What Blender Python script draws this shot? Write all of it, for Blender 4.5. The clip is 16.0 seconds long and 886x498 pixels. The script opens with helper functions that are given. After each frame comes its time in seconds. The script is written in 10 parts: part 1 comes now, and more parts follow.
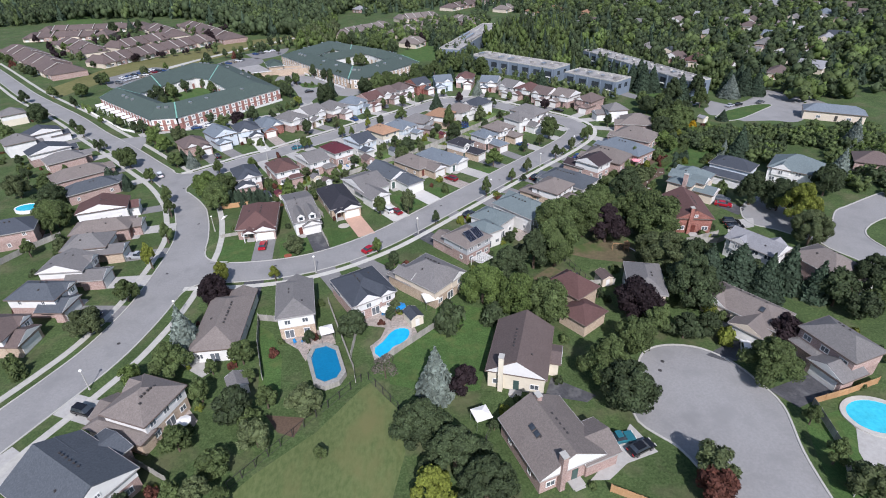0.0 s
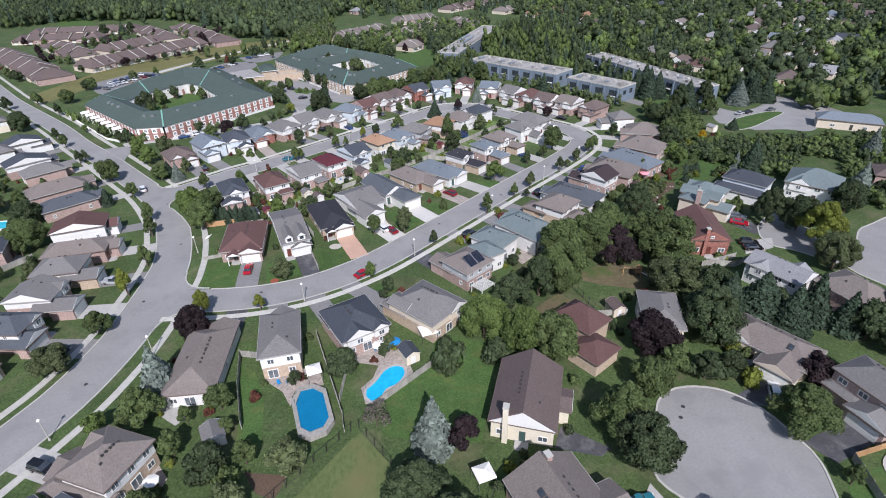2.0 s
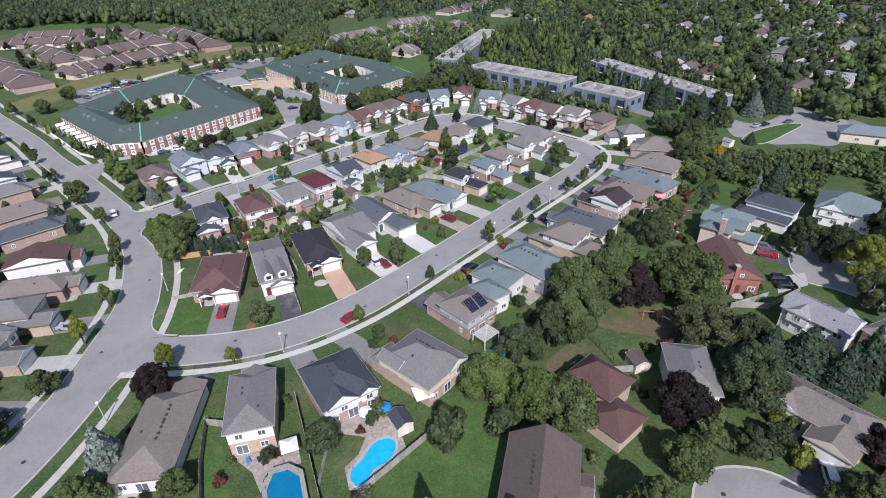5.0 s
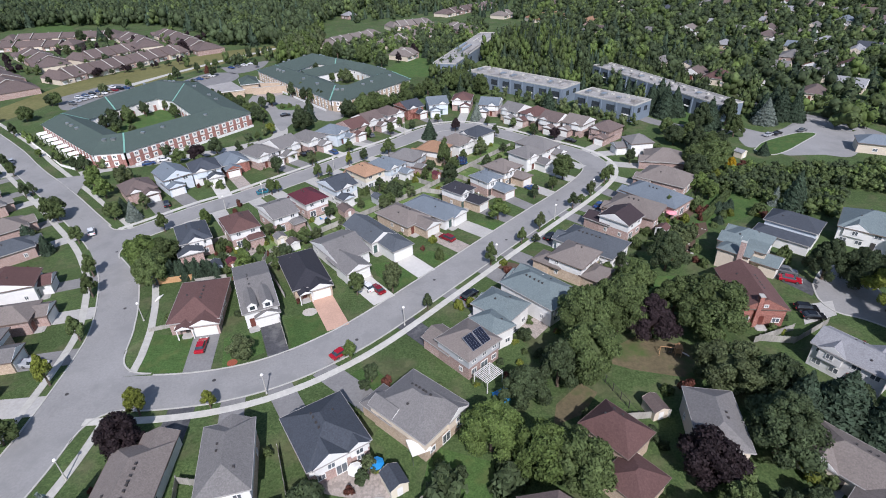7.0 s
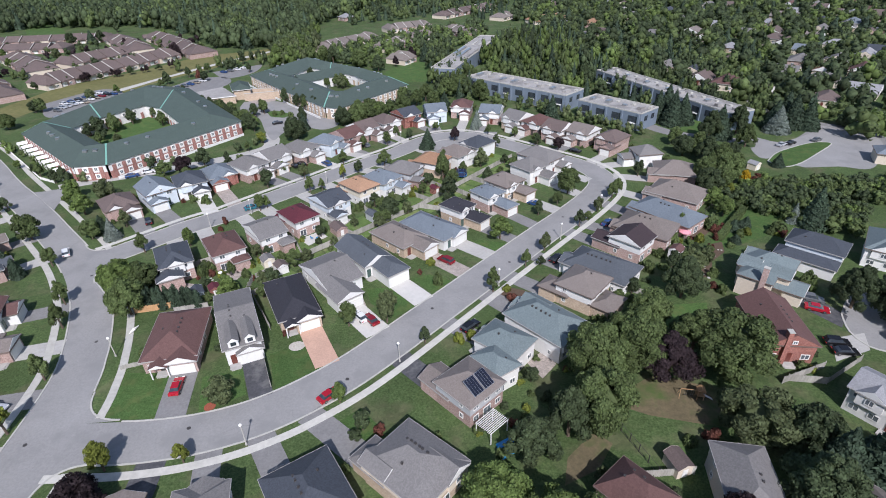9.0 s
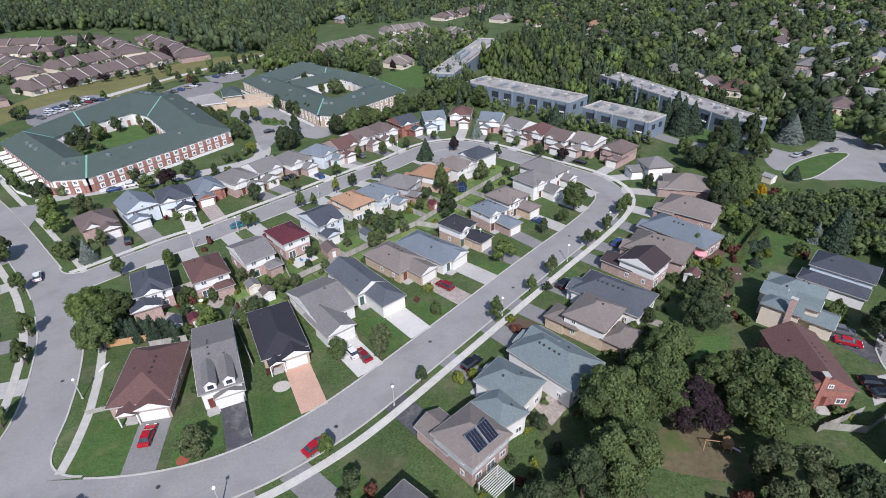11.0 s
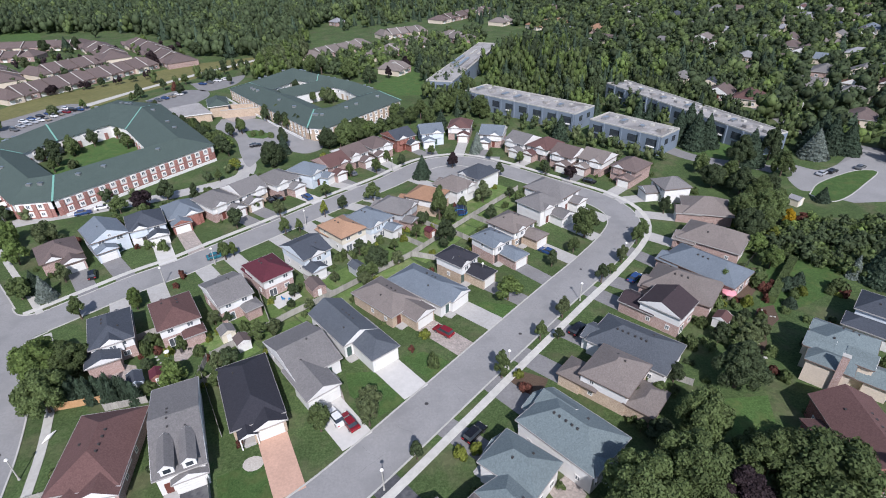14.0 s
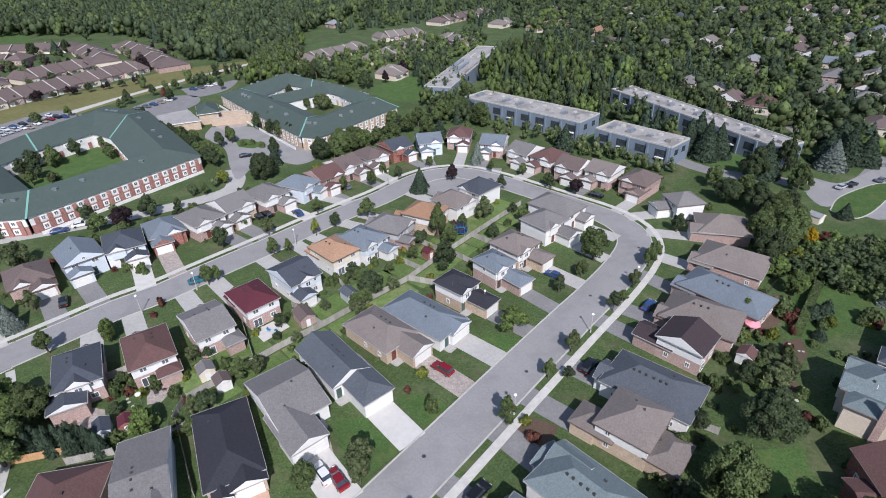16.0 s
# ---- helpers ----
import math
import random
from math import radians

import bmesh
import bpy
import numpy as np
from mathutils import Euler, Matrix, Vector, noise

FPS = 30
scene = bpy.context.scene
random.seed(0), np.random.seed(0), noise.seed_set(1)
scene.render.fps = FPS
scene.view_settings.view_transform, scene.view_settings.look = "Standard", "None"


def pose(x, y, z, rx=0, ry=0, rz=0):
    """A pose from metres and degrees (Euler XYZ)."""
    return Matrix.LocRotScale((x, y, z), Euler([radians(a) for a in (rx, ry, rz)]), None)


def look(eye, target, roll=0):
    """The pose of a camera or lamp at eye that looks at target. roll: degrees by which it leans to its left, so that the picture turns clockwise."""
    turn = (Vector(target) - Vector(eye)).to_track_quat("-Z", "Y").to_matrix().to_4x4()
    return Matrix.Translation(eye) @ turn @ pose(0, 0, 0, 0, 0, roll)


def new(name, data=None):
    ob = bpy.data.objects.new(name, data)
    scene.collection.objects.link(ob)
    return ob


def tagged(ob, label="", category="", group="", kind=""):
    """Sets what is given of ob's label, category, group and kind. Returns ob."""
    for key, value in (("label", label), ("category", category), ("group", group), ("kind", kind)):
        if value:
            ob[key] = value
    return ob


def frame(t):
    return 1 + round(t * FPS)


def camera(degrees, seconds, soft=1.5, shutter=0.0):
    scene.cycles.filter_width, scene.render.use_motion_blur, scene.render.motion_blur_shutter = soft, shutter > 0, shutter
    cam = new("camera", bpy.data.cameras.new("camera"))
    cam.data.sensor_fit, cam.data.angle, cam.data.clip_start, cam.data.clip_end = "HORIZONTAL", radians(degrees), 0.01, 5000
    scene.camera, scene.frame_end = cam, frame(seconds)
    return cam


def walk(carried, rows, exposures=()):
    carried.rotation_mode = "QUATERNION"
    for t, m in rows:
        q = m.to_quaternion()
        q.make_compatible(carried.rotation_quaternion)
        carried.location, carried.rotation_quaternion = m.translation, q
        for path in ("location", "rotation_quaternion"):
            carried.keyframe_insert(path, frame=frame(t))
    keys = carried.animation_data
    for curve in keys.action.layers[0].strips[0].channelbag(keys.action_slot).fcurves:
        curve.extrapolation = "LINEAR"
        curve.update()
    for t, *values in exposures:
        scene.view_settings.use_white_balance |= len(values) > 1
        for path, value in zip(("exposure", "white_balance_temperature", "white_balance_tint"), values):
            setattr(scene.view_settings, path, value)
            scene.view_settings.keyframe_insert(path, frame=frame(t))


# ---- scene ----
cam = camera(80.0, 16.0, 1.0)
PATH = [
    (0.0, 0.001, 0.067, 70.055, 0.0, -31.023, -1.643),
    (1.0, 0.16, 5.5, 70.162, -0.072, -31.021, -1.64),
    (2.0, 0.321, 10.929, 70.265, -0.144, -31.02, -1.637),
    (3.0, 0.481, 16.354, 70.362, -0.216, -31.018, -1.634),
    (4.0, 0.642, 21.778, 70.454, -0.288, -31.016, -1.632),
    (5.0, 0.804, 27.197, 70.542, -0.36, -31.014, -1.629),
    (6.0, 0.966, 32.612, 70.625, -0.433, -31.013, -1.626),
    (7.0, 1.129, 38.025, 70.702, -0.506, -31.011, -1.624),
    (8.0, 1.292, 43.436, 70.775, -0.579, -31.009, -1.621),
    (9.0, 1.456, 48.842, 70.843, -0.652, -31.006, -1.619),
    (10.0, 1.621, 54.245, 70.907, -0.725, -31.004, -1.616),
    (11.0, 1.786, 59.644, 70.965, -0.798, -31.002, -1.614),
    (12.0, 1.951, 65.041, 71.018, -0.871, -30.999, -1.611),
    (13.0, 2.118, 70.433, 71.066, -0.945, -30.997, -1.609),
    (14.0, 2.284, 75.823, 71.109, -1.019, -30.994, -1.606),
    (15.0, 2.452, 81.21, 71.148, -1.093, -30.992, -1.604),
    (16.0, 2.62, 86.593, 71.181, -1.167, -30.989, -1.602),
]
walk(cam, [(t, look((x, y, z), Vector((x, y, z)) + Euler((radians(pitch), 0, radians(yaw))).to_matrix() @ Vector((0, 1, 0)), roll))
           for t, x, y, z, yaw, pitch, roll in PATH], [(0.0, 0.48, 6120, 15), (16.0, 0.48, 6120, 15)])

# ---- light ----
SUN_UP, SUN_FROM = 43.0, 278.0  # the sun's height, and the side it stands on, in degrees from +x
world = bpy.data.worlds.new("sky")
scene.world = world
world.use_nodes = True
wn = world.node_tree.nodes
sky = wn.new("ShaderNodeTexSky")
sky.sky_type, sky.sun_disc = "NISHITA", False
sky.sun_elevation, sky.sun_rotation = radians(SUN_UP), radians(90 - SUN_FROM)
world.node_tree.links.new(sky.outputs[0], wn["Background"].inputs[0])
wn["Background"].inputs[1].default_value = 0.1
sun = new("sun", bpy.data.lights.new("sun", "SUN"))
sun.data.energy, sun.data.angle, sun.data.color = 3.85, radians(0.5), (1.0, 0.97, 0.95)
su = Vector((math.cos(radians(SUN_FROM)) * math.cos(radians(SUN_UP)), math.sin(radians(SUN_FROM)) * math.cos(radians(SUN_UP)), math.sin(radians(SUN_UP))))
sun.matrix_world = look(su * 300, (0, 0, 0))


# ---- materials ----
def surf(name, c1, c2, scale=2.0, rough=0.85, bump=0.15, big=0.2, big_scale=0.12, vary=0.0, metal=0.0, island=0.0, speck=0.0, speck_scale=6.0, c3=None, c3_scale=0.05, spec=0.35, stretch=(1, 1, 1), spots=0.0):
    """A surface of two tones, mottled at a fine and a broad scale, with a third tone in patches where given."""
    m = bpy.data.materials.new(name)
    m.use_nodes = True
    nt = m.node_tree
    n, link = nt.nodes, nt.links.new
    bsdf = n["Principled BSDF"]
    co = n.new("ShaderNodeTexCoord")
    mp = n.new("ShaderNodeMapping")
    mp.inputs["Scale"].default_value = stretch
    link(co.outputs["Object"], mp.inputs[0])

    def tex(s, detail=4.0, ro=0.6):
        t = n.new("ShaderNodeTexNoise")
        t.inputs["Scale"].default_value, t.inputs["Detail"].default_value, t.inputs["Roughness"].default_value = s, detail, ro
        link(mp.outputs[0], t.inputs["Vector"])
        return t

    def ramp(src, a, b):
        r = n.new("ShaderNodeMapRange")
        r.inputs["From Min"].default_value, r.inputs["From Max"].default_value = a, b
        link(src, r.inputs["Value"])
        return r.outputs[0]

    def mix(f, a, b, mode="MIX"):
        x = n.new("ShaderNodeMix")
        x.data_type, x.blend_type = "RGBA", mode
        for sock, v in ((x.inputs[0], f), (x.inputs[6], a), (x.inputs[7], b)):
            if isinstance(v, (int, float)):
                sock.default_value = v
            elif isinstance(v, tuple):
                sock.default_value = (*v, 1) if len(v) == 3 else v
            else:
                link(v, sock)
        return x.outputs[2]

    fine = tex(scale, 5.0, 0.65)
    col = mix(ramp(fine.outputs[0], 0.36, 0.64), c1, c2)
    if c3:
        broad = tex(c3_scale, 3.0)
        col = mix(ramp(broad.outputs[0], 0.5, 0.66), col, c3)
    if speck:
        v = n.new("ShaderNodeTexVoronoi")
        v.inputs["Scale"].default_value = speck_scale
        link(mp.outputs[0], v.inputs["Vector"])
        sep = n.new("ShaderNodeSeparateColor")
        link(v.outputs["Color"], sep.inputs[0])
        hs = n.new("ShaderNodeHueSaturation")
        link(ramp(sep.outputs[0], -0.0, 1.0), hs.inputs["Value"])
        r = n.new("ShaderNodeMapRange")
        r.inputs["To Min"].default_value, r.inputs["To Max"].default_value = 1 - speck, 1 + speck
        link(sep.outputs[0], r.inputs["Value"])
        link(r.outputs[0], hs.inputs["Value"])
        link(col, hs.inputs["Color"])
        col = hs.outputs[0]
    if spots:
        st = tex(0.35, 6.0, 0.7)
        col = mix(ramp(st.outputs[0], 0.60, 0.70), col, tuple(c * (1 - spots) for c in c1))
    shift = n.new("ShaderNodeMapRange")
    shift.inputs["To Min"].default_value, shift.inputs["To Max"].default_value = 1 - big * 1.6, 1 + big * 1.6
    link(tex(big_scale, 3.0).outputs[0], shift.inputs["Value"])
    val = shift.outputs[0]
    for amount, kind in ((vary, "object"), (island, "island")):
        if amount:
            src = n.new("ShaderNodeObjectInfo").outputs["Random"] if kind == "object" else n.new("ShaderNodeNewGeometry").outputs["Random Per Island"]
            r = n.new("ShaderNodeMapRange")
            r.inputs["To Min"].default_value, r.inputs["To Max"].default_value = 1 - amount, 1 + amount
            link(src, r.inputs["Value"])
            mu = n.new("ShaderNodeMath")
            mu.operation = "MULTIPLY"
            link(val, mu.inputs[0])
            link(r.outputs[0], mu.inputs[1])
            val = mu.outputs[0]
    hs = n.new("ShaderNodeHueSaturation")
    link(val, hs.inputs["Value"])
    link(col, hs.inputs["Color"])
    link(hs.outputs[0], bsdf.inputs["Base Color"])
    bsdf.inputs["Roughness"].default_value, bsdf.inputs["Metallic"].default_value = rough, metal
    bsdf.inputs["Specular IOR Level"].default_value = spec
    if bump:
        b = n.new("ShaderNodeBump")
        b.inputs["Strength"].default_value, b.inputs["Distance"].default_value = bump, 0.1
        link(fine.outputs[0], b.inputs["Height"])
        link(b.outputs[0], bsdf.inputs["Normal"])
    return m


def tone(c, k):
    return tuple(v * k for v in c)


def brick(name, c1, c2, mortar):
    m = surf(name, c1, c2, 3.0, 0.9, 0.1, 0.12, 0.5, vary=0.12)
    nt = m.node_tree
    n, link = nt.nodes, nt.links.new
    t = n.new("ShaderNodeTexBrick")
    t.inputs["Scale"].default_value = 1.0
    t.inputs["Brick Width"].default_value, t.inputs["Row Height"].default_value, t.inputs["Mortar Size"].default_value = 0.24, 0.075, 0.008
    t.inputs["Color1"].default_value, t.inputs["Color2"].default_value, t.inputs["Mortar"].default_value = (1, 1, 1, 1), (0.72, 0.72, 0.72, 1), (*mortar, 1)
    mp, co = n.new("ShaderNodeVectorMath"), n.new("ShaderNodeTexCoord")
    sep, com, add = n.new("ShaderNodeSeparateXYZ"), n.new("ShaderNodeCombineXYZ"), n.new("ShaderNodeMath")
    link(co.outputs["Object"], sep.inputs[0])
    link(sep.outputs[0], add.inputs[0])
    link(sep.outputs[1], add.inputs[1])
    link(add.outputs[0], com.inputs[0])
    link(sep.outputs[2], com.inputs[1])
    link(com.outputs[0], t.inputs["Vector"])
    bsdf = n["Principled BSDF"]
    old = bsdf.inputs["Base Color"].links[0].from_socket
    x = n.new("ShaderNodeMix")
    x.data_type, x.blend_type = "RGBA", "MULTIPLY"
    x.inputs[0].default_value = 1.0
    link(old, x.inputs[6])
    link(t.outputs["Color"], x.inputs[7])
    link(x.outputs[2], bsdf.inputs["Base Color"])
    return m


def siding(name, c):
    """Painted lap boards: fine level lines in relief."""
    m = surf(name, c, tone(c, 0.93), 1.5, 0.6, 0.0, 0.06, 0.4)
    nt = m.node_tree
    n, link = nt.nodes, nt.links.new
    w, co = n.new("ShaderNodeTexWave"), n.new("ShaderNodeTexCoord")
    w.bands_direction, w.wave_profile = "Z", "SAW"
    w.inputs["Scale"].default_value = 1.6
    link(co.outputs["Object"], w.inputs["Vector"])
    b = n.new("ShaderNodeBump")
    b.inputs["Strength"].default_value, b.inputs["Distance"].default_value = 0.35, 0.03
    link(w.outputs["Fac"], b.inputs["Height"])
    link(b.outputs[0], n["Principled BSDF"].inputs["Normal"])
    return m


def plain(name, c, rough=0.5, metal=0.0, spec=0.5):
    return surf(name, c, tone(c, 0.88), 4.0, rough, 0.0, 0.06, 0.6, metal=metal, spec=spec)


ROOF_TONES = dict(
    espresso=(0.052, 0.038, 0.042),
    brown=(0.115, 0.064, 0.058), umber=(0.13, 0.1, 0.092), grey=(0.168, 0.16, 0.155), taupe=(0.18, 0.155, 0.14), slate=(0.06, 0.068, 0.082), black=(0.034, 0.034, 0.042),
    teal=(0.145, 0.178, 0.182), maroon=(0.095, 0.024, 0.034), peach=(0.36, 0.22, 0.14), bluegrey=(0.15, 0.175, 0.2), ash=(0.26, 0.26, 0.27), graphite=(0.085, 0.095, 0.108), ochre=(0.27, 0.16, 0.1), copper_green=(0.066, 0.09, 0.079))
ROOF = {k: surf("shingles_" + k, c, tone(c, 0.84), 4.5, 0.93, 0.3, 0.07, 0.25, vary=0.08, speck=0.12, speck_scale=5.5, spec=0.25, spots=0.05) for k, c in ROOF_TONES.items()}
WALL = dict(
    white=siding("white_siding", (0.68, 0.67, 0.645)), cream=siding("cream_siding", (0.66, 0.6, 0.48)), blue=siding("pale_blue_siding", (0.55, 0.6, 0.64)), greysiding=siding("grey_siding", (0.42, 0.43, 0.44)),
    rose=brick("dull_red_brick", (0.33, 0.17, 0.14), (0.27, 0.125, 0.1), (1.3, 1.5, 1.6)), red=brick("red_brick", (0.29, 0.115, 0.085), (0.22, 0.09, 0.07), (1.5, 1.9, 2.1)), pink=brick("pink_brick", (0.4, 0.28, 0.24), (0.33, 0.22, 0.19), (1.2, 1.4, 1.5)), tan=brick("tan_brick", (0.48, 0.38, 0.28), (0.4, 0.3, 0.22), (1.1, 1.15, 1.2)),
    stucco=surf("beige_stucco", (0.6, 0.52, 0.42), (0.52, 0.45, 0.36), 4, 0.9, 0.15, 0.08), steel=surf("blue_grey_cladding", (0.17, 0.205, 0.25), (0.14, 0.175, 0.215), 0.6, 0.55, 0.05, 0.12, 0.3))
M_TRIM = plain("white_trim", (0.72, 0.71, 0.68), 0.5)
M_GUTTER = plain("grey_gutter", (0.36, 0.34, 0.32), 0.5)
M_FASCIA = plain("brown_fascia", (0.16, 0.12, 0.1), 0.6)
M_DOOR2 = plain("green_door", (0.05, 0.09, 0.08), 0.4)
M_DARK = plain("dark_trim", (0.05, 0.045, 0.042), 0.5)
M_GLASS = surf("window_glass", (0.03, 0.036, 0.045), (0.05, 0.06, 0.07), 0.8, 0.06, 0.0, 0.1, spec=0.8)
# paler than bare glass: the sky's reflection is put into the pane colour
M_PANE = surf("house_window_glass", (0.085, 0.1, 0.115), (0.13, 0.145, 0.16), 0.9, 0.05, 0.0, 0.12, spec=0.8, vary=0.35)
M_DOOR = plain("painted_door", (0.13, 0.04, 0.03), 0.4)
M_GARAGE = surf("garage_door_paint", (0.68, 0.67, 0.63), (0.62, 0.61, 0.57), 1.0, 0.5, 0.0, 0.05)
M_ASPHALT = surf("worn_asphalt", (0.262, 0.256, 0.247), (0.226, 0.221, 0.214), 2.2, 0.93, 0.12, 0.13, 0.07, speck=0.02, speck_scale=8, c3=(0.215, 0.211, 0.205), c3_scale=0.16, spots=0.16)
M_TAR = surf("dark_asphalt", (0.075, 0.075, 0.08), (0.055, 0.055, 0.06), 2.0, 0.9, 0.15, 0.25, 0.3, c3=(0.12, 0.12, 0.12), c3_scale=0.4)
M_MIDTAR = surf("grey_asphalt_drive", (0.21, 0.205, 0.2), (0.17, 0.165, 0.16), 2.0, 0.92, 0.15, 0.15, 0.3, spots=0.3)
M_CONCRETE = surf("pale_concrete", (0.4, 0.385, 0.36), (0.34, 0.33, 0.305), 1.5, 0.9, 0.08, 0.1, 0.2, spots=0.15)
M_WALK = surf("sidewalk_concrete", (0.47, 0.455, 0.41), (0.4, 0.385, 0.345), 1.0, 0.9, 0.08, 0.12, 0.3, vary=0.08)
M_KERB = surf("kerb_concrete", (0.44, 0.425, 0.385), (0.36, 0.35, 0.315), 1.2, 0.9, 0.1, 0.1, 0.3)
M_WHITEDRIVE = surf("new_white_concrete", (0.52, 0.5, 0.465), (0.47, 0.455, 0.42), 0.9, 0.85, 0.05, 0.06, 0.2)
M_PEACHDRIVE = surf("salmon_paving", (0.5, 0.32, 0.235), (0.42, 0.27, 0.2), 2.5, 0.9, 0.12, 0.1, 0.3)
M_PAVER = surf("stone_pavers", (0.36, 0.31, 0.27), (0.27, 0.235, 0.21), 2.5, 0.9, 0.2, 0.12, 0.4, speck=0.18, speck_scale=2.5)
M_LAWN = surf("mown_lawn", (0.13, 0.19, 0.06), (0.075, 0.125, 0.035), 2.6, 0.95, 0.7, 0.22, 0.1, c3=(0.15, 0.17, 0.075), c3_scale=0.2, spec=0.15, vary=0.22, speck=0.12, speck_scale=1.6)
M_GRASS = surf("lawn_grass", (0.084, 0.118, 0.044), (0.038, 0.066, 0.022), 2.6, 0.95, 0.8, 0.28, 0.07, c3=(0.092, 0.102, 0.05), c3_scale=0.12, spec=0.15, speck=0.14, speck_scale=1.6)
M_LUSH = surf("lush_lawn", (0.074, 0.125, 0.038), (0.04, 0.08, 0.022), 3.0, 0.95, 0.6, 0.18, 0.25, vary=0.12, c3=(0.08, 0.11, 0.036), c3_scale=0.3, spec=0.15, speck=0.1, speck_scale=2.0)
M_MEADOW = surf("meadow_grass", (0.125, 0.15, 0.06), (0.085, 0.115, 0.04), 1.6, 0.95, 0.6, 0.2, 0.05, c3=(0.14, 0.14, 0.058), c3_scale=0.12, spec=0.15, stretch=(1.0, 0.5, 1.0))
M_HAY = surf("dry_grass", (0.16, 0.15, 0.062), (0.12, 0.12, 0.045), 0.5, 0.95, 0.5, 0.2, 0.05, spec=0.15)
M_DIRT = surf("worn_yard", (0.15, 0.12, 0.07), (0.1, 0.085, 0.05), 1.2, 0.95, 0.5, 0.2, 0.15, c3=(0.07, 0.1, 0.032), c3_scale=0.16, spec=0.15)
M_SOIL = surf("garden_soil", (0.11, 0.075, 0.05), (0.075, 0.05, 0.035), 3, 0.95, 0.5, 0.2)
M_MULCH = surf("red_mulch", (0.3, 0.09, 0.05), (0.22, 0.06, 0.035), 5, 0.95, 0.5, 0.2)
M_ROCK = surf("garden_stone", (0.42, 0.39, 0.34), (0.32, 0.29, 0.25), 3, 0.9, 0.3, 0.15, vary=0.2)
M_WOOD = surf("weathered_wood", (0.36, 0.345, 0.31), (0.26, 0.25, 0.225), 3, 0.9, 0.2, 0.15, 0.5, vary=0.15, stretch=(1, 1, 0.2))
M_NEWWOOD = surf("new_cedar", (0.44, 0.27, 0.14), (0.36, 0.21, 0.1), 3, 0.8, 0.2, 0.1, 0.5, vary=0.15)
M_BARK = surf("bark", (0.12, 0.09, 0.065), (0.08, 0.06, 0.045), 6, 0.95, 0.6, 0.2)
M_BLUE = plain("blue_vinyl", (0.02, 0.22, 0.5), 0.4)
M_POOLBLUE = surf("pool_liner", (0.02, 0.42, 0.66), (0.015, 0.36, 0.6), 1.2, 0.12, 0.05, 0.1, 0.5, spec=0.6)
M_COVERBLUE = surf("pool_cover", (0.006, 0.165, 0.31), (0.005, 0.135, 0.27), 2.5, 0.3, 0.1, 0.08, 0.4)
M_AQUA = surf("pool_water", (0.06, 0.5, 0.62), (0.04, 0.42, 0.55), 1.2, 0.1, 0.05, 0.15, 0.4, spec=0.6)
M_STEEL = plain("galvanised_steel", (0.45, 0.46, 0.47), 0.35, 0.8)
M_BLACK = plain("black_rubber", (0.018, 0.018, 0.019), 0.8)
M_CHROME = plain("alloy", (0.5, 0.5, 0.52), 0.25, 0.9)
M_CLOTH = surf("white_canvas", (0.8, 0.78, 0.73), (0.7, 0.68, 0.63), 2, 0.85, 0.1, 0.06)
M_PANEL = surf("solar_cell", (0.012, 0.014, 0.022), (0.016, 0.018, 0.03), 3, 0.15, 0.0, 0.1, spec=0.6)
M_GRAVELROOF = surf("gravel_roof", (0.33, 0.315, 0.3), (0.26, 0.25, 0.235), 1.2, 0.95, 0.2, 0.22, 0.09, c3=(0.19, 0.18, 0.17), c3_scale=0.12, spots=0.3)
M_NAVY = plain("navy_net", (0.02, 0.035, 0.11), 0.8)
M_VERDIGRIS = plain("verdigris_metal", (0.17, 0.36, 0.29), 0.5)
M_RED = plain("red_paint", (0.42, 0.02, 0.022), 0.3)


def leafy(name, c, k=0.6):
    """Leaves that let some of the light through."""
    m = surf(name, c, tone(c, k), 0.9, 0.75, 0.0, 0.15, 0.35, vary=0.2, island=0.38, spec=0.25)
    n, link = m.node_tree.nodes, m.node_tree.links.new
    bsdf, out = n["Principled BSDF"], n["Material Output"]
    tr, mx = n.new("ShaderNodeBsdfTranslucent"), n.new("ShaderNodeMixShader")
    link(bsdf.inputs["Base Color"].links[0].from_socket, tr.inputs["Color"])
    mx.inputs[0].default_value = 0.3
    link(bsdf.outputs[0], mx.inputs[1])
    link(tr.outputs[0], mx.inputs[2])
    link(mx.outputs[0], out.inputs["Surface"])
    return m


LEAF = dict(maple=leafy("maple_leaves", (0.112, 0.152, 0.054)), dark=leafy("dark_leaves", (0.07, 0.097, 0.044)), olive=leafy("olive_leaves", (0.125, 0.155, 0.068)), lime=leafy("yellow_green_leaves", (0.19, 0.22, 0.04)),
            purple=leafy("purple_leaves", (0.04, 0.026, 0.029)), red=leafy("russet_leaves", (0.15, 0.06, 0.042)), gold=leafy("golden_leaves", (0.46, 0.3, 0.015)), spruce=leafy("spruce_needles", (0.06, 0.092, 0.056)),
            bluespruce=leafy("blue_spruce_needles", (0.23, 0.275, 0.235)), bright=leafy("bright_leaves", (0.13, 0.185, 0.052)), grey=leafy("bare_twigs", (0.17, 0.15, 0.12)))


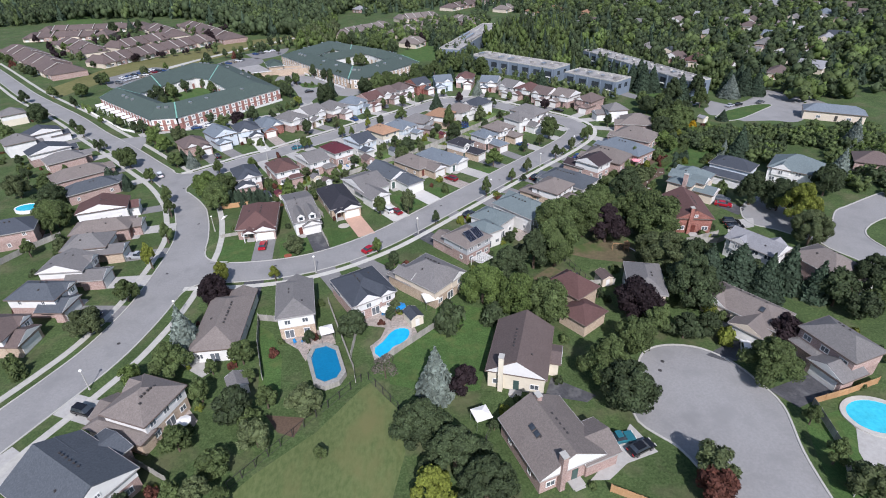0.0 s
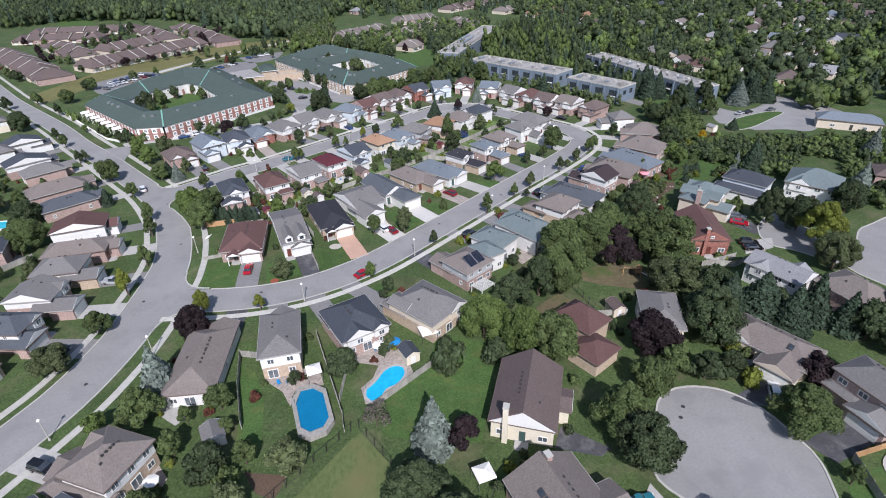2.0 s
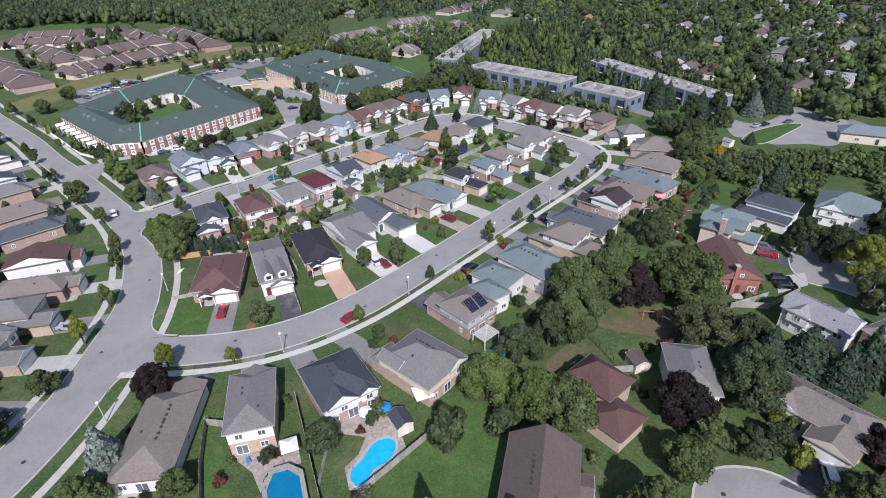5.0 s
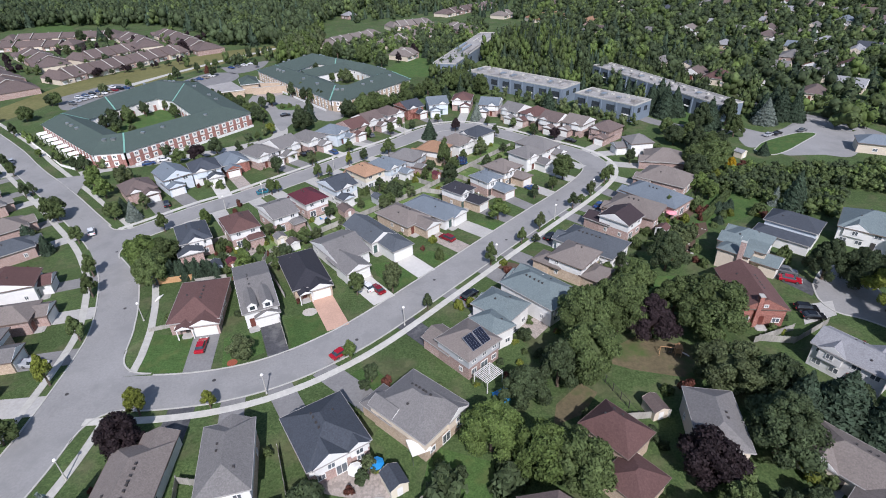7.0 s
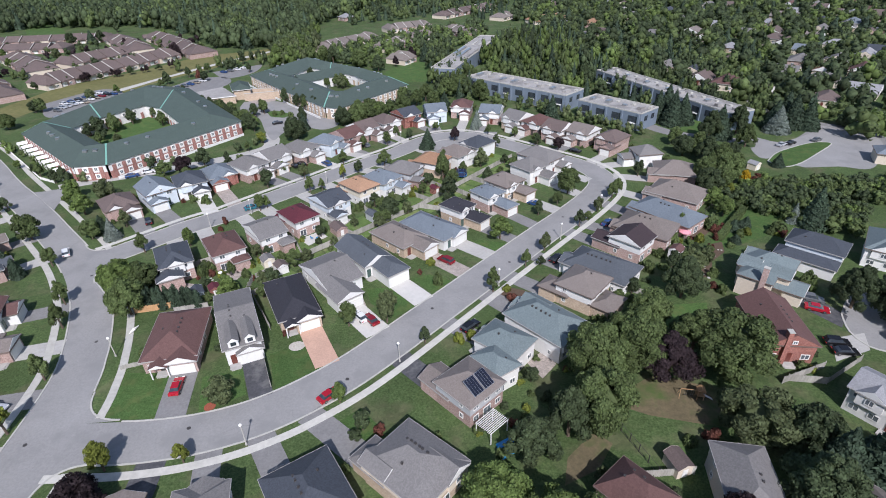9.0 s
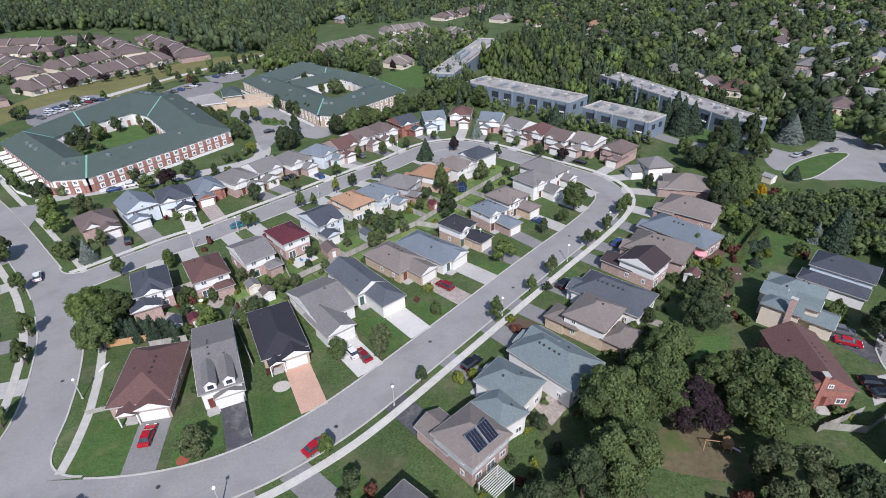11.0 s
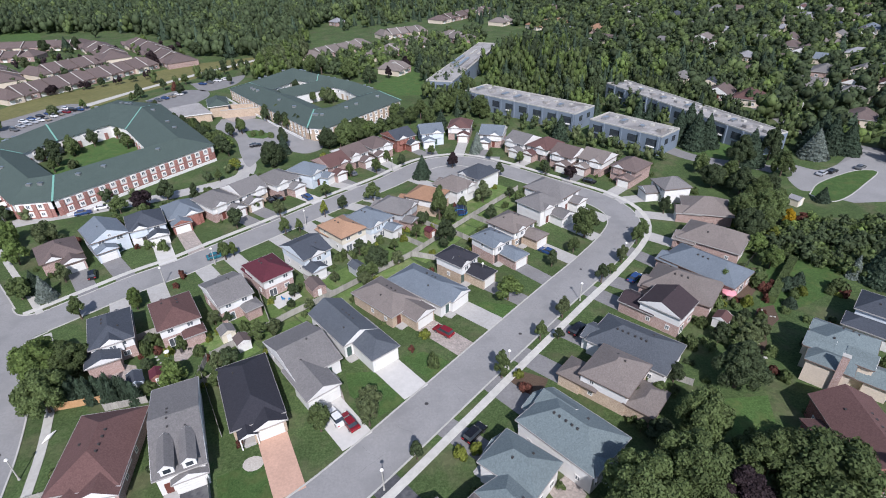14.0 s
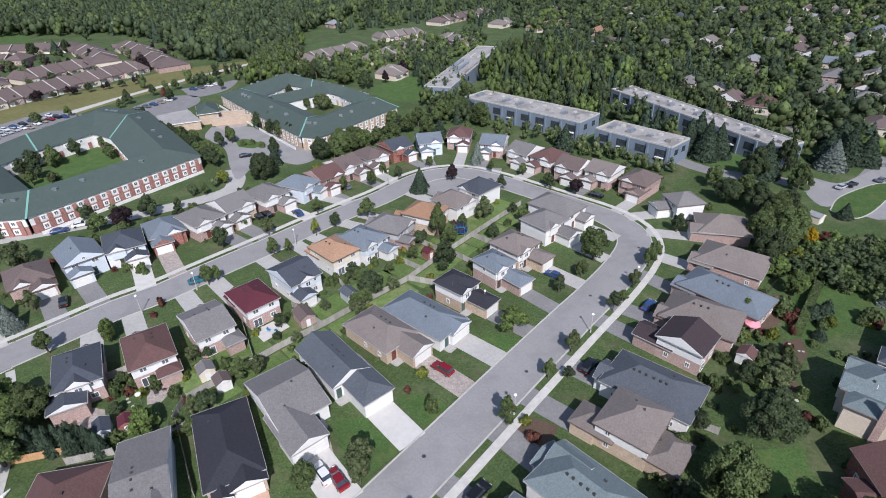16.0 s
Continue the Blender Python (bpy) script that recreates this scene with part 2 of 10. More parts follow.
# ---- mesh helpers ----
class Solid:
    """Gathers the faces of one mesh."""

    def __init__(self):
        self.v, self.f = [], []

    def face(self, *pts):
        i = len(self.v)
        self.v += [tuple(p) for p in pts]
        self.f.append(tuple(range(i, i + len(pts))))
        return self

    def box(self, x0, x1, y0, y1, z0, z1):
        i = len(self.v)
        self.v += [(x0, y0, z0), (x1, y0, z0), (x1, y1, z0), (x0, y1, z0), (x0, y0, z1), (x1, y0, z1), (x1, y1, z1), (x0, y1, z1)]
        self.f += [tuple(i + k for k in q) for q in ((3, 2, 1, 0), (4, 5, 6, 7), (0, 1, 5, 4), (1, 2, 6, 5), (2, 3, 7, 6), (3, 0, 4, 7))]
        return self

    def beam(self, a, b, r0, r1=None, sides=6):
        """A round bar from a to b."""
        a, b = Vector(a), Vector(b)
        r1 = r0 if r1 is None else r1
        q = (b - a).to_track_quat("Z", "Y")
        i = len(self.v)
        for c, r in ((a, r0), (b, r1)):
            for k in range(sides):
                g = 2 * math.pi * k / sides
                self.v.append(tuple(c + q @ Vector((r * math.cos(g), r * math.sin(g), 0))))
        self.f += [(i + k, i + (k + 1) % sides, i + sides + (k + 1) % sides, i + sides + k) for k in range(sides)]
        self.f += [tuple(i + k for k in reversed(range(sides))), tuple(i + sides + k for k in range(sides))]
        return self

    def slab(self, poly, z0, z1):
        """A flat piece with the outline poly, from z0 up to z1."""
        area = sum(a[0] * b[1] - b[0] * a[1] for a, b in zip(poly, poly[1:] + poly[:1]))
        poly = poly if area > 0 else poly[::-1]
        n, i = len(poly), len(self.v)
        self.v += [(x, y, z0) for x, y in poly] + [(x, y, z1) for x, y in poly]
        self.f += [tuple(i + k for k in reversed(range(n))), tuple(i + n + k for k in range(n))]
        self.f += [(i + k, i + (k + 1) % n, i + n + (k + 1) % n, i + n + k) for k in range(n)]
        return self

    def mesh(self, name, material):
        me = bpy.data.meshes.new(name)
        me.from_pydata(self.v, [], self.f)
        me.materials.append(material)
        return me


def part(name, solid, material, parent, label="", at=None):
    """One mesh object under a thing or a part; solid may be a finished mesh that several share."""
    ob = new(name, solid if isinstance(solid, bpy.types.Mesh) else solid.mesh(name, material))
    ob.parent = parent
    if at is not None:
        ob.matrix_local = at
    return tagged(ob, label)


def thing(name, m, label, category, group="", kind=""):
    ob = new(name)
    ob.empty_display_size = 0.3
    ob.matrix_world = m
    return tagged(ob, label, category, group, kind)


def single(name, solid, material, label, category, m=None, group="", kind=""):
    """A thing of one mesh."""
    ob = new(name, solid if isinstance(solid, bpy.types.Mesh) else solid.mesh(name, material))
    if m is not None:
        ob.matrix_world = m
    return tagged(ob, label, category, group, kind)


def structure(name, solid, material, label, category="ground"):
    return single(name, solid, material, label, category, kind="structure")


MESHES = {}


def shared(key, build, material):
    if key not in MESHES:
        MESHES[key] = build().mesh(key.split("|")[0], material)
    return MESHES[key]


def smooth(pts, step=2.0):
    """A curve through the points, cut into short steps."""
    p = [Vector(q) for q in pts]
    p = [2 * p[0] - p[1]] + p + [2 * p[-1] - p[-2]]
    out = []
    for a, b, c, d in zip(p, p[1:], p[2:], p[3:]):
        n = max(1, int((c - b).length / step))
        for k in range(n):
            t = k / n
            out.append(0.5 * (2 * b + (c - a) * t + (2 * a - 5 * b + 4 * c - d) * t * t + (3 * b - a - 3 * c + d) * t**3))
    return out + [p[-2]]


def normals(line):
    out = []
    for k in range(len(line)):
        v = (line[min(k + 1, len(line) - 1)] - line[max(k - 1, 0)]).normalized()
        out.append(Vector((v.y, -v.x)))  # to the right of the way
    return out


def near_line(line, q):
    best = 1e9
    for a, b in zip(line, line[1:]):
        v = b - a
        s = max(0.0, min(1.0, (q - a).dot(v) / max(v.length_squared, 1e-9)))
        best = min(best, (q - a - s * v).length)
    return best


def ribbon(line, r0, r1, z0, z1, keep=None, slim=None):
    """A strip along the line between two offsets to its right, as one solid with its sides; slim: how much nearer its right-hand edges lie at each point."""
    s, nn = Solid(), normals(line)
    for k in range(len(line) - 1):
        e, f = (slim[k], slim[k + 1]) if slim else (0, 0)
        q = [line[k] + nn[k] * (r0 - e * (r0 > 0)), line[k] + nn[k] * (r1 - e * (r1 > 0)), line[k + 1] + nn[k + 1] * (r1 - f * (r1 > 0)), line[k + 1] + nn[k + 1] * (r0 - f * (r0 > 0))]
        if keep and not keep((q[0] + q[2]) / 2):
            continue
        lo, hi = [(*p, z0) for p in q], [(*p, z1) for p in q]
        s.face(*[hi[i] for i in (1, 2, 3, 0)] if r1 > r0 else hi)
        s.face(lo[1], lo[2], hi[2], hi[1])
        s.face(lo[3], lo[0], hi[0], hi[3])
    return s


# ---- houses ----
def roof_solid(kind, w, d, z, rise, over=0.45):
    """A closed roof over a plan of w by d; its eaves at z. Kinds: hip, gx (ridge across), gy (ridge from front to back)."""
    s = Solid()
    a, b = w / 2 + over, d / 2 + over
    e = [(-a, -b, z), (a, -b, z), (a, b, z), (-a, b, z)]
    t = z + rise
    if kind == "hip" and a > b:
        r = [(-(a - b * 0.95), 0, t), (a - b * 0.95, 0, t)]
        s.face(e[0], e[1], r[1], r[0]).face(e[2], e[3], r[0], r[1]).face(e[1], e[2], r[1]).face(e[3], e[0], r[0])
    elif kind == "hip":
        r = [(0, -(b - a * 0.95), t), (0, b - a * 0.95, t)]
        s.face(e[1], e[2], r[1], r[0]).face(e[3], e[0], r[0], r[1]).face(e[0], e[1], r[0]).face(e[2], e[3], r[1])
    elif kind == "gx":
        r = [(-a, 0, t), (a, 0, t)]
        s.face(e[0], e[1], r[1], r[0]).face(e[2], e[3], r[0], r[1]).face(e[1], e[2], r[1]).face(e[3], e[0], r[0])
    else:
        r = [(0, -b, t), (0, b, t)]
        s.face(e[1], e[2], r[1], r[0]).face(e[3], e[0], r[0], r[1]).face(e[0], e[1], r[0]).face(e[2], e[3], r[1])
    s.face(e[3], e[2], e[1], e[0])
    return s


def eaves(w, d, z, over=0.45):
    """The gutter and fascia board round the foot of a roof."""
    s, a, b = Solid(), w / 2 + over, d / 2 + over
    for x0, x1, y0, y1 in ((-a, a, -b - 0.06, -b), (-a, a, b, b + 0.06), (-a - 0.06, -a, -b, b), (a, a + 0.06, -b, b)):
        s.box(x0, x1, y0, y1, z - 0.2, z + 0.02)
    return s


def add_gables(parent, kind, w, d, z, rise, material, over=0.45, at=None):
    """The two wall triangles under the ends of a gable roof, standing just proud of the roof's own ends."""
    for k in (-1, 1):
        if kind == "gy":
            a, y, t = w / 2 + over * 0.5, k * (d / 2 + over), rise * 0.9
            p = [(-a, 0, 0), (a, 0, 0), (0, 0, t)]
            m = pose(0, y, z + 0.06, 0, 0, 0 if k < 0 else 180)
        else:
            a, x, t = d / 2 + over * 0.5, k * (w / 2 + over), rise * 0.9
            p = [(-a, 0, 0), (a, 0, 0), (0, 0, t)]
            m = pose(x, 0, z + 0.06, 0, 0, 90 * k)
        q = [(v[0], -0.05, v[2]) for v in p]
        s = Solid()
        s.v = [(v[0], 0.02, v[2]) for v in p] + q
        s.f = [(3, 4, 5), (2, 1, 0), (0, 1, 4, 3), (1, 2, 5, 4), (2, 0, 3, 5)]
        part("gable", s, material, parent, at=(at @ m) if at is not None else m)


def window_frame(w, h):
    """One moulded frame round the pane."""
    s, f = Solid(), 0.13
    rings = [[(-w / 2, y, -h / 2), (w / 2, y, -h / 2), (w / 2, y, h / 2), (-w / 2, y, h / 2)] for y in (0.03, -0.06)]
    rings += [[(-w / 2 + f, y, -h / 2 + f), (w / 2 - f, y, -h / 2 + f), (w / 2 - f, y, h / 2 - f), (-w / 2 + f, y, h / 2 - f)] for y in (-0.06, 0.0)]
    s.v = [p for r in rings for p in r]
    s.f = [(4 * r + k, 4 * r + (k + 1) % 4, 4 * r + 4 + (k + 1) % 4, 4 * r + 4 + k) for r in range(3) for k in range(4)]
    s.box(-0.045, 0.045, -0.05, 0.0, -h / 2 + f, h / 2 - f)  # the bar between two lights
    return s


def add_window(house, x, y, z, turn, w, h):
    """A framed window; north walls beyond the near gardens are left blank."""
    if (house.matrix_world @ Vector((x, y, 0))).y > 115 and (house.matrix_world.to_3x3() @ Matrix.Rotation(math.radians(turn), 3, "Z") @ Vector((0, -1, 0))).y > 0.25:
        return
    f = part("window", shared(f"window|{w}|{h}", lambda: window_frame(w, h), M_TRIM), None, house, at=pose(x, y, z, 0, 0, turn))
    part("pane", shared(f"pane|{w}|{h}", lambda: Solid().box(-w / 2 + 0.08, w / 2 - 0.08, -0.02, 0.02, -h / 2 + 0.08, h / 2 - 0.08), M_PANE), None, f)


def garage_door(w, h=2.15):
    """A sectional door: four leaves with a groove between them, in one piece."""
    prof = [(-0.04, 0.0)]
    for r in range(4):
        z0, z1 = r * h / 4, (r + 1) * h / 4
        prof += [(-0.04, z0 + 0.02), (-0.065, z0 + 0.09), (-0.065, z1 - 0.09), (-0.04, z1 - 0.02)]
    prof += [(-0.04, h), (0.04, h), (0.04, 0.0)]
    s, n = Solid(), len(prof)
    s.v = [(x, y, z) for x in (-w / 2, w / 2) for y, z in prof]
    s.f = [(k, (k + 1) % n, n + (k + 1) % n, n + k) for k in range(n)] + [tuple(range(n)), tuple(range(2 * n - 1, n - 1, -1))]
    return s


def roof_height(kind, w, d, z, rise, x, y, over=0.45):
    a, b = w / 2 + over, d / 2 + over
    if kind == "gy":
        return z + rise * (1 - abs(x) / a)
    if kind == "gx":
        return z + rise * (1 - abs(y) / b)
    m = min(a, b) * 0.95
    return z + rise * min(1.0, (a - abs(x)) / m, (b - abs(y)) / m)


def house(x, y, turn, w, d, z, roof="hip", tone_="grey", lower="pink", upper="white", garage=None, rise=None, label="", windows=True, chimney=None, vents=3, porch=None, drive=0.0, drive_m=None,
          wing=None, dormers=0, seed=0, far=False, path=0.0, gtone=None, cross=(), trim_=None, skylights=()):
    """A house whose front looks to its own -y. garage: middle, width, how far it stands out and its eaves' height; wing: x, y, width, depth, eaves, roof."""
    rng = random.Random(seed + round(x * 7 + y * 13))
    rise = rise or min(w, d) * 0.29
    ob = thing("house", pose(x, y, 0, 0, 0, turn), label or f"{'two-storey' if z > 4.2 else 'single-storey'} suburban house with {tone_} shingle roof and {upper if z > 4.2 else lower} walls", "house", "houses of the neighbourhood")
    hw, hd = w / 2, d / 2
    two = z > 4.2
    trim = trim_ or (M_GUTTER, M_FASCIA, M_GUTTER)[rng.randrange(3)]
    base = 2.75 if two else z - 0.12
    part("wall", Solid().box(-hw, hw, -hd, hd, -0.3, base), WALL[lower], ob, f"{lower} ground-floor wall")
    if two:
        part("wall", Solid().box(-hw - 0.04, hw + 0.04, -hd - 0.04, hd + 0.04, base, z - 0.12), WALL[upper], ob, f"{upper} upper wall")
    part("roof", roof_solid(roof, w, d, z, rise), ROOF[tone_], ob, f"{tone_} asphalt shingles")
    part("gutter", eaves(w, d, z), trim, ob)
    if roof != "hip":
        add_gables(ob, roof, w, d, z, rise, WALL[upper if two else ("white", lower)[rng.randrange(2)]])
    side = rng.choice((-1, 1))
    for k in range(0 if far and y > 205 else min(vents, 1) if far else vents):
        if d > w or roof == "gy":
            vx, vy = side * min(hw * 0.3, 1.1), (k - (vents - 1) / 2) * min(1.3, d * 0.5 / max(vents, 1)) + rng.uniform(-0.2, 0.2)
        else:
            vx, vy = (k - (vents - 1) / 2) * min(1.3, w * 0.5 / max(vents, 1)) + rng.uniform(-0.2, 0.2), min(hd * 0.3, 1.1)
        if k == vents - 1:
            vx, vy = -side * hw * 0.45, rng.uniform(-0.3, 0.3) * d
        vz = roof_height(roof, w, d, z, rise, vx, vy)
        part("vent", shared("vent", lambda: Solid().box(-0.16, 0.16, -0.16, 0.16, -0.2, 0.14), M_DARK), None, ob, at=pose(vx, vy, vz))
    for cx, cw, ct in cross:  # small gables across the main slope, at the front or the back
        k = -1 if ct == "f" else 1
        deep = d * 0.42
        m = pose(cx, k * (hd + 0.35 - deep / 2), 0)
        part("wall", Solid().box(cx - cw / 2 + 0.1, cx + cw / 2 - 0.1, min(k * hd * 0.8, k * (hd + 0.5)), max(k * hd * 0.8, k * (hd + 0.5)), -0.2 if not two else base, z - 0.1), WALL[upper if two else lower], ob)
        cr = part("cross_roof", roof_solid("gy", cw, deep, z + 0.02, cw * 0.36, 0.3), ROOF[tone_], ob, at=m)
        part("gutter", eaves(cw, deep, z, 0.3), trim, cr)
        add_gables(cr, "gy", cw, deep, z + 0.02, cw * 0.36, WALL["white"], 0.3)
        if not far:
            add_window(ob, cx, k * (hd + 0.55), z - 0.95, 0 if k < 0 else 180, 1.3, 1.2)
    for cx, cy in chimney if isinstance(chimney, list) else [chimney] if chimney else []:
        cz = z + rise + 0.5
        c = part("chimney", Solid().box(cx - 0.42, cx + 0.42, cy - 0.55, cy + 0.55, 0, cz), WALL[lower if lower in ("red", "pink", "tan", "cream") else "pink"], ob)
        part("cap", Solid().box(cx - 0.5, cx + 0.5, cy - 0.63, cy + 0.63, cz, cz + 0.12), M_KERB, c)
    for sx, sy in skylights:
        if roof == "gy":
            tilt = (0, math.degrees(math.atan2(rise, hw + 0.45)) * (1 if sx > 0 else -1))
        else:
            tilt = (math.degrees(math.atan2(rise, hd + 0.45)) * (1 if sy < 0 else -1), 0)
        k = part("skylight", Solid().box(-0.45, 0.45, -0.6, 0.6, -0.1, 0.1), M_DARK, ob, "roof window in a dark frame", at=pose(sx, sy, roof_height(roof, w, d, z, rise, sx, sy) + 0.02, *tilt, 0))
        part("pane", Solid().box(-0.36, 0.36, -0.5, 0.5, 0.1, 0.12), M_GLASS, k)
    front = -hd
    if garage:
        gx, gw, gd, gz, *gk = garage
        gk = gk[0] if gk else "gy"
        y0, deep = -hd - gd, gd + min(4.0, d * 0.35)
        part("garage", Solid().box(gx - gw / 2, gx + gw / 2, y0, -hd + 0.05, -0.3, gz - 0.12), WALL[lower], ob)
        gr = gw * 0.26
        m = pose(gx, y0 + deep / 2, 0)
        g = part("garage_roof", roof_solid(gk, gw, deep, gz, gr, 0.35), ROOF[gtone or tone_], ob, at=m)
        part("gutter", eaves(gw, deep, gz, 0.35), trim, g)
        if gk == "gy":
            add_gables(g, "gy", gw, deep, gz, gr, WALL[upper if two else lower] if rng.random() < 0.6 else WALL["white"], 0.35)
        dw = min(4.9, gw - 0.9)
        part("garage_door", shared(f"garage_door|{dw:.1f}", lambda: garage_door(round(dw, 1)), M_GARAGE), None, ob, at=pose(gx, y0 - 0.02, 0.05))
        front = y0
        ex = gx - math.copysign(gw / 2 + max(0.9, (w - gw) / 4), gx if abs(gx) > 0.05 else 1)
    else:
        ex = rng.uniform(-0.2, 0.2) * w
    if abs(ex) < hw - 0.5:
        part("front_door", Solid().box(ex - 0.5, ex + 0.5, -hd - 0.1, -hd, 0.25, 2.35), (M_DOOR, M_DARK, M_DOOR2)[rng.randrange(3)], ob, "painted front door")
        if not far:
            part("step", Solid().box(ex - 1.1, ex + 1.1, -hd - 1.5, -hd - 0.02, -0.2, 0.2).box(ex - 0.9, ex + 0.9, -hd - 1.85, -hd - 1.5, -0.2, 0.09), M_CONCRETE, ob)
        if porch:
            pw = porch
            pr = part("porch_roof", roof_solid("gy", pw, 2.6, 2.75, pw * 0.28, 0.25), ROOF[tone_], ob, at=pose(ex, -hd - 0.9, 0))
            add_gables(pr, "gy", pw, 2.6, 2.75, pw * 0.28, M_TRIM, 0.25)
            for k in (-1, 1):
                part("post", Solid().box(ex + k * pw / 2 - 0.1, ex + k * pw / 2 + 0.1, -hd - 2.1, -hd - 1.9, 0, 2.65), M_TRIM, ob)
    if wing:
        wx, wy, ww, wd, wz, wr = wing
        q = part("wing", Solid().box(wx - ww / 2, wx + ww / 2, wy - wd / 2, wy + wd / 2, -0.3, wz - 0.12), WALL[lower], ob)
        rr = part("wing_roof", roof_solid(wr, ww, wd, wz, min(ww, wd) * 0.27, 0.4), ROOF[tone_], ob, at=pose(wx, wy, 0))
        part("gutter", eaves(ww, wd, wz, 0.4), trim, rr)
        if wr != "hip":
            add_gables(rr, wr, ww, wd, wz, min(ww, wd) * 0.27, WALL[upper], 0.4)
    for k in range(dormers):
        dx = (k - (dormers - 1) / 2) * w * 0.46
        dy = -hd * 0.62
        dz = roof_height(roof, w, d, z, rise, dx, dy) - 0.5
        dm = part("dormer", Solid().box(dx - 0.95, dx + 0.95, -hd - 0.1, dy + 2.2, z - 0.1, z + 1.35), WALL["white"], ob)
        part("dormer_roof", roof_solid("gy", 1.9, hd * 0.38 + 2.4, z + 1.35, 0.9, 0.25), ROOF[tone_], dm, at=pose(dx, (-hd + dy + 2.2) / 2, 0))
        add_gables(dm, "gy", 1.9, hd * 0.38 + 2.4, z + 1.35, 0.9, M_TRIM, 0.25, pose(dx, (-hd + dy + 2.2) / 2, 0))
        part("pane", Solid().box(dx - 0.5, dx + 0.5, -hd - 0.14, -hd - 0.09, z + 0.35, z + 1.15), M_GLASS, dm)
    if windows:
        levels = ([1.5] if not (far and two) else []) + ([4.1] if two else [])
        for li, lz in enumerate(levels):
            if lz + 0.8 > z:
                continue
            o = 0.07 if lz > 2 else 0.03
            n = 2 if far else max(2, round(w / 3.2))
            for k in range(n):  # back
                bx = (k - (n - 1) / 2) * w / n
                patio = lz < 2 and k == n // 2
                add_window(ob, bx, hd + o, 1.15 if patio else lz, 180, 1.9 if patio else 1.3, 2.1 if patio else 1.2)
            for k in range(n):  # front
                bx = (k - (n - 1) / 2) * w / n
                if lz < 2 and ((garage and abs(bx - garage[0]) < garage[1] / 2 + 0.5) or abs(bx - ex) < 1.2):
                    continue
                add_window(ob, bx, -hd - o, lz, 0, 1.6, 1.2)
            if not far:
                n = max(1, round(d / 5.0))
                for k in range(n):
                    by = (k - (n - 1) / 2) * d / n
                    for sx, turn_ in ((1, 90), (-1, -90)):
                        if rng.random() < 0.65:
                            add_window(ob, sx * (hw + o), by, lz, turn_, 0.9, 1.1)
        if roof == "gy" and two:
            add_window(ob, 0, -hd - 0.45 - 0.09, z + rise * 0.33, 0, 0.9, 0.8)
            add_window(ob, 0, hd + 0.45 + 0.09, z + rise * 0.33, 180, 0.9, 0.8)
    if drive > 0.5:
        gx, gw = (garage[0], garage[1]) if garage else (0, 3.0)
        m = pose(x, y, 0, 0, 0, turn)
        hw_ = gw / 2 - 0.2
        for k in range(2, 100):  # on to the kerb of the street in front
            q = (m @ Vector((gx, front - k * 0.25, 0))).to_2d()
            if near_line(AVENUE, q) < 5.0 or near_line(CRESCENT, q) < 4.5:
                drive = k * 0.25
                break
        poly = [tuple((m @ Vector((px, py, 0)))[:2]) for px, py in ((gx - hw_, front - 0.02), (gx + hw_, front - 0.02), (gx + hw_, front - drive), (gx - hw_, front - drive))]
        global DRIVES
        DRIVES += 1
        structure("driveway", Solid().slab(poly, -0.05, 0.052 + 0.0007 * (DRIVES % 8)), drive_m or M_CONCRETE, "driveway from the garage to the road", "driveway")
        if path and abs(ex) < hw - 0.4:
            p2 = [tuple((m @ Vector((px, py, 0)))[:2]) for px, py in ((ex - 0.6, -hd - 1.85), (ex + 0.6, -hd - 1.85), (gx - math.copysign(gw / 2 - 0.3, gx - ex), front - path), (gx - math.copysign(gw / 2 - 0.3, gx - ex), front - path + 1.2))]
            structure("garden_path", Solid().slab(p2, -0.05, 0.045), M_PAVER, "paved path to the front door", "path")
    if drive > 0.5 and y < 245:
        for k in range(9):  # shrubs at the foot of the walls
            a = k < 5
            sx = rng.uniform(-hw + 0.4, hw - 0.4)
            if a and ((garage and abs(sx - garage[0]) < garage[1] / 2 + 0.6) or abs(sx - ex) < 1.5):
                continue
            q = pose(x, y, 0, 0, 0, turn) @ Vector((sx, -hd - rng.uniform(0.8, 1.3), 0) if a else (rng.choice((-1, 1)) * (hw - rng.uniform(-0.6, 0.9)), hd + rng.uniform(0.9, 2.4), 0))
            tree(round(q.x, 1), round(q.y, 1), rng.uniform(0.5, 0.95), rng.uniform(0.6, 1.3), rng.choice(("shrub", "shrub", "darkshrub", "limeshrub", "redshrub")))
    return ob


DRIVES = 0


# ---- trees ----
def ico(n):
    bm = bmesh.new()
    bmesh.ops.create_icosphere(bm, subdivisions=n, radius=1.0)
    v = np.array([tuple(p.co) for p in bm.verts])
    f = [tuple(q.index for q in t.verts) for t in bm.faces]
    bm.free()
    return v, f


ICO = {n: ico(n) for n in (1, 2)}


def leaf_sprays(rng, centre, normal, size):
    """Small sprays of leaves at the given places, turned about their normals."""
    n = len(centre)
    nn = normal + rng.normal(0, 0.5, (n, 3))
    nn /= np.linalg.norm(nn, axis=1, keepdims=True)
    u = np.cross(nn, rng.normal(0, 1, (n, 3)))
    u /= np.linalg.norm(u, axis=1, keepdims=True)
    w = np.cross(nn, u)
    s = (size * rng.uniform(0.6, 1.35, n))[:, None]
    corners = np.stack([centre - u * s, centre + u * s * 0.8 - w * s * 0.55, centre + u * s * 0.5 + w * s * 0.85 + nn * s * 0.2], 1)
    return corners.reshape(-1, 3), [(3 * k, 3 * k + 1, 3 * k + 2) for k in range(n)]


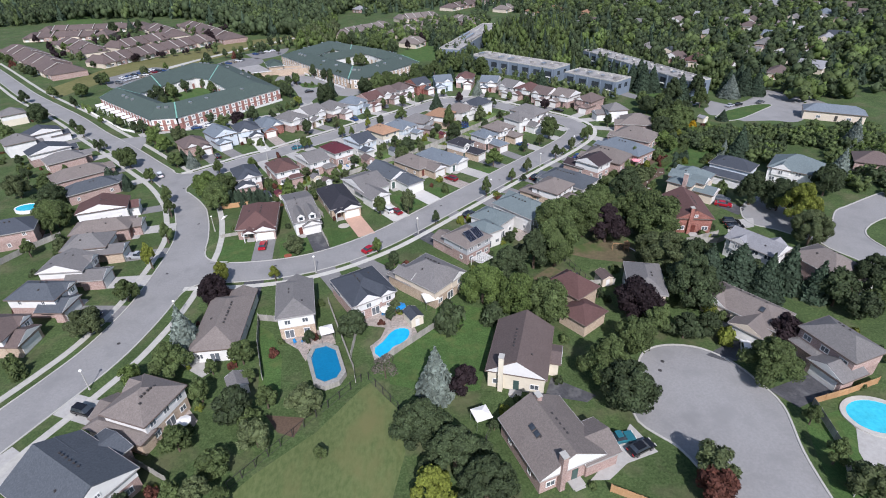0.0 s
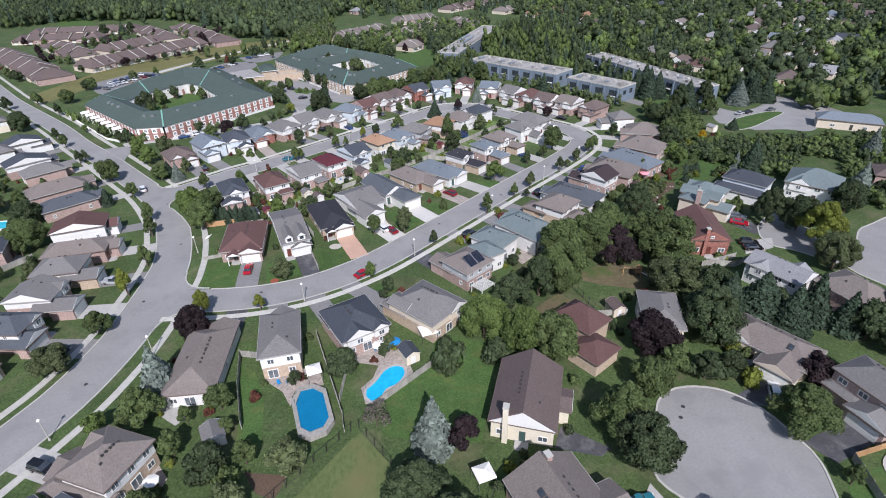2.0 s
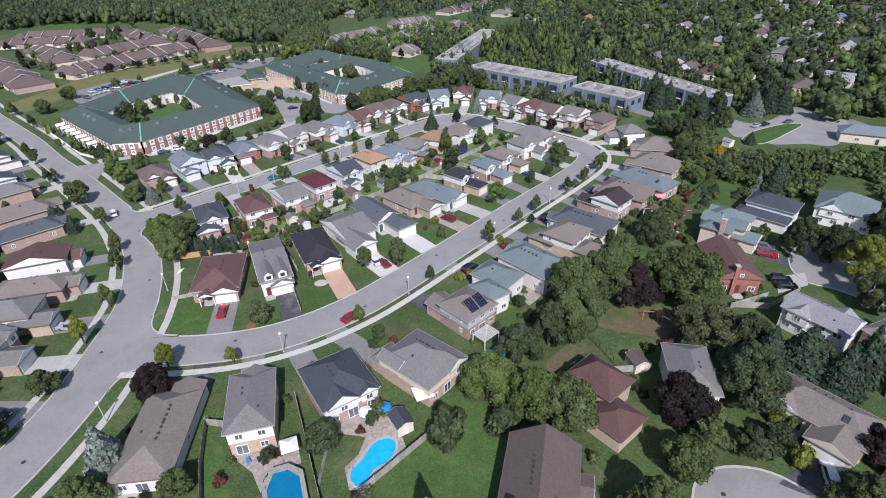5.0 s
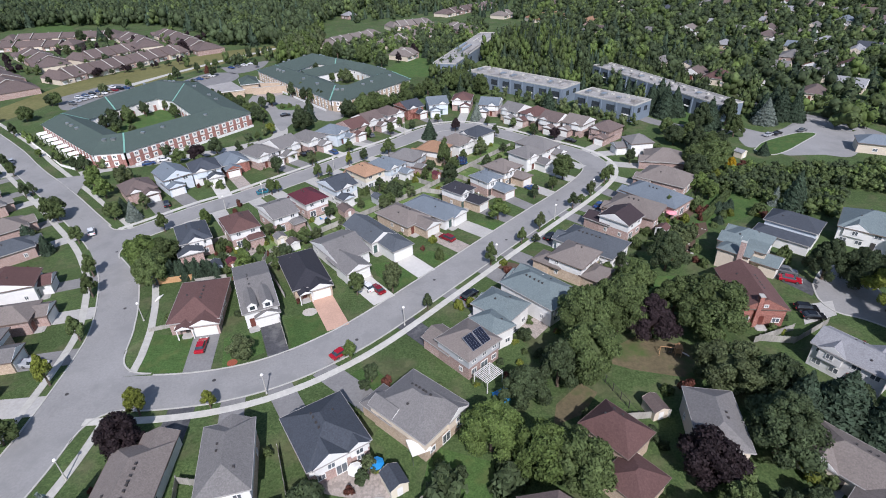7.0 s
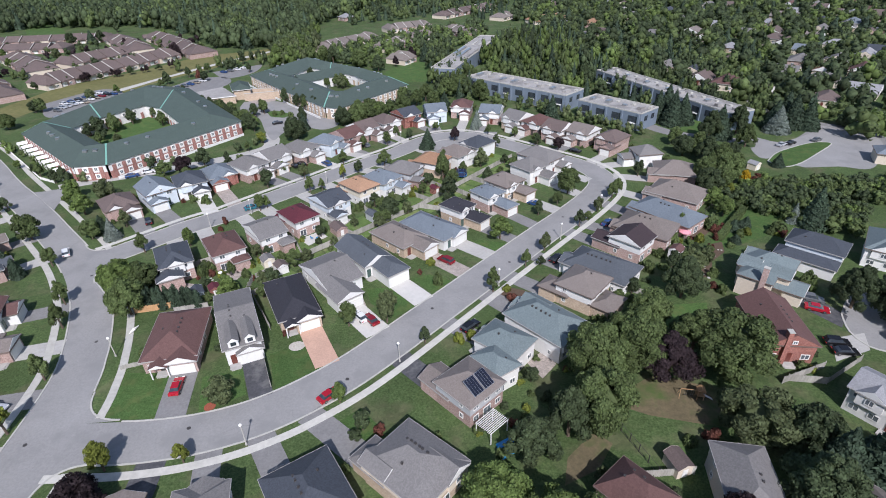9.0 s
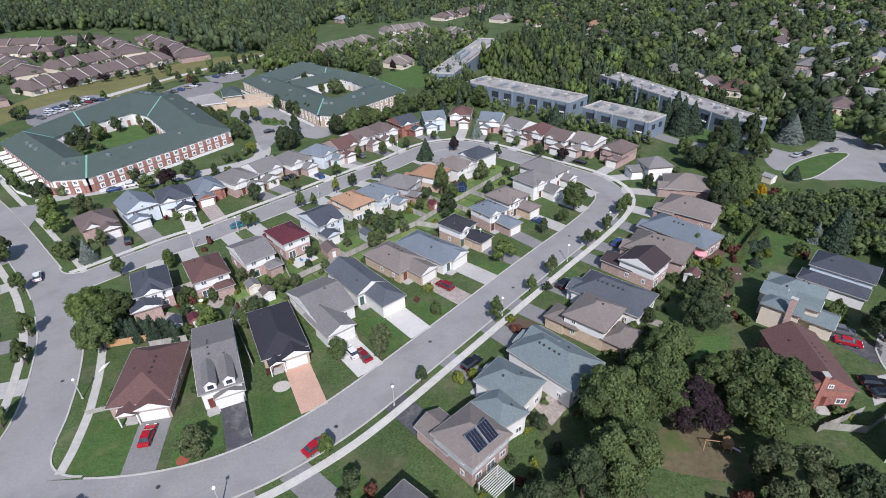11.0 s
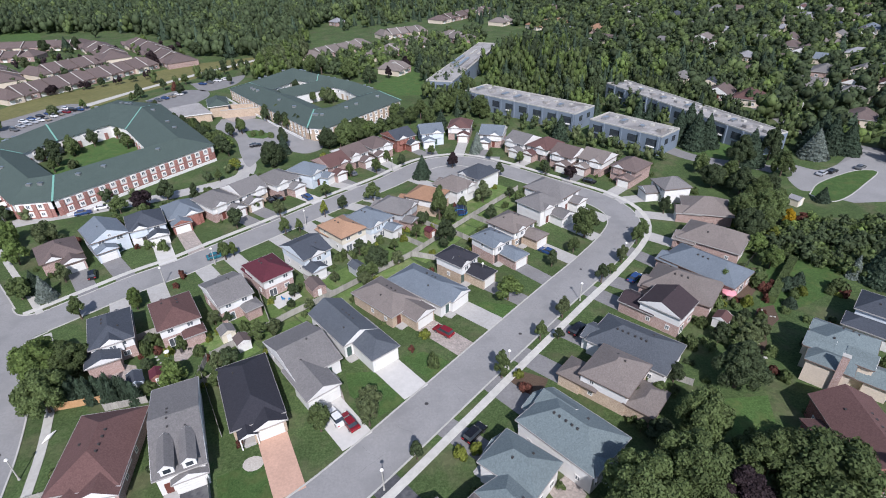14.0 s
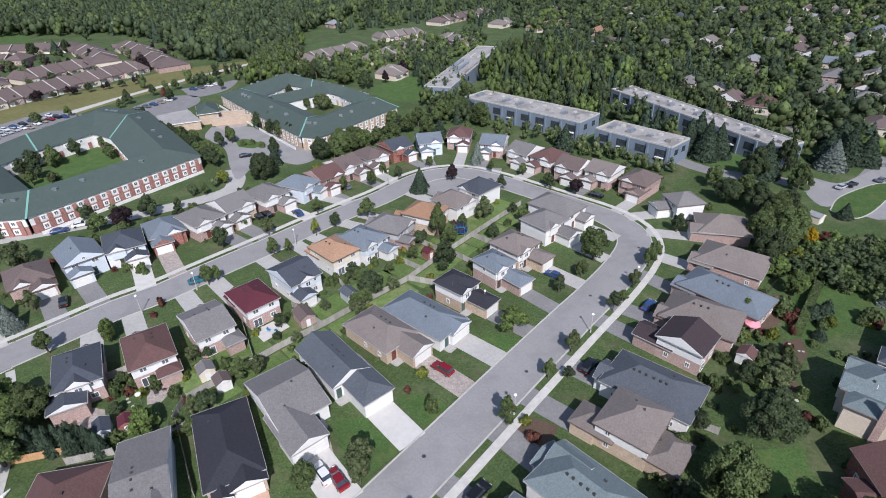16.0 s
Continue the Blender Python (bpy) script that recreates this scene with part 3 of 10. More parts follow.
def crown_mesh(rng, lobes=9, leaves=1000, leaf=0.11, core=1, tall=1.9, spread=0.6, lobe=1.0, pointed=False):
    """A broad crown one unit in radius and one unit high, of leafy lobes with gaps between them; tall: its height over its radius in use."""
    c = np.zeros((lobes + 1, 3))
    for k in range(lobes):
        h = (k + 0.5) / lobes
        g = 2.4 * k + rng.uniform(-0.5, 0.5)
        rr = spread * math.sqrt(max(0.06, 1 - 0.95 * (2 * h - 0.85) ** 2 / 1.3)) * rng.uniform(0.75, 1.15)
        if pointed:
            rr = spread * (0.12 + 0.95 * (1 - h) ** 0.8) * rng.uniform(0.8, 1.1)
        c[k] = (rr * math.cos(g), rr * math.sin(g), tall * (0.16 + 0.66 * h + rng.uniform(-0.05, 0.05)))
    c[lobes] = (0, 0, tall * 0.46)
    r = rng.uniform(0.26, 0.42, lobes + 1) * lobe
    r[lobes] = 0.42 if pointed else 0.55
    if pointed:
        c[:lobes, 2] += tall * 0.06
        r[:lobes] *= np.linspace(1.0, 0.5, lobes)
    v, f, base = [], [], 0
    iv, jf = ICO[core]
    for k in range(lobes + 1):
        p = iv * (1 + rng.normal(0, 0.1, (len(iv), 1))) * r[k] * np.array([0.84, 0.84, 0.8 if k < lobes else tall * 0.5]) + c[k]
        v.append(p)
        f += [tuple(i + base for i in t) for t in jf]
        base += len(p)
    pick = rng.integers(0, lobes, leaves)
    d = rng.normal(0, 1, (leaves, 3))
    out = c[pick] - np.array([0, 0, tall * 0.42])
    d += 0.55 * out / np.maximum(np.linalg.norm(out, axis=1, keepdims=True), 0.1)
    d[:, 2] += 0.35
    d /= np.linalg.norm(d, axis=1, keepdims=True)
    at = c[pick] + d * r[pick][:, None] * rng.uniform(0.8, 1.14, (leaves, 1))
    lv, lf = leaf_sprays(rng, at, d, leaf)
    f += [tuple(i + base for i in q) for q in lf]
    v = np.concatenate(v + [lv])
    v[:, 2] /= tall
    return v, f


def cone_mesh(rng, leaves=900, leaf=0.13, power=1.0, base_w=1.0):
    """A spruce or cypress, one unit in radius at its foot and one unit high."""
    v, f = [], []
    rings, sides = 7, 9
    for j in range(rings):
        h = j / (rings - 1)
        for k in range(sides):
            g = 2 * math.pi * k / sides
            rr = 0.72 * base_w * (1 - h) ** power * rng.uniform(0.85, 1.1)
            v.append((rr * math.cos(g), rr * math.sin(g), 0.02 + 0.94 * h))
    f += [(j * sides + k, j * sides + (k + 1) % sides, (j + 1) * sides + (k + 1) % sides, (j + 1) * sides + k) for j in range(rings - 1) for k in range(sides)]
    h = 1 - np.sqrt(rng.uniform(0.0, 1, leaves))
    g = rng.uniform(0, 2 * math.pi, leaves)
    tier = 0.84 + 0.22 * np.abs(np.sin(h * 26 + np.sin(g * 3)))
    rr = base_w * (1 - h) ** power * tier * rng.uniform(0.8, 1.1, leaves)
    at = np.stack([rr * np.cos(g), rr * np.sin(g), h * 0.97 + 0.01], 1)
    d = np.stack([np.cos(g), np.sin(g), np.full(leaves, 0.35)], 1)
    at[:, 2] *= 3.0
    lv, lf = leaf_sprays(rng, at, d, leaf * 1.4 * (0.5 + 0.5 * (1 - h)))
    lv[:, 2] /= 3.0
    base = len(v)
    return np.concatenate([np.array(v), lv]), f + [tuple(i + base for i in q) for q in lf]


def trunk_solid(top=1.0, limbs=5, rng=None):
    """A tapered trunk one unit to the crown, with limbs that reach into it."""
    s = Solid().beam((0, 0, -0.1), (0.02, 0.01, top * 0.55), 0.055, 0.042, 7).beam((0.02, 0.01, top * 0.55), (0, 0, top * 1.15), 0.042, 0.018, 6)
    for k in range(limbs):
        g = 2 * math.pi * k / limbs + 0.4
        z = top * (0.5 + 0.1 * (k % 3))
        s.beam((0.01, 0.01, z), (0.34 * math.cos(g), 0.34 * math.sin(g), z + 0.38), 0.022, 0.008, 5)
    return s


NAMES = dict(maple="maple_tree", dark="broadleaf_tree", olive="ash_tree", lime="young_tree", purple="purple_maple", red="russet_tree", gold="golden_tree", spruce="spruce", bluespruce="blue_spruce", bright="linden_tree",
             column="columnar_cypress", shrub="shrub", grey="bare_tree", redshrub="red_shrub", limeshrub="golden_shrub", darkshrub="clipped_shrub")
WORDS = dict(maple="leafy green maple with a broad uneven crown", dark="dense dark green broadleaf tree", olive="grey-green tree with a loose airy crown", lime="young yellow-green street tree on grass", purple="purple-leaved maple with a round crown",
             red="russet-leaved tree turning to autumn", gold="golden yellow tree among green woods", spruce="tall dark green spruce", bluespruce="silvery blue spruce of conical shape", bright="bright green street tree with a full crown", column="narrow columnar evergreen in a row",
             shrub="rounded green shrub in a garden", grey="sparse greyish tree with few leaves", redshrub="dark red shrub in a garden bed", limeshrub="yellow-green shrub in a garden bed", darkshrub="dark clipped evergreen bush by the lawn")
TREES = {}
trng = np.random.default_rng(7)


def crown_data(kind, k, big=0):
    key = (kind, k, big)
    if key in TREES:
        return TREES[key]
    leaf = dict(column="spruce", shrub="maple", redshrub="red", limeshrub="lime", darkshrub="dark").get(kind, kind)
    if kind in ("spruce", "bluespruce"):
        v, f = cone_mesh(trng, 4200, 0.085) if big else cone_mesh(trng, 1900, 0.12)
    elif kind == "column":
        v, f = cone_mesh(trng, 700, 0.17, 0.55)
    elif kind in ("shrub", "redshrub", "limeshrub", "darkshrub"):
        v, f = crown_mesh(trng, 5, 190, 0.23, 1, 1.3, 0.5, 1.25) if big == 3 else crown_mesh(trng, 6, 420, 0.17, 1, 1.3, 0.5, 1.25)
    elif kind == "grey":
        v, f = crown_mesh(trng, 7, 700, 0.07, 1, 1.8)
        n, m = 8 * len(ICO[1][0]), 8 * len(ICO[1][1])
        v, f = v[n:], [tuple(i - n for i in q) for q in f[m:]]
    elif kind == "olive":
        v, f = crown_mesh(trng, 34, 9000, 0.042, 1, 1.7, 0.74, 0.65) if big == 2 else crown_mesh(trng, 24, 4600, 0.058, 1, 1.7, 0.72, 0.72) if big else crown_mesh(trng, 14, 1500, 0.09, 1, 1.9, 0.62, 0.9, k == 0)
    else:
        v, f = crown_mesh(trng, 38, 10000, 0.04, 1, 1.8, 0.7, 0.7, k < 2) if big == 2 else crown_mesh(trng, 30, 5400, 0.06, 1, 1.8, 0.68, 0.8, k == 0) if big else crown_mesh(trng, 15, 1700, 0.095, 1, 2.0, 0.6, 0.95, k < 2)
    me = bpy.data.meshes.new("crown")
    me.from_pydata(v.tolist(), [], f)
    me.validate()
    me.materials.append(LEAF[leaf])
    tr = shared("trunk|" + ("cone" if kind in ("spruce", "bluespruce", "column") else "broad"), (lambda: Solid().beam((0, 0, -0.1), (0, 0, 0.9), 0.06, 0.01, 7)) if kind in ("spruce", "bluespruce", "column") else (lambda: trunk_solid()), M_BARK)
    TREES[key] = (me, tr)
    return TREES[key]


def tree(x, y, r, h, kind="maple", z=0.0):
    """A tree of crown radius r and height h."""
    rng = random.Random(round(x * 31 + y * 17 + r * 5))
    me, tr = crown_data(kind, rng.randrange(3), 3 if "shrub" in kind and r < 1.1 else (r > 3.7) + (r > 4.9))
    if "shrub" in kind:
        return single(NAMES[kind], me, None, WORDS[kind], "shrub", pose(x, y, z - 0.22 * h, 0, 0, rng.uniform(0, 360)) @ Matrix.Diagonal((r, r, h * 1.2, 1)), "bushes in the gardens")
    ob = thing(NAMES[kind], pose(x, y, z, 0, 0, rng.uniform(0, 360)), WORDS[kind], "shrub" if "shrub" in kind else "tree", "bushes in the gardens" if "shrub" in kind else "trees of the neighbourhood")
    low = 0.0 if kind in ("spruce", "bluespruce", "column") or "shrub" in kind else (0.12 * h if r > 2.6 else 0.22 * h)
    k = rng.uniform(0.92, 1.08)
    c = part("crown", me, None, ob)
    c.matrix_local = Matrix.Translation((0, 0, low)) @ Matrix.Diagonal((r * k, r / k, h - low, 1))
    t = part("trunk", tr, None, ob)
    s = min(2.4 * r, 0.7 * h) if "shrub" not in kind else r
    t.matrix_local = Matrix.Diagonal((s * 0.85, s * 0.85, max(h * 0.55, 0.3), 1))
    return ob


def grove(name, spots, mix, label, detail=40, category="woods"):
    """Many trees too many to count, as one mesh: spots of x, y, radius, height; mix: the kinds of leaf, a conifer among them standing taller and narrower."""
    rng = np.random.default_rng(len(spots))
    kinds = mix.split()
    slots = sorted(set(kinds))
    near = detail > 95
    broad = [crown_mesh(rng, 9 if near else 5, int(detail * 0.7), 0.12 if near else 0.14, 1, 1.6, 0.66 if near else 0.5, 0.96 if near else 1.3, k == 0) for k in range(7)]
    cones = [cone_mesh(rng, detail, 0.18 if near else 0.24) for k in range(3)]
    V, T, M, base = [], [], [], 0
    for k, (x, y, r, h) in enumerate(spots):
        kind = kinds[rng.integers(0, len(kinds))]
        if kind == "spruce":
            v, f = cones[k % 3]
            r, h = r * 0.72, h * 1.15
        else:
            v, f = broad[int(rng.integers(0, 7))]
        g = rng.uniform(0, 6.28)
        c, s = math.cos(g), math.sin(g)
        V.append(np.stack([(v[:, 0] * c - v[:, 1] * s) * r + x, (v[:, 0] * s + v[:, 1] * c) * r + y, v[:, 2] * h], 1))
        t = np.array([q[:3] for q in f] + [(q[0], q[2], q[3]) for q in f if len(q) == 4])
        T.append(t + base)
        M.append(np.full(len(t), slots.index(kind)))
        base += len(v)
    V, T, M = np.concatenate(V), np.concatenate(T), np.concatenate(M)
    me = bpy.data.meshes.new(name)
    me.vertices.add(len(V))
    me.vertices.foreach_set("co", V.ravel())
    me.loops.add(T.size)
    me.loops.foreach_set("vertex_index", T.ravel().astype(np.int32))
    me.polygons.add(len(T))
    me.polygons.foreach_set("loop_start", (np.arange(len(T)) * 3).astype(np.int32))
    me.update(calc_edges=True)
    for k in slots:
        me.materials.append(LEAF[k])
    me.polygons.foreach_set("material_index", M.astype(np.int32))
    return tagged(new(name, me), label, category, "", "stuff")


def inside(poly, x, y):
    hit = False
    for (x0, y0), (x1, y1) in zip(poly, poly[1:] + poly[:1]):
        if (y0 > y) != (y1 > y) and x < (x1 - x0) * (y - y0) / (y1 - y0) + x0:
            hit = not hit
    return hit


def scatter(poly, gap, seed, r=(3, 5.5), h=(7, 13), away=()):
    """Spots for trees inside an outline, about gap apart, clear of the places in away (x, y, distance)."""
    rng = random.Random(seed)
    xs, ys = [p[0] for p in poly], [p[1] for p in poly]
    out = []
    y = min(ys)
    while y < max(ys):
        x = min(xs)
        while x < max(xs):
            px, py = x + rng.uniform(-0.45, 0.45) * gap, y + rng.uniform(-0.45, 0.45) * gap
            if inside(poly, px, py) and all((px - a) ** 2 + (py - b) ** 2 > 0.6 * c * c for a, b, c in away) and rng.random() < 0.93:
                k = rng.random()
                out.append((px, py, r[0] + (r[1] - r[0]) * k, h[0] + (h[1] - h[0]) * (0.6 * k + 0.4 * rng.random())))
            x += gap
        y += gap
    return out


# ---- vehicles and street furniture ----
def car_meshes(kind):
    """Body, glasshouse, roof, wheel, rim and lamps of a car 4.6 m long whose nose points to +x."""
    if ("car", kind) in MESHES:
        return MESHES["car", kind]
    L, W = 4.6, 0.9
    if kind == "pickup":
        L = 5.4
    top = 0.98 if kind != "suv" else 1.08
    body, n = Solid(), 0
    prof = [(-L / 2, 0.42), (-L / 2 + 0.05, top - 0.12), (-L / 2 + 0.25, top), (L * 0.16, top), (L / 2 - 0.25, top - 0.2), (L / 2, top - 0.36), (L / 2 + 0.02, 0.42), (L / 2 - 0.2, 0.26), (-L / 2 + 0.2, 0.26)]
    n = len(prof)
    side = [[(x * (1 - 0.0), s * (W - (0.07 if z > top - 0.1 or z < 0.3 else 0.0)), z) for x, z in prof] for s in (-1, 1)]
    body.v = side[0] + side[1]
    body.f = [tuple(range(n)), tuple(range(2 * n - 1, n - 1, -1))] + [(k, n + k, n + (k + 1) % n, (k + 1) % n) for k in range(n)]
    hi = {"sedan": 1.42, "suv": 1.68, "pickup": 1.72}[kind]
    x0, x1 = {"sedan": (-1.75, 1.05), "suv": (-2.15, 1.0), "pickup": (-0.7, 1.15)}[kind]
    cab, a, b = Solid(), W - 0.08, W - 0.26
    i0, i1 = x0 + (0.55 if kind == "sedan" else 0.22), x1 - 0.75
    lo, up = [(x0, -a, top - 0.02), (x1, -a, top - 0.02), (x1, a, top - 0.02), (x0, a, top - 0.02)], [(i0, -b, hi - 0.05), (i1, -b, hi - 0.05), (i1, b, hi - 0.05), (i0, b, hi - 0.05)]
    cab.v, cab.f = lo + up, [(0, 1, 5, 4), (1, 2, 6, 5), (2, 3, 7, 6), (3, 0, 4, 7), (4, 5, 6, 7)]
    roof = Solid().slab([(i0 - 0.06, -b + 0.06), (i0 + 0.1, -b - 0.03), (i1 - 0.1, -b - 0.03), (i1 + 0.08, -b + 0.08), (i1 + 0.08, b - 0.08), (i1 - 0.1, b + 0.03), (i0 + 0.1, b + 0.03), (i0 - 0.06, b - 0.06)], hi - 0.05, hi)
    if kind == "pickup":
        roof.box(-L / 2 + 0.1, -0.75, -W + 0.02, -W + 0.12, top, top + 0.1).box(-L / 2 + 0.1, -0.75, W - 0.12, W - 0.02, top, top + 0.1)
    wheel = Solid().beam((0, -0.11, 0), (0, 0.11, 0), 0.33, 0.33, 14)
    rim = Solid().beam((0, -0.125, 0), (0, 0.125, 0), 0.2, 0.2, 10)
    lamp = Solid().box(-0.05, 0.04, -0.22, 0.22, -0.07, 0.07)
    MESHES["car", kind] = (body, cab, roof, wheel, rim, lamp, L)
    return MESHES["car", kind]


PAINT = {k: plain("car_paint_" + k, c, 0.22, 0.1, 0.6) for k, c in dict(red=(0.36, 0.012, 0.024), darkred=(0.2, 0.012, 0.02), black=(0.012, 0.012, 0.014), white=(0.75, 0.75, 0.74), silver=(0.42, 0.43, 0.45), grey=(0.13, 0.135, 0.14), blue=(0.03, 0.07, 0.19), teal=(0.03, 0.16, 0.2), tan=(0.3, 0.25, 0.19)).items()}


def car(x, y, turn, colour="silver", kind="sedan", small=False):
    body, cab, roof, wheel, rim, lamp, L = car_meshes(kind)
    ob = thing("car" if kind != "pickup" else "pickup_truck", pose(x, y, 0.07, 0, 0, turn), f"{colour} parked {kind} on the pavement", "car", "parked cars")
    part("body", shared(f"body|{kind}|{colour}", lambda: body, PAINT[colour]), None, ob)
    part("window_band", shared(f"window_band|{kind}", lambda: cab, M_GLASS), None, ob)
    part("roof", shared(f"roof|{kind}|{colour}", lambda: roof, PAINT[colour]), None, ob)
    for wx in (-L * 0.3, L * 0.3):
        for wy in (-0.8, 0.8):
            wh = part("wheel", shared("wheel", lambda: wheel, M_BLACK), None, ob, at=pose(wx, wy, 0.33))
            if not small:
                part("rim", shared("rim", lambda: rim, M_CHROME), None, wh)
    for k in (() if small else (-1, 1)):
        part("headlight", shared("headlight", lambda: lamp, M_CLOTH), None, ob, at=pose(L / 2 - 0.02, k * 0.62, 0.66))
        part("tail_light", shared("tail_light", lambda: lamp, M_RED), None, ob, at=pose(-L / 2, k * 0.66, 0.78))
    return ob


def street_lamp(x, y, turn=0):
    ob = thing("street_lamp", pose(x, y, 0, 0, 0, turn), "pale concrete street lamp post with a round head", "street lamp", "street lamps")
    part("post", shared("post", lambda: Solid().beam((0, 0, -0.2), (0, 0, 4.5), 0.11, 0.07, 8), M_KERB), None, ob)
    part("base", shared("base", lambda: Solid().beam((0, 0, 0), (0, 0, 0.35), 0.2, 0.16, 8), M_KERB), None, ob)
    h = part("lamp_head", shared("lamp_head", lambda: Solid().beam((0, 0, 4.45), (0, 0, 4.62), 0.12, 0.3, 10).beam((0, 0, 4.62), (0, 0, 4.85), 0.3, 0.2, 10).beam((0, 0, 4.85), (0, 0, 4.95), 0.2, 0.04, 10), M_CLOTH), None, ob, "white lamp head")
    return ob


def fence(a, b, height=1.7, material=None, open_=False):
    """A board fence from a to b: posts, rails and panels of upright boards."""
    a, b = Vector(a), Vector(b)
    length, turn = (b - a).length, math.degrees(math.atan2((b - a).y, (b - a).x))
    material = material or (M_DARK if open_ else M_WOOD)
    ob = thing("fence", pose(a.x, a.y, 0, 0, 0, turn), "weathered wooden board fence between gardens" if not open_ else "dark wire fence with posts along the grass", "fence", "garden fences")
    n = max(1, round(length / 2.4))
    step = length / n

    def panel():
        s, m = Solid(), max(4, int(step / (0.155 if not open_ else 0.3)))
        line = []
        for k in range(m):
            y = 0.02 if k % 2 else -0.02
            line += [(k * step / m, y), ((k + (0.94 if not open_ else 0.2)) * step / m, y)]
        if open_:
            rails = [[(0, y, 0.15), (step, y, 0.15), (step, y, height), (0, y, height)] for y in (-0.02, 0.02)]
            rails += [[(0.04, y, 0.19), (step - 0.04, y, 0.19), (step - 0.04, y, height - 0.05), (0.04, y, height - 0.05)] for y in (0.02, -0.02)]
            s.v = [p for r in rails for p in r]
            s.f = [(4 * r + i, 4 * r + (i + 1) % 4, 4 * ((r + 1) % 4) + (i + 1) % 4, 4 * ((r + 1) % 4) + i) for r in range(4) for i in range(4)]
            return s
        lift = 0.06
        q = len(line)
        s.v = [(x, y, z - (0.03 * ((i // 2 * 7) % 3) if z > 1 else 0)) for z in (lift, height) for i, (x, y) in enumerate(line)]
        s.f = [(i, i + 1, q + i + 1, q + i) for i in range(q - 1)]
        return s

    for k in range(n + 1):
        part("post", shared(f"fence_post|{material.name}|{height}", lambda: Solid().box(-0.055, 0.055, -0.055, 0.055, -0.3, height + 0.08), material), None, ob, at=pose(k * step, 0, 0))
    for k in range(n):
        part("panel", shared(f"panel|{material.name}|{height}|{step:.2f}|{open_}", panel, material), None, ob, at=pose(k * step, 0, 0))
    return ob


def shed(x, y, turn, w=2.6, d=3.2, tone_="umber", wall="cream", h=2.1):
    ob = thing("garden_shed", pose(x, y, 0, 0, 0, turn), f"small garden shed with {tone_} shingle roof", "shed", "garden sheds")
    part("wall", Solid().box(-w / 2, w / 2, -d / 2, d / 2, -0.2, h - 0.05), WALL[wall] if wall in WALL else M_WOOD, ob)
    part("roof", roof_solid("gy", w, d, h, w * 0.3, 0.2), ROOF[tone_], ob)
    add_gables(ob, "gy", w, d, h, w * 0.3, WALL[wall] if wall in WALL else M_WOOD, 0.2)
    part("door", Solid().box(-0.45, 0.45, -d / 2 - 0.06, -d / 2, 0.05, 1.85), M_TRIM, ob)
    return ob


def parasol(x, y, r, h, material, label, square=False):
    """A garden canopy on a pole, or on four legs where it is square."""
    ob = thing("canopy_tent" if square else "parasol", pose(x, y, 0, 0, 0, 20), label, "canopy")
    n = 4 if square else 8
    s = Solid()
    ring = [(r * math.cos(2 * math.pi * (k + 0.5) / n), r * math.sin(2 * math.pi * (k + 0.5) / n), h) for k in range(n)]
    low = [(p[0], p[1], h - 0.22) for p in ring]
    for k in range(n):
        s.face(ring[k], ring[(k + 1) % n], (0, 0, h + r * 0.32)).face(low[k], low[(k + 1) % n], ring[(k + 1) % n], ring[k])
    part("canopy", s, material, ob)
    for k in range(4 if square else 1):
        px, py = (ring[k][0] * 0.95, ring[k][1] * 0.95) if square else (0, 0)
        part("pole", Solid().beam((px, py, 0), (px, py, h), 0.035, 0.035, 6), M_STEEL, ob)
    return ob


def garden_chair(x, y, turn, material=None):
    ob = thing("garden_chair", pose(x, y, 0.06, 0, 0, turn), "plastic garden chair on the patio", "chair", "patio chairs")
    material = material or M_BLUE
    part("seat", shared("seat|" + material.name, lambda: Solid().box(-0.26, 0.26, -0.26, 0.26, 0.38, 0.44), material), None, ob)
    part("backrest", shared("backrest|" + material.name, lambda: Solid().face((-0.26, 0.24, 0.44), (0.26, 0.24, 0.44), (0.24, 0.36, 0.95), (-0.24, 0.36, 0.95)).face((-0.24, 0.4, 0.95), (0.24, 0.4, 0.95), (0.26, 0.28, 0.44), (-0.26, 0.28, 0.44)), material), None, ob)
    for lx in (-0.23, 0.23):
        for ly in (-0.23, 0.23):
            part("leg", shared("chair_leg|" + material.name, lambda: Solid().box(-0.025, 0.025, -0.025, 0.025, 0, 0.38), material), None, ob, at=pose(lx, ly, 0))
    return ob


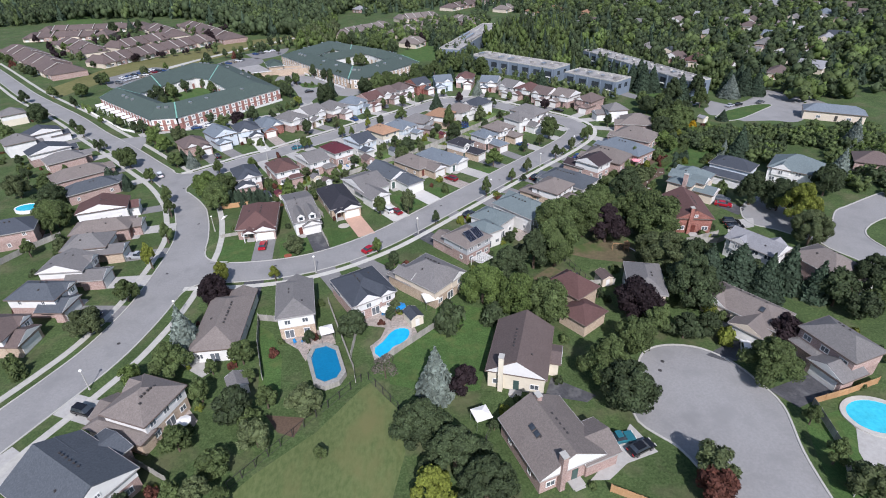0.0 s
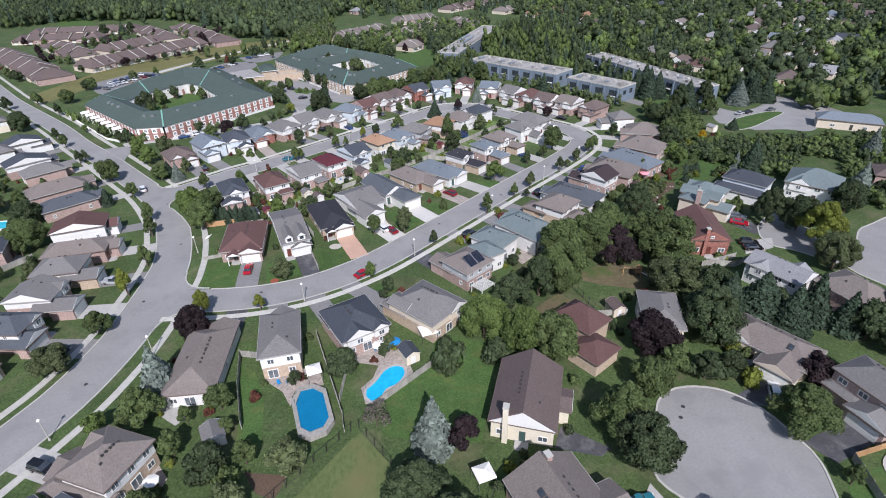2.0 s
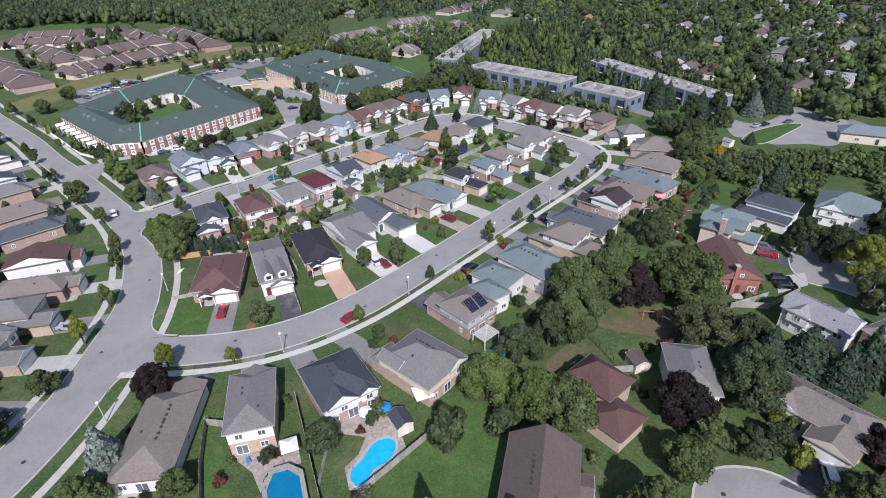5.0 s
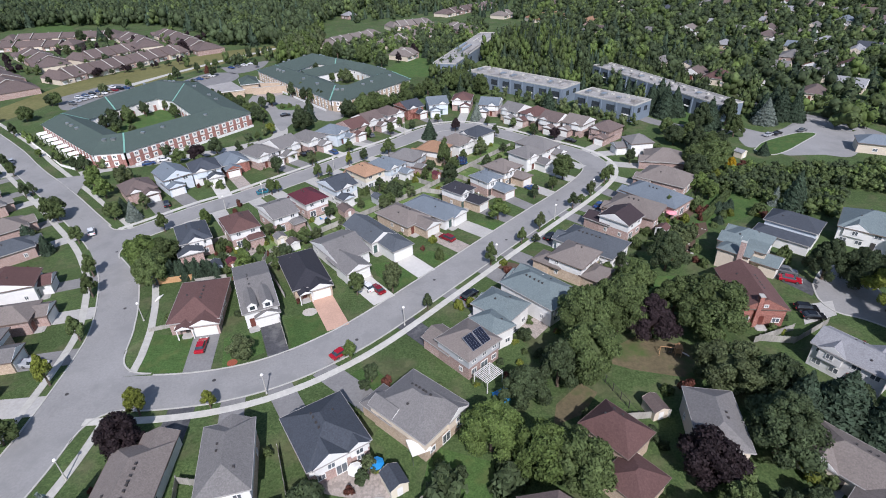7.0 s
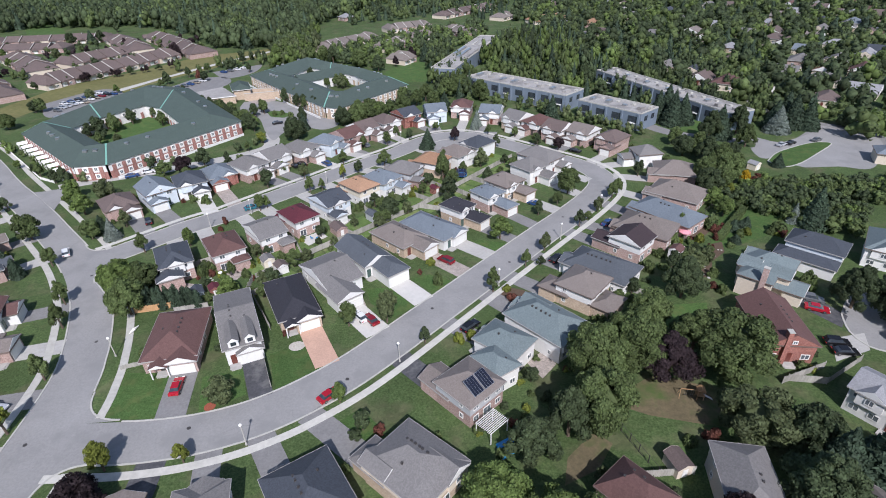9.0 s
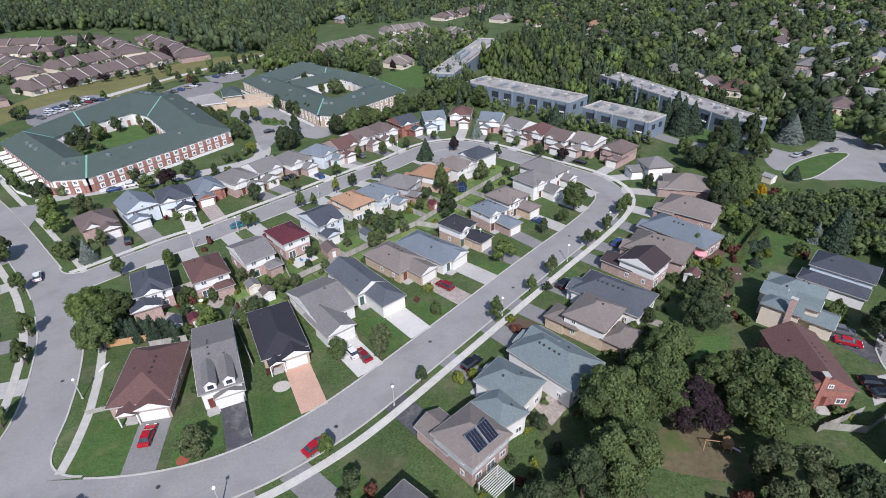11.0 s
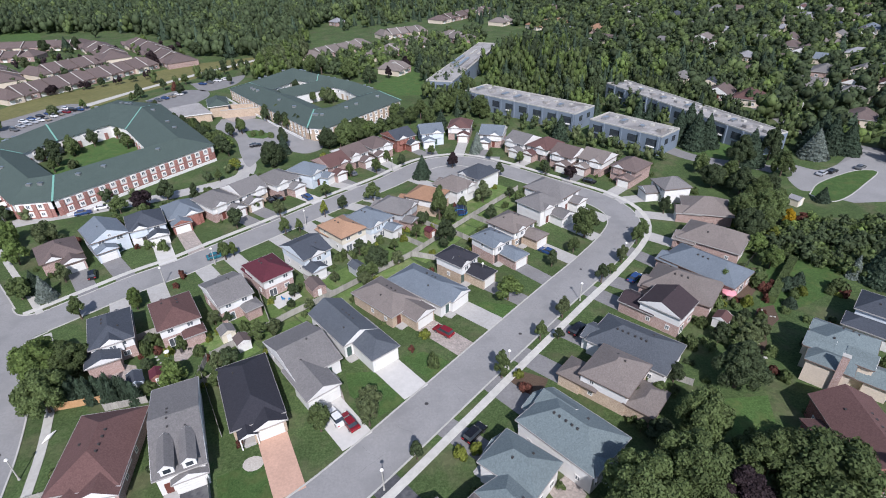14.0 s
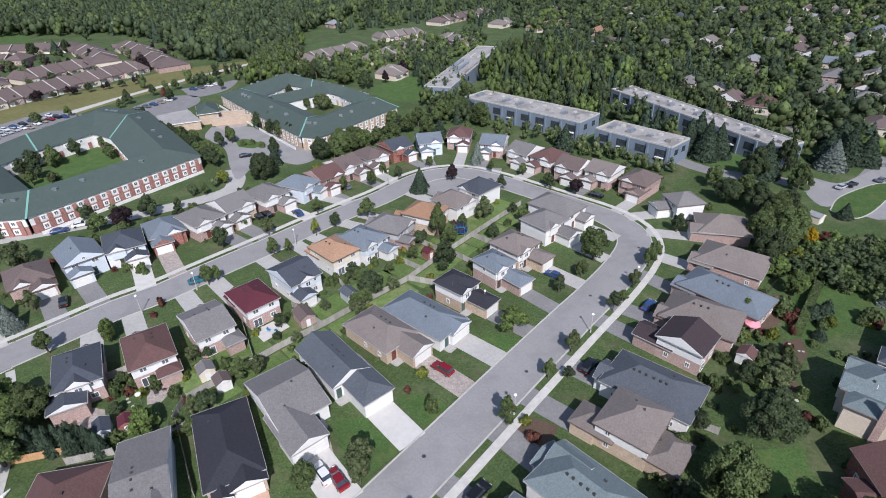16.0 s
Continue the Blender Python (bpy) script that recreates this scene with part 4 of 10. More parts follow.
# ---- ground, roads and walks ----
AVENUE = smooth([(-81.5, 46.0), (-74.9, 62.2), (-70.7, 72.2), (-67.7, 81.2), (-65.8, 94.2), (-66.0, 106.5), (-67.1, 119.4), (-69.4, 130.2), (-76.0, 145.4), (-81.6, 154.6), (-91.9, 167.8), (-106.1, 182.2), (-120.2, 196.2), (-146.3, 221.2), (-169.2, 244.0), (-216.2, 286.3), (-243.0, 312.8), (-294.3, 364.5), (-360.0, 428.0)])
CRESCENT = smooth([(-65.9, 108.3), (-56.3, 108.4), (-49.8, 108.4), (-44.0, 108.9), (-38.7, 109.9), (-33.3, 111.6), (-27.5, 114.4), (-22.4, 117.8), (-17.1, 122.0), (-10.9, 128.1), (-0.9, 139.0), (8.2, 149.0), (17.0, 158.7), (29.7, 172.5), (40.9, 184.4), (50.6, 196.0), (55.4, 204.4), (55.9, 212.0), (52.0, 220.2), (43.5, 229.2), (33.5, 239.1), (23.3, 248.8), (13.0, 255.4), (4.5, 255.0), (-2.8, 250.2), (-11.9, 239.4), (-20.0, 231.6), (-31.2, 220.9), (-40.7, 211.0), (-50.3, 201.6), (-57.0, 194.8), (-62.4, 189.4), (-69.4, 184.0), (-77.2, 176.2), (-84.0, 169.4), (-89.4, 164.6)])
structure("ground", Solid().slab([(-2600, -900), (2600, -900), (2600, 3200), (-2600, 3200)], -1.0, 0.0), M_GRASS, "broad sheet of suburban lawns and grass", "ground")


def patch(name, poly, material, z, label, category):
    return structure(name, Solid().slab(poly, -0.05, z), material, label, category)


def off_avenue(q):
    return near_line(AVENUE, q) > 4.9


def off_crescent(q):
    return near_line(CRESCENT[2:-2], q) > 4.65


# the avenue is narrower beyond the first junction, and pinched at the second
SLIM = [float(np.interp(p.y, (117, 124, 128, 142, 147, 152, 157, 164, 172, 205, 215), (0, 0.5, 0.9, 1.0, 1.9, 3.0, 3.9, 3.2, 1.3, 1.3, 1.9))) for p in AVENUE]
structure("road_avenue", ribbon(AVENUE, -4.7, 4.7, -0.1, 0.03, slim=SLIM), M_ASPHALT, "wide worn grey asphalt street", "road")
structure("road_crescent", ribbon(CRESCENT, -4.25, 4.25, -0.1, 0.036), M_ASPHALT, "worn grey asphalt residential street", "road")


def road_corner(side, ends):
    """Rounds the corner where a side of the crescent meets the east side of the avenue; returns the sharp corner."""
    na, nc = normals(AVENUE), normals(CRESCENT)
    aa = [p + n * (4.7 - e) for p, n, e in zip(AVENUE, na, SLIM)]
    cc = [p + n * 4.25 * side for p, n in zip(CRESCENT, nc)]
    pick = range(0, 14) if ends == 0 else range(len(cc) - 14, len(cc))
    d, i, j = min(((aa[i] - cc[j]).length, i, j) for i in range(len(aa)) for j in pick)
    c = (aa[i] + cc[j]) / 2
    v = cc[min(j + 4, len(cc) - 1)] - cc[j] if ends == 0 else cc[j - 4] - cc[j]
    u = aa[i + 4] - aa[i]
    u = u if u.dot(v) > 0 or abs(u.normalized().dot(v.normalized())) < 0.02 else -u
    up = (side < 0) == (ends == 0)
    u = (aa[i + 4] - aa[i]) if up else (aa[i - 4] - aa[i])
    a, b = c + u.normalized() * 7.0, c + v.normalized() * 7.0
    arc = [a * (1 - k / 10) ** 2 + c * 2 * (k / 10) * (1 - k / 10) + b * (k / 10) ** 2 for k in range(11)]
    structure("road_corner", Solid().slab([tuple(p) for p in arc] + [tuple(c - (u.normalized() + v.normalized()) * 0.5)], -0.1, 0.033), M_ASPHALT, "rounded corner of the street", "road")
    mid = (a + b) / 2
    nn = normals(arc)
    k = 1 if nn[5].dot(mid - c) > 0 else -1
    structure("kerb", ribbon(arc, 0.0, k * 0.3, -0.1, 0.12), M_KERB, "pale rounded concrete kerb", "kerb")
    return c


CORNERS = [road_corner(-1, 0), road_corner(1, 0), road_corner(1, 1), road_corner(-1, 1)]


def clear_corner(q):
    return all((q - c).length > 6.9 for c in CORNERS)


for line, half, keep in ((AVENUE, 4.7, off_crescent), (CRESCENT, 4.25, off_avenue)):
    for k in (-1, 1):
        structure("kerb", ribbon(line, k * half, k * (half + 0.3), -0.1, 0.12, lambda q: keep(q) and clear_corner(q), SLIM if line is AVENUE else None), M_KERB, "pale concrete kerb", "kerb")
structure("driveway", Solid().slab([(-131.7, 211.8), (-129.3, 212.2), (-123.4, 214.1), (-118.9, 209.5), (-118.4, 204.3), (-116.4, 197.5)], -0.05, 0.125), M_ASPHALT, "asphalt entrance from the avenue to the brick residence", "driveway")
structure("sidewalk", ribbon(CRESCENT, 5.8, 7.3, -0.05, 0.075, off_avenue), M_WALK, "pale concrete sidewalk", "sidewalk")
structure("sidewalk", ribbon(AVENUE, 7.6, 9.1, -0.05, 0.07, off_crescent, [min(e, 1.2) for e in SLIM]), M_WALK, "pale concrete sidewalk", "sidewalk")
structure("sidewalk", ribbon(AVENUE, -8.0, -6.5, -0.05, 0.07, off_crescent), M_WALK, "pale concrete sidewalk", "sidewalk")


def paved(outline, material, z, label, name="road_court", kerb=True):
    """A paved area with a kerb round it."""
    line = smooth(outline + outline[:1], 1.5)
    structure(name, Solid().slab([tuple(p) for p in line[:-1]], -0.1, z), material, label, "road")
    if kerb:
        area = sum(a.x * b.y - b.x * a.y for a, b in zip(line, line[1:]))
        k = 1 if area > 0 else -1
        structure("kerb", ribbon(line, 0.0, k * 0.35, -0.1, 0.13), M_KERB, "pale concrete kerb", "kerb")


paved([(34.9, 70.7), (37.9, 75.8), (42.9, 77.7), (49.0, 76.5), (53.4, 72.1), (55.4, 67.0), (56.5, 61.8), (54.5, 52.9), (53.8, 45.1), (53.3, 35.9), (42.4, 36.3), (39.6, 45.6), (37.7, 50.4), (36.0, 54.5), (31.5, 59.7), (32.3, 65.3)], M_ASPHALT, 0.028, "round end of a worn grey asphalt cul-de-sac")
paved([(85.7, 134.4), (91.2, 139.9), (97.3, 141.9), (100.8, 139.3), (97.7, 128.3), (101.6, 122.2), (96.1, 115.4), (88.5, 122.0), (84.4, 124.7), (83.7, 129.1)], M_ASPHALT, 0.027, "round end of a residential court")
paved([(95.9, 117.2), (103.9, 122.8), (110.5, 130.7), (115.9, 133.9), (133.0, 142.3), (147.7, 145.4), (133.4, 127.5), (121.5, 126.6), (110.5, 119.3), (109.8, 110.7), (113.5, 102.8), (103.3, 89.9), (100.7, 103.4), (96.6, 111.5)], M_ASPHALT, 0.024, "curving residential street")
structure("road_lane", ribbon(smooth([(-125.3, 215.1), (-119.0, 219.3), (-100.8, 226.2), (-81.5, 234.9), (-65.2, 245.8), (-63.9, 255.7), (-68.3, 266.1)]), -3.0, 3.0, -0.1, 0.022), M_CONCRETE, "narrow asphalt lane beside a long brick building", "road")
paved([(-93.2, 316.6), (-73.2, 313.7), (-46.9, 285.3), (-42.0, 281.9), (-40.2, 273.3), (-45.7, 268.5), (-54.7, 272.6), (-61.2, 267.4), (-63.6, 256.7), (-69.9, 268.3), (-78.5, 288.6), (-90.8, 302.5)], M_ASPHALT, 0.026, "asphalt forecourt with a turning place", "car_park", False)
patch("planted_island", [(-77.2, 297.8), (-72.5, 298.9), (-62.7, 291.5), (-66.6, 287.3), (-73.0, 289.5)], M_LUSH, 0.09, "planted island in the forecourt", "lawn")
paved([(-198.9, 322.9), (-183.5, 351.5), (-165.8, 342.0), (-161.2, 326.8), (-168.2, 313.5), (-179.9, 299.4)], M_MIDTAR, 0.02, "asphalt car park beside a long building", "car_park", False)
paved([(-144.5, 353.8), (-136.6, 371.7), (-120.4, 371.9), (-113.4, 358.1), (-118.5, 341.1), (-129.2, 337.8)], M_MIDTAR, 0.02, "asphalt car park", "car_park", False)
paved([(-134.0, 387.8), (-117.2, 398.3), (-108.0, 405.1), (-107.2, 381.9), (-119.5, 369.6)], M_MIDTAR, 0.02, "asphalt car park", "car_park", False)
structure("road_drive", ribbon(smooth([(88.4, 263.2), (94.6, 252.0), (102.9, 245.4), (113.8, 240.7), (116.9, 237.2)]), -3.2, 3.2, -0.1, 0.02), M_MIDTAR, "asphalt drive to low office buildings", "road")
structure("road_drive", ribbon(smooth([(118.5, 227.5), (138.8, 234.7), (157.1, 248.0), (167.0, 241.8), (170.6, 225.8)]), -4, 4, -0.1, 0.025), M_MIDTAR, "asphalt street by the woods", "road")
paved([(126.8, 216.0), (140.9, 225.5), (156.2, 235.8), (159.0, 230.2), (147.9, 219.9), (136.5, 215.1), (128.5, 211.9)], M_MIDTAR, 0.029, "asphalt car park", "car_park", False)
structure("road_far", ribbon(smooth([(148.4, 318.9), (151.3, 297.8), (149.6, 280.1), (151.2, 266.1), (159.2, 252.6), (173.6, 243.6)]), -4, 4, -0.1, 0.031), M_MIDTAR, "straight street behind office buildings", "road")

patch("meadow", [(-33.8, 46.3), (-29.7, 51.6), (-21.7, 59.3), (-15.3, 68.7), (-14.0, 70.0), (-8.4, 63.6), (-6.8, 54.9), (-8.6, 45.5)], M_MEADOW, 0.014, "open pale green meadow behind the gardens", "meadow")
patch("meadow_strip", [(-218.4, 299.3), (-211.8, 356.8), (-193.4, 383.4), (-179.2, 404.0), (-161.1, 439.4), (-116.8, 460.2), (-106.1, 441.2), (-135.8, 400.8), (-157.2, 365.6), (-167.3, 342.2), (-191.6, 326.9), (-200.7, 278.5)], M_HAY, 0.011, "long strip of dry grass", "meadow")
patch("path", [(-174.1, 349.5), (-161.8, 374.9), (-140.7, 413.8), (-114.7, 452.7), (-112.8, 447.2), (-138.5, 407.9), (-159.5, 370.2), (-169.8, 344.3)], M_WALK, 0.018, "pale gravel path along the dry grass", "path")
patch("yard", [(30.9, 112.7), (33.9, 115.8), (40.8, 119.4), (47.4, 116.5), (51.5, 106.1), (44.8, 107.5), (36.3, 109.9)], M_DIRT, 0.013, "worn brownish back yard", "yard")
patch("yard", [(20.6, 102.2), (25.9, 106.9), (28.4, 104.5), (24.9, 100.0), (19.1, 97.4)], M_DIRT, 0.013, "bare patch of a back yard", "yard")
patch("lawn", [(77.2, 175.0), (90.6, 187.3), (102.6, 185.2), (94.0, 171.0), (81.8, 164.6), (70.6, 162.0)], M_LUSH, 0.012, "large mown back lawn", "lawn")
patch("lawn", [(49.5, 139.7), (59.7, 140.2), (57.7, 134.3), (52.7, 131.6), (45.5, 132.0)], M_LUSH, 0.012, "mown back lawn", "lawn")
patch("lawn", [(-11.1, 80.3), (5.1, 88.6), (10.5, 88.3), (5.9, 67.6), (-0.1, 66.5), (-10.3, 69.6)], M_LUSH, 0.012, "mown back lawn", "lawn")
patch("lawn", [(92.7, 258.9), (107.3, 270.5), (118.4, 263.6), (113.5, 249.2), (105.3, 250.0)], M_LUSH, 0.012, "lawn by the office building", "lawn")
patch("lawn", [(-27.4, 365.8), (-16.0, 409.3), (-1.0, 419.2), (1.1, 346.2), (-13.4, 348.0)], M_LUSH, 0.012, "open lawn behind a long building", "lawn")
paved([(123.3, 244.6), (126.2, 241.2), (130.9, 236.1), (138.9, 239.5), (149.3, 246.0), (152.2, 252.6), (156.7, 255.7), (162.6, 245.3), (168.4, 234.7), (147.9, 210.1), (137.0, 211.7), (125.6, 211.9), (123.6, 214.0), (120.8, 220.4), (116.0, 221.3), (117.0, 229.7), (121.0, 234.1)], M_ASPHALT, 0.032, "asphalt forecourt between low buildings", "car_park", False)
paved([(116.8, 218.2), (124.0, 225.4), (134.1, 231.0), (143.2, 234.5), (148.5, 233.1), (137.8, 224.2), (126.5, 215.8), (119.6, 213.2)], M_LUSH, 0.09, "kerbed grass island in the forecourt", "lawn_island")
patch("drive", [(-2.2, 242.4), (5.3, 253.3), (15.9, 260.0), (27.4, 258.1), (24.0, 243.7), (14.6, 240.8), (5.8, 235.6)], M_ASPHALT, 0.038, "worn asphalt at the bend of the crescent", "road")
patch("plaza", [(-101.1, 328.5), (-96.2, 343.7), (-79.7, 331.8), (-77.6, 316.8), (-86.5, 311.8)], M_PAVER, 0.034, "tan paved forecourt by the entrance", "plaza")
patch("lawn", [(-362.4, 566.1), (-430.9, 664.9), (-381.4, 648.0), (-326.8, 565.1)], M_LUSH, 0.012, "far sports field", "lawn")
for spot in ([(-57.7, 113.5), (-60.2, 124.9), (-50.4, 124.1), (-46.5, 113.0)], [(-41.2, 113.9), (-43.7, 122.8), (-36.5, 124.4), (-34.1, 118.1)], [(-29.0, 118.9), (-32.6, 128.5), (-25.6, 131.9), (-21.2, 124.1)], [(-15.5, 149.9), (-10.1, 150.1), (-3.7, 142.8), (-8.5, 138.9), (-14.0, 144.2)], [(-5.0, 153.6), (-0.7, 155.1), (4.3, 152.0), (0.3, 147.1)], [(7.3, 167.9), (12.7, 170.7), (20.5, 168.5), (14.4, 161.5)],
             [(-18.4, 109.3), (-12.8, 113.9), (-8.5, 108.5), (-8.7, 102.3), (-12.8, 101.5)], [(-39.3, 87.5), (-35.4, 84.7), (-31.8, 77.4), (-29.6, 67.1), (-33.7, 67.3), (-36.0, 77.6)], [(-1.2, 94.5), (8.2, 91.1), (10.8, 86.8), (7.8, 78.1), (-0.5, 75.1), (-4.1, 77.5)], [(58.4, 58.7), (65.8, 60.9), (65.1, 55.7), (59.3, 44.9), (54.6, 45.1), (56.8, 53.8)]):
    patch("lawn", spot, M_LUSH, 0.013, "vivid green mown lawn", "lawn")
patch("courtyard", [(-136.1, 257.4), (-125.7, 249.7), (-116.1, 270.6), (-109.7, 281.2), (-129.4, 298.9), (-138.6, 287.0)], M_LUSH, 0.012, "courtyard lawn", "lawn")

# ---- houses along the streets ----
house(-51.3, 132.3, 9.5, 9.7, 14.6, 3.2, roof="hip", tone_="brown", lower="pink", upper="white", garage=(2.27, 5.6, 1.5, 2.9), porch=3.0, drive_m=M_MIDTAR, windows=True, vents=5, drive=12.0)
house(-40.3, 135.7, 23.5, 6.7, 19.0, 4.1, rise=2.5, roof="gx", tone_="grey", lower="white", upper="white", garage=(1.08, 4.6, 0.8, 2.8), dormers=2, drive_m=M_TAR, vents=6, drive=10.0)
house(-31.2, 143.6, 26.0, 8.1, 15.6, 3.2, roof="hip", tone_="black", lower="tan", garage=(1.46, 5.2, 1.6, 2.9), porch=2.6, drive_m=M_PEACHDRIVE, vents=1, drive=12.75)
house(-23.8, 153.1, 38.0, 8.6, 13.4, 3.5, roof="gx", tone_="grey", lower="white", garage=(-2.0, 6.1, 5.4, 3.2), drive_m=M_WHITEDRIVE, path=2, vents=2, drive=9.0)
house(-17.2, 161.4, 39.0, 7.2, 13.1, 3.5, roof="gy", tone_="graphite", lower="white", garage=(1.1, 5.8, 7.0, 3.3, "hip"), drive_m=M_WHITEDRIVE, vents=5, drive=9.25)
house(-8.8, 169.9, 45.0, 7.9, 12.6, 3.2, roof="hip", tone_="taupe", lower="tan", garage=(1.31, 5.2, 4.5, 2.9), drive_m=M_PAVER, vents=4, drive=9.5)
house(0.1, 174.0, 47.5, 8.2, 15.8, 3.2, roof="hip", tone_="bluegrey", lower="white", garage=(1.42, 5.4, 0.8, 3.0), vents=4, drive=7.5)
house(7.44, 182.62, 46.87, 6.18, 7.39, 5.0, tone_="black", lower="tan", upper="white", garage=(0.79, 4.6, 5.5, 2.9, "hip"), roof="hip", cross=((-1.6, 3.0, "f"),), drive_m=M_MIDTAR, drive=7.5)
house(16.67, 190.73, 39.35, 6.56, 7.43, 5.0, tone_="bluegrey", lower="pink", upper="white", garage=(0.98, 4.6, 5.5, 2.9, "hip"), roof="hip", cross=((-1.6, 3.0, "f"),), drive_m=M_MIDTAR, drive=6.25)
house(22.74, 198.88, 42.67, 8.43, 8.75, 5.0, tone_="taupe", lower="tan", upper="white", garage=(1.82, 4.8, 4.5, 2.9, "hip"), roof="hip", cross=((-1.6, 3.0, "f"),), drive_m=M_CONCRETE, drive=7.25)
house(32.44, 210.4, 38.34, 8.88, 8.57, 5.0, tone_="grey", lower="white", upper="white", garage=(2.04, 4.8, 4.5, 2.9), roof="hip", cross=((-1.6, 3.0, "f"),), drive_m=M_CONCRETE, drive=7.75, far=True, vents=2)
house(37.67, 218.83, 42.9, 9.08, 12.75, 5.0, tone_="grey", lower="white", upper="white", garage=(2.14, 4.8, 3.0, 2.9), roof="hip", drive=8.0, far=True, vents=2)
house(22.5, 131.05, -138.83, 9.11, 13.65, 4.6, roof="hip", tone_="teal", lower="white", upper="white", garage=(-1.95, 5.2, 2.0, 2.9), drive_m=M_MIDTAR, vents=6, cross=((-2.4, 4.2, "f"), (2.6, 3.2, "b")), drive=12.5)
house(13.52, 125.46, -131.52, 6.94, 8.99, 4.6, roof="hip", tone_="teal", lower="white", upper="white", garage=(-1.17, 4.6, 1.0, 2.9), drive_m=M_MIDTAR, vents=2, drive=12.0)
house(11.08, 119.63, -147.28, 5.5, 6.5, 4.6, roof="hip", tone_="teal", lower="white", upper="white", vents=1)
solar_house = house(6.09, 114.38, -137.9, 8.11, 8.12, 4.9, roof="hip", tone_="taupe", lower="pink", upper="greysiding", garage=(1.55, 5.0, 4.2, 2.9), drive_m=M_TAR, vents=1, cross=(), drive=10.75)
house(-3.0, 99.0, -132.0, 9.8, 11.6, 4.7, roof="hip", tone_="grey", lower="tan", upper="stucco", garage=(2.2, 5.0, 3.0, 2.9, "hip"), drive_m=M_MIDTAR, vents=7, cross=((-2.5, 4.4, "b"), (3.5, 3.2, "f")), drive=13.75)
house(-17.7, 94.8, -148.0, 9.6, 11.2, 4.5, roof="hip", tone_="slate", lower="pink", upper="white", garage=(2.21, 5.0, 1.0, 2.9), drive_m=M_MIDTAR, vents=5, cross=((1.6, 5.2, "b"), (-3.0, 3.0, "b")), drive=11.0)
house(-31.1, 89.5, -167.0, 6.9, 12.3, 5.5, roof="hip", cross=((-0.6, 4.2, "f"),), tone_="grey", lower="tan", upper="white", garage=(1.54, 4.6, 1.5, 2.9), drive_m=M_MIDTAR, vents=3, drive=10.0)
house(-45.0, 85.3, -175.0, 8.3, 16.8, 3.2, roof="hip", tone_="taupe", lower="white", garage=(-1.68, 5.0, 2.5, 2.9), drive_m=M_TAR, vents=9, drive=9.5)
house(-50.0, 62.6, -109.0, 8.6, 8.3, 5.2, roof="hip", tone_="taupe", lower="tan", upper="white", garage=(1.6, 5.4, 3.6, 2.9), wing=(4.7, -1.2, 2.6, 11.0, 3.0, "hip"), cross=((-2.2, 3.6, "f"),), drive_m=M_CONCRETE, vents=6, drive=12.25)
house(13.9, 73.9, -15.5, 9.9, 13.8, 4.0, roof="gy", tone_="umber", lower="cream", upper="white", rise=3.3, vents=7, chimney=[(-2.6, -7.3)], wing=(5.6, 0.4, 2.8, 4.4, 3.3, "gx"))
house(15.6, 54.4, 22.0, 10.6, 11.6, 3.6, roof="gy", tone_="taupe", lower="pink", upper="white", garage=None, rise=3.2, vents=6, chimney=[(0.6, 4.9), (-2.0, -6.2)], skylights=[(-2.6, 1.2), (-2.6, -0.2)], wing=(5.2, -3.0, 5.6, 6.4, 3.1, "gx"))
house(27.59, 93.03, -50.99, 8.1, 6.5, 4.5, roof="hip", tone_="brown", lower="tan", upper="tan", wing=(6.3, -4.4, 6.2, 6.6, 3.2, "hip"), vents=3, rise=2.9)
house(43.33, 93.81, -11.18, 6.85, 11.36, 5.0, roof="hip", tone_="grey", lower="stucco", upper="stucco", vents=3)
house(61.6, 85.6, -52.5, 14.4, 7.9, 3.3, roof="hip", tone_="taupe", lower="stucco", garage=(3.6, 6.2, 3.4, 2.8), cross=((-4.6, 4.6, "f"),), skylights=[(3.4, -1.6)], drive_m=M_TAR, vents=4, drive=0)
house(71.4, 72.2, -70.0, 10.2, 7.2, 5.5, roof="hip", tone_="grey", lower="pink", upper="pink", garage=(3.0, 6.2, 3.2, 2.9), wing=(-2.6, -4.4, 5.2, 1.8, 2.9, "hip"), drive_m=M_TAR, vents=3, drive=0)
house(66.8, 128.2, -7.04, 8.9, 14.1, 4.4, roof="gy", tone_="brown", lower="red", upper="red", vents=6, chimney=(-1.2, -7.2), wing=(-5.6, 0.5, 3.4, 5.0, 3.0, "gx"))
house(75.9, 147.2, 46.5, 9.4, 9.6, 5.2, roof="hip", tone_="teal", lower="stucco", upper="stucco", garage=(-3.0, 5.6, 3.6, 3.0), vents=4, cross=((-2.6, 4.2, "f"), (-2.4, 4.4, "b"), (2.6, 3.4, "b")), wing=(-6.2, 0.6, 4.4, 6.6, 5.0, "hip"), chimney=(-8.5, -1.0), drive=0)
house(74.8, 107.2, -56.0, 11.4, 6.8, 5, roof="gx", cross=((-2.6, 4.0, "f"), (2.8, 3.6, "b")), tone_="ash", lower="white", upper="white", vents=3)
house(33.0, 143.07, -132.19, 9.0, 8.3, 5.0, roof="hip", tone_="taupe", lower="tan", upper="white", garage=(2.4, 5.0, 4.0, 2.9, "hip"), drive_m=M_MIDTAR, vents=2, wing=(1.0, 6.4, 6.5, 4.6, 3.0, "hip"), drive=12.5)
house(39.6, 151.4, -132.06, 9.5, 14.8, 3.5, roof="hip", tone_="graphite", lower="white", garage=(1.38, 5.0, 1.5, 2.9), drive_m=M_MIDTAR, vents=7, drive=11.25)
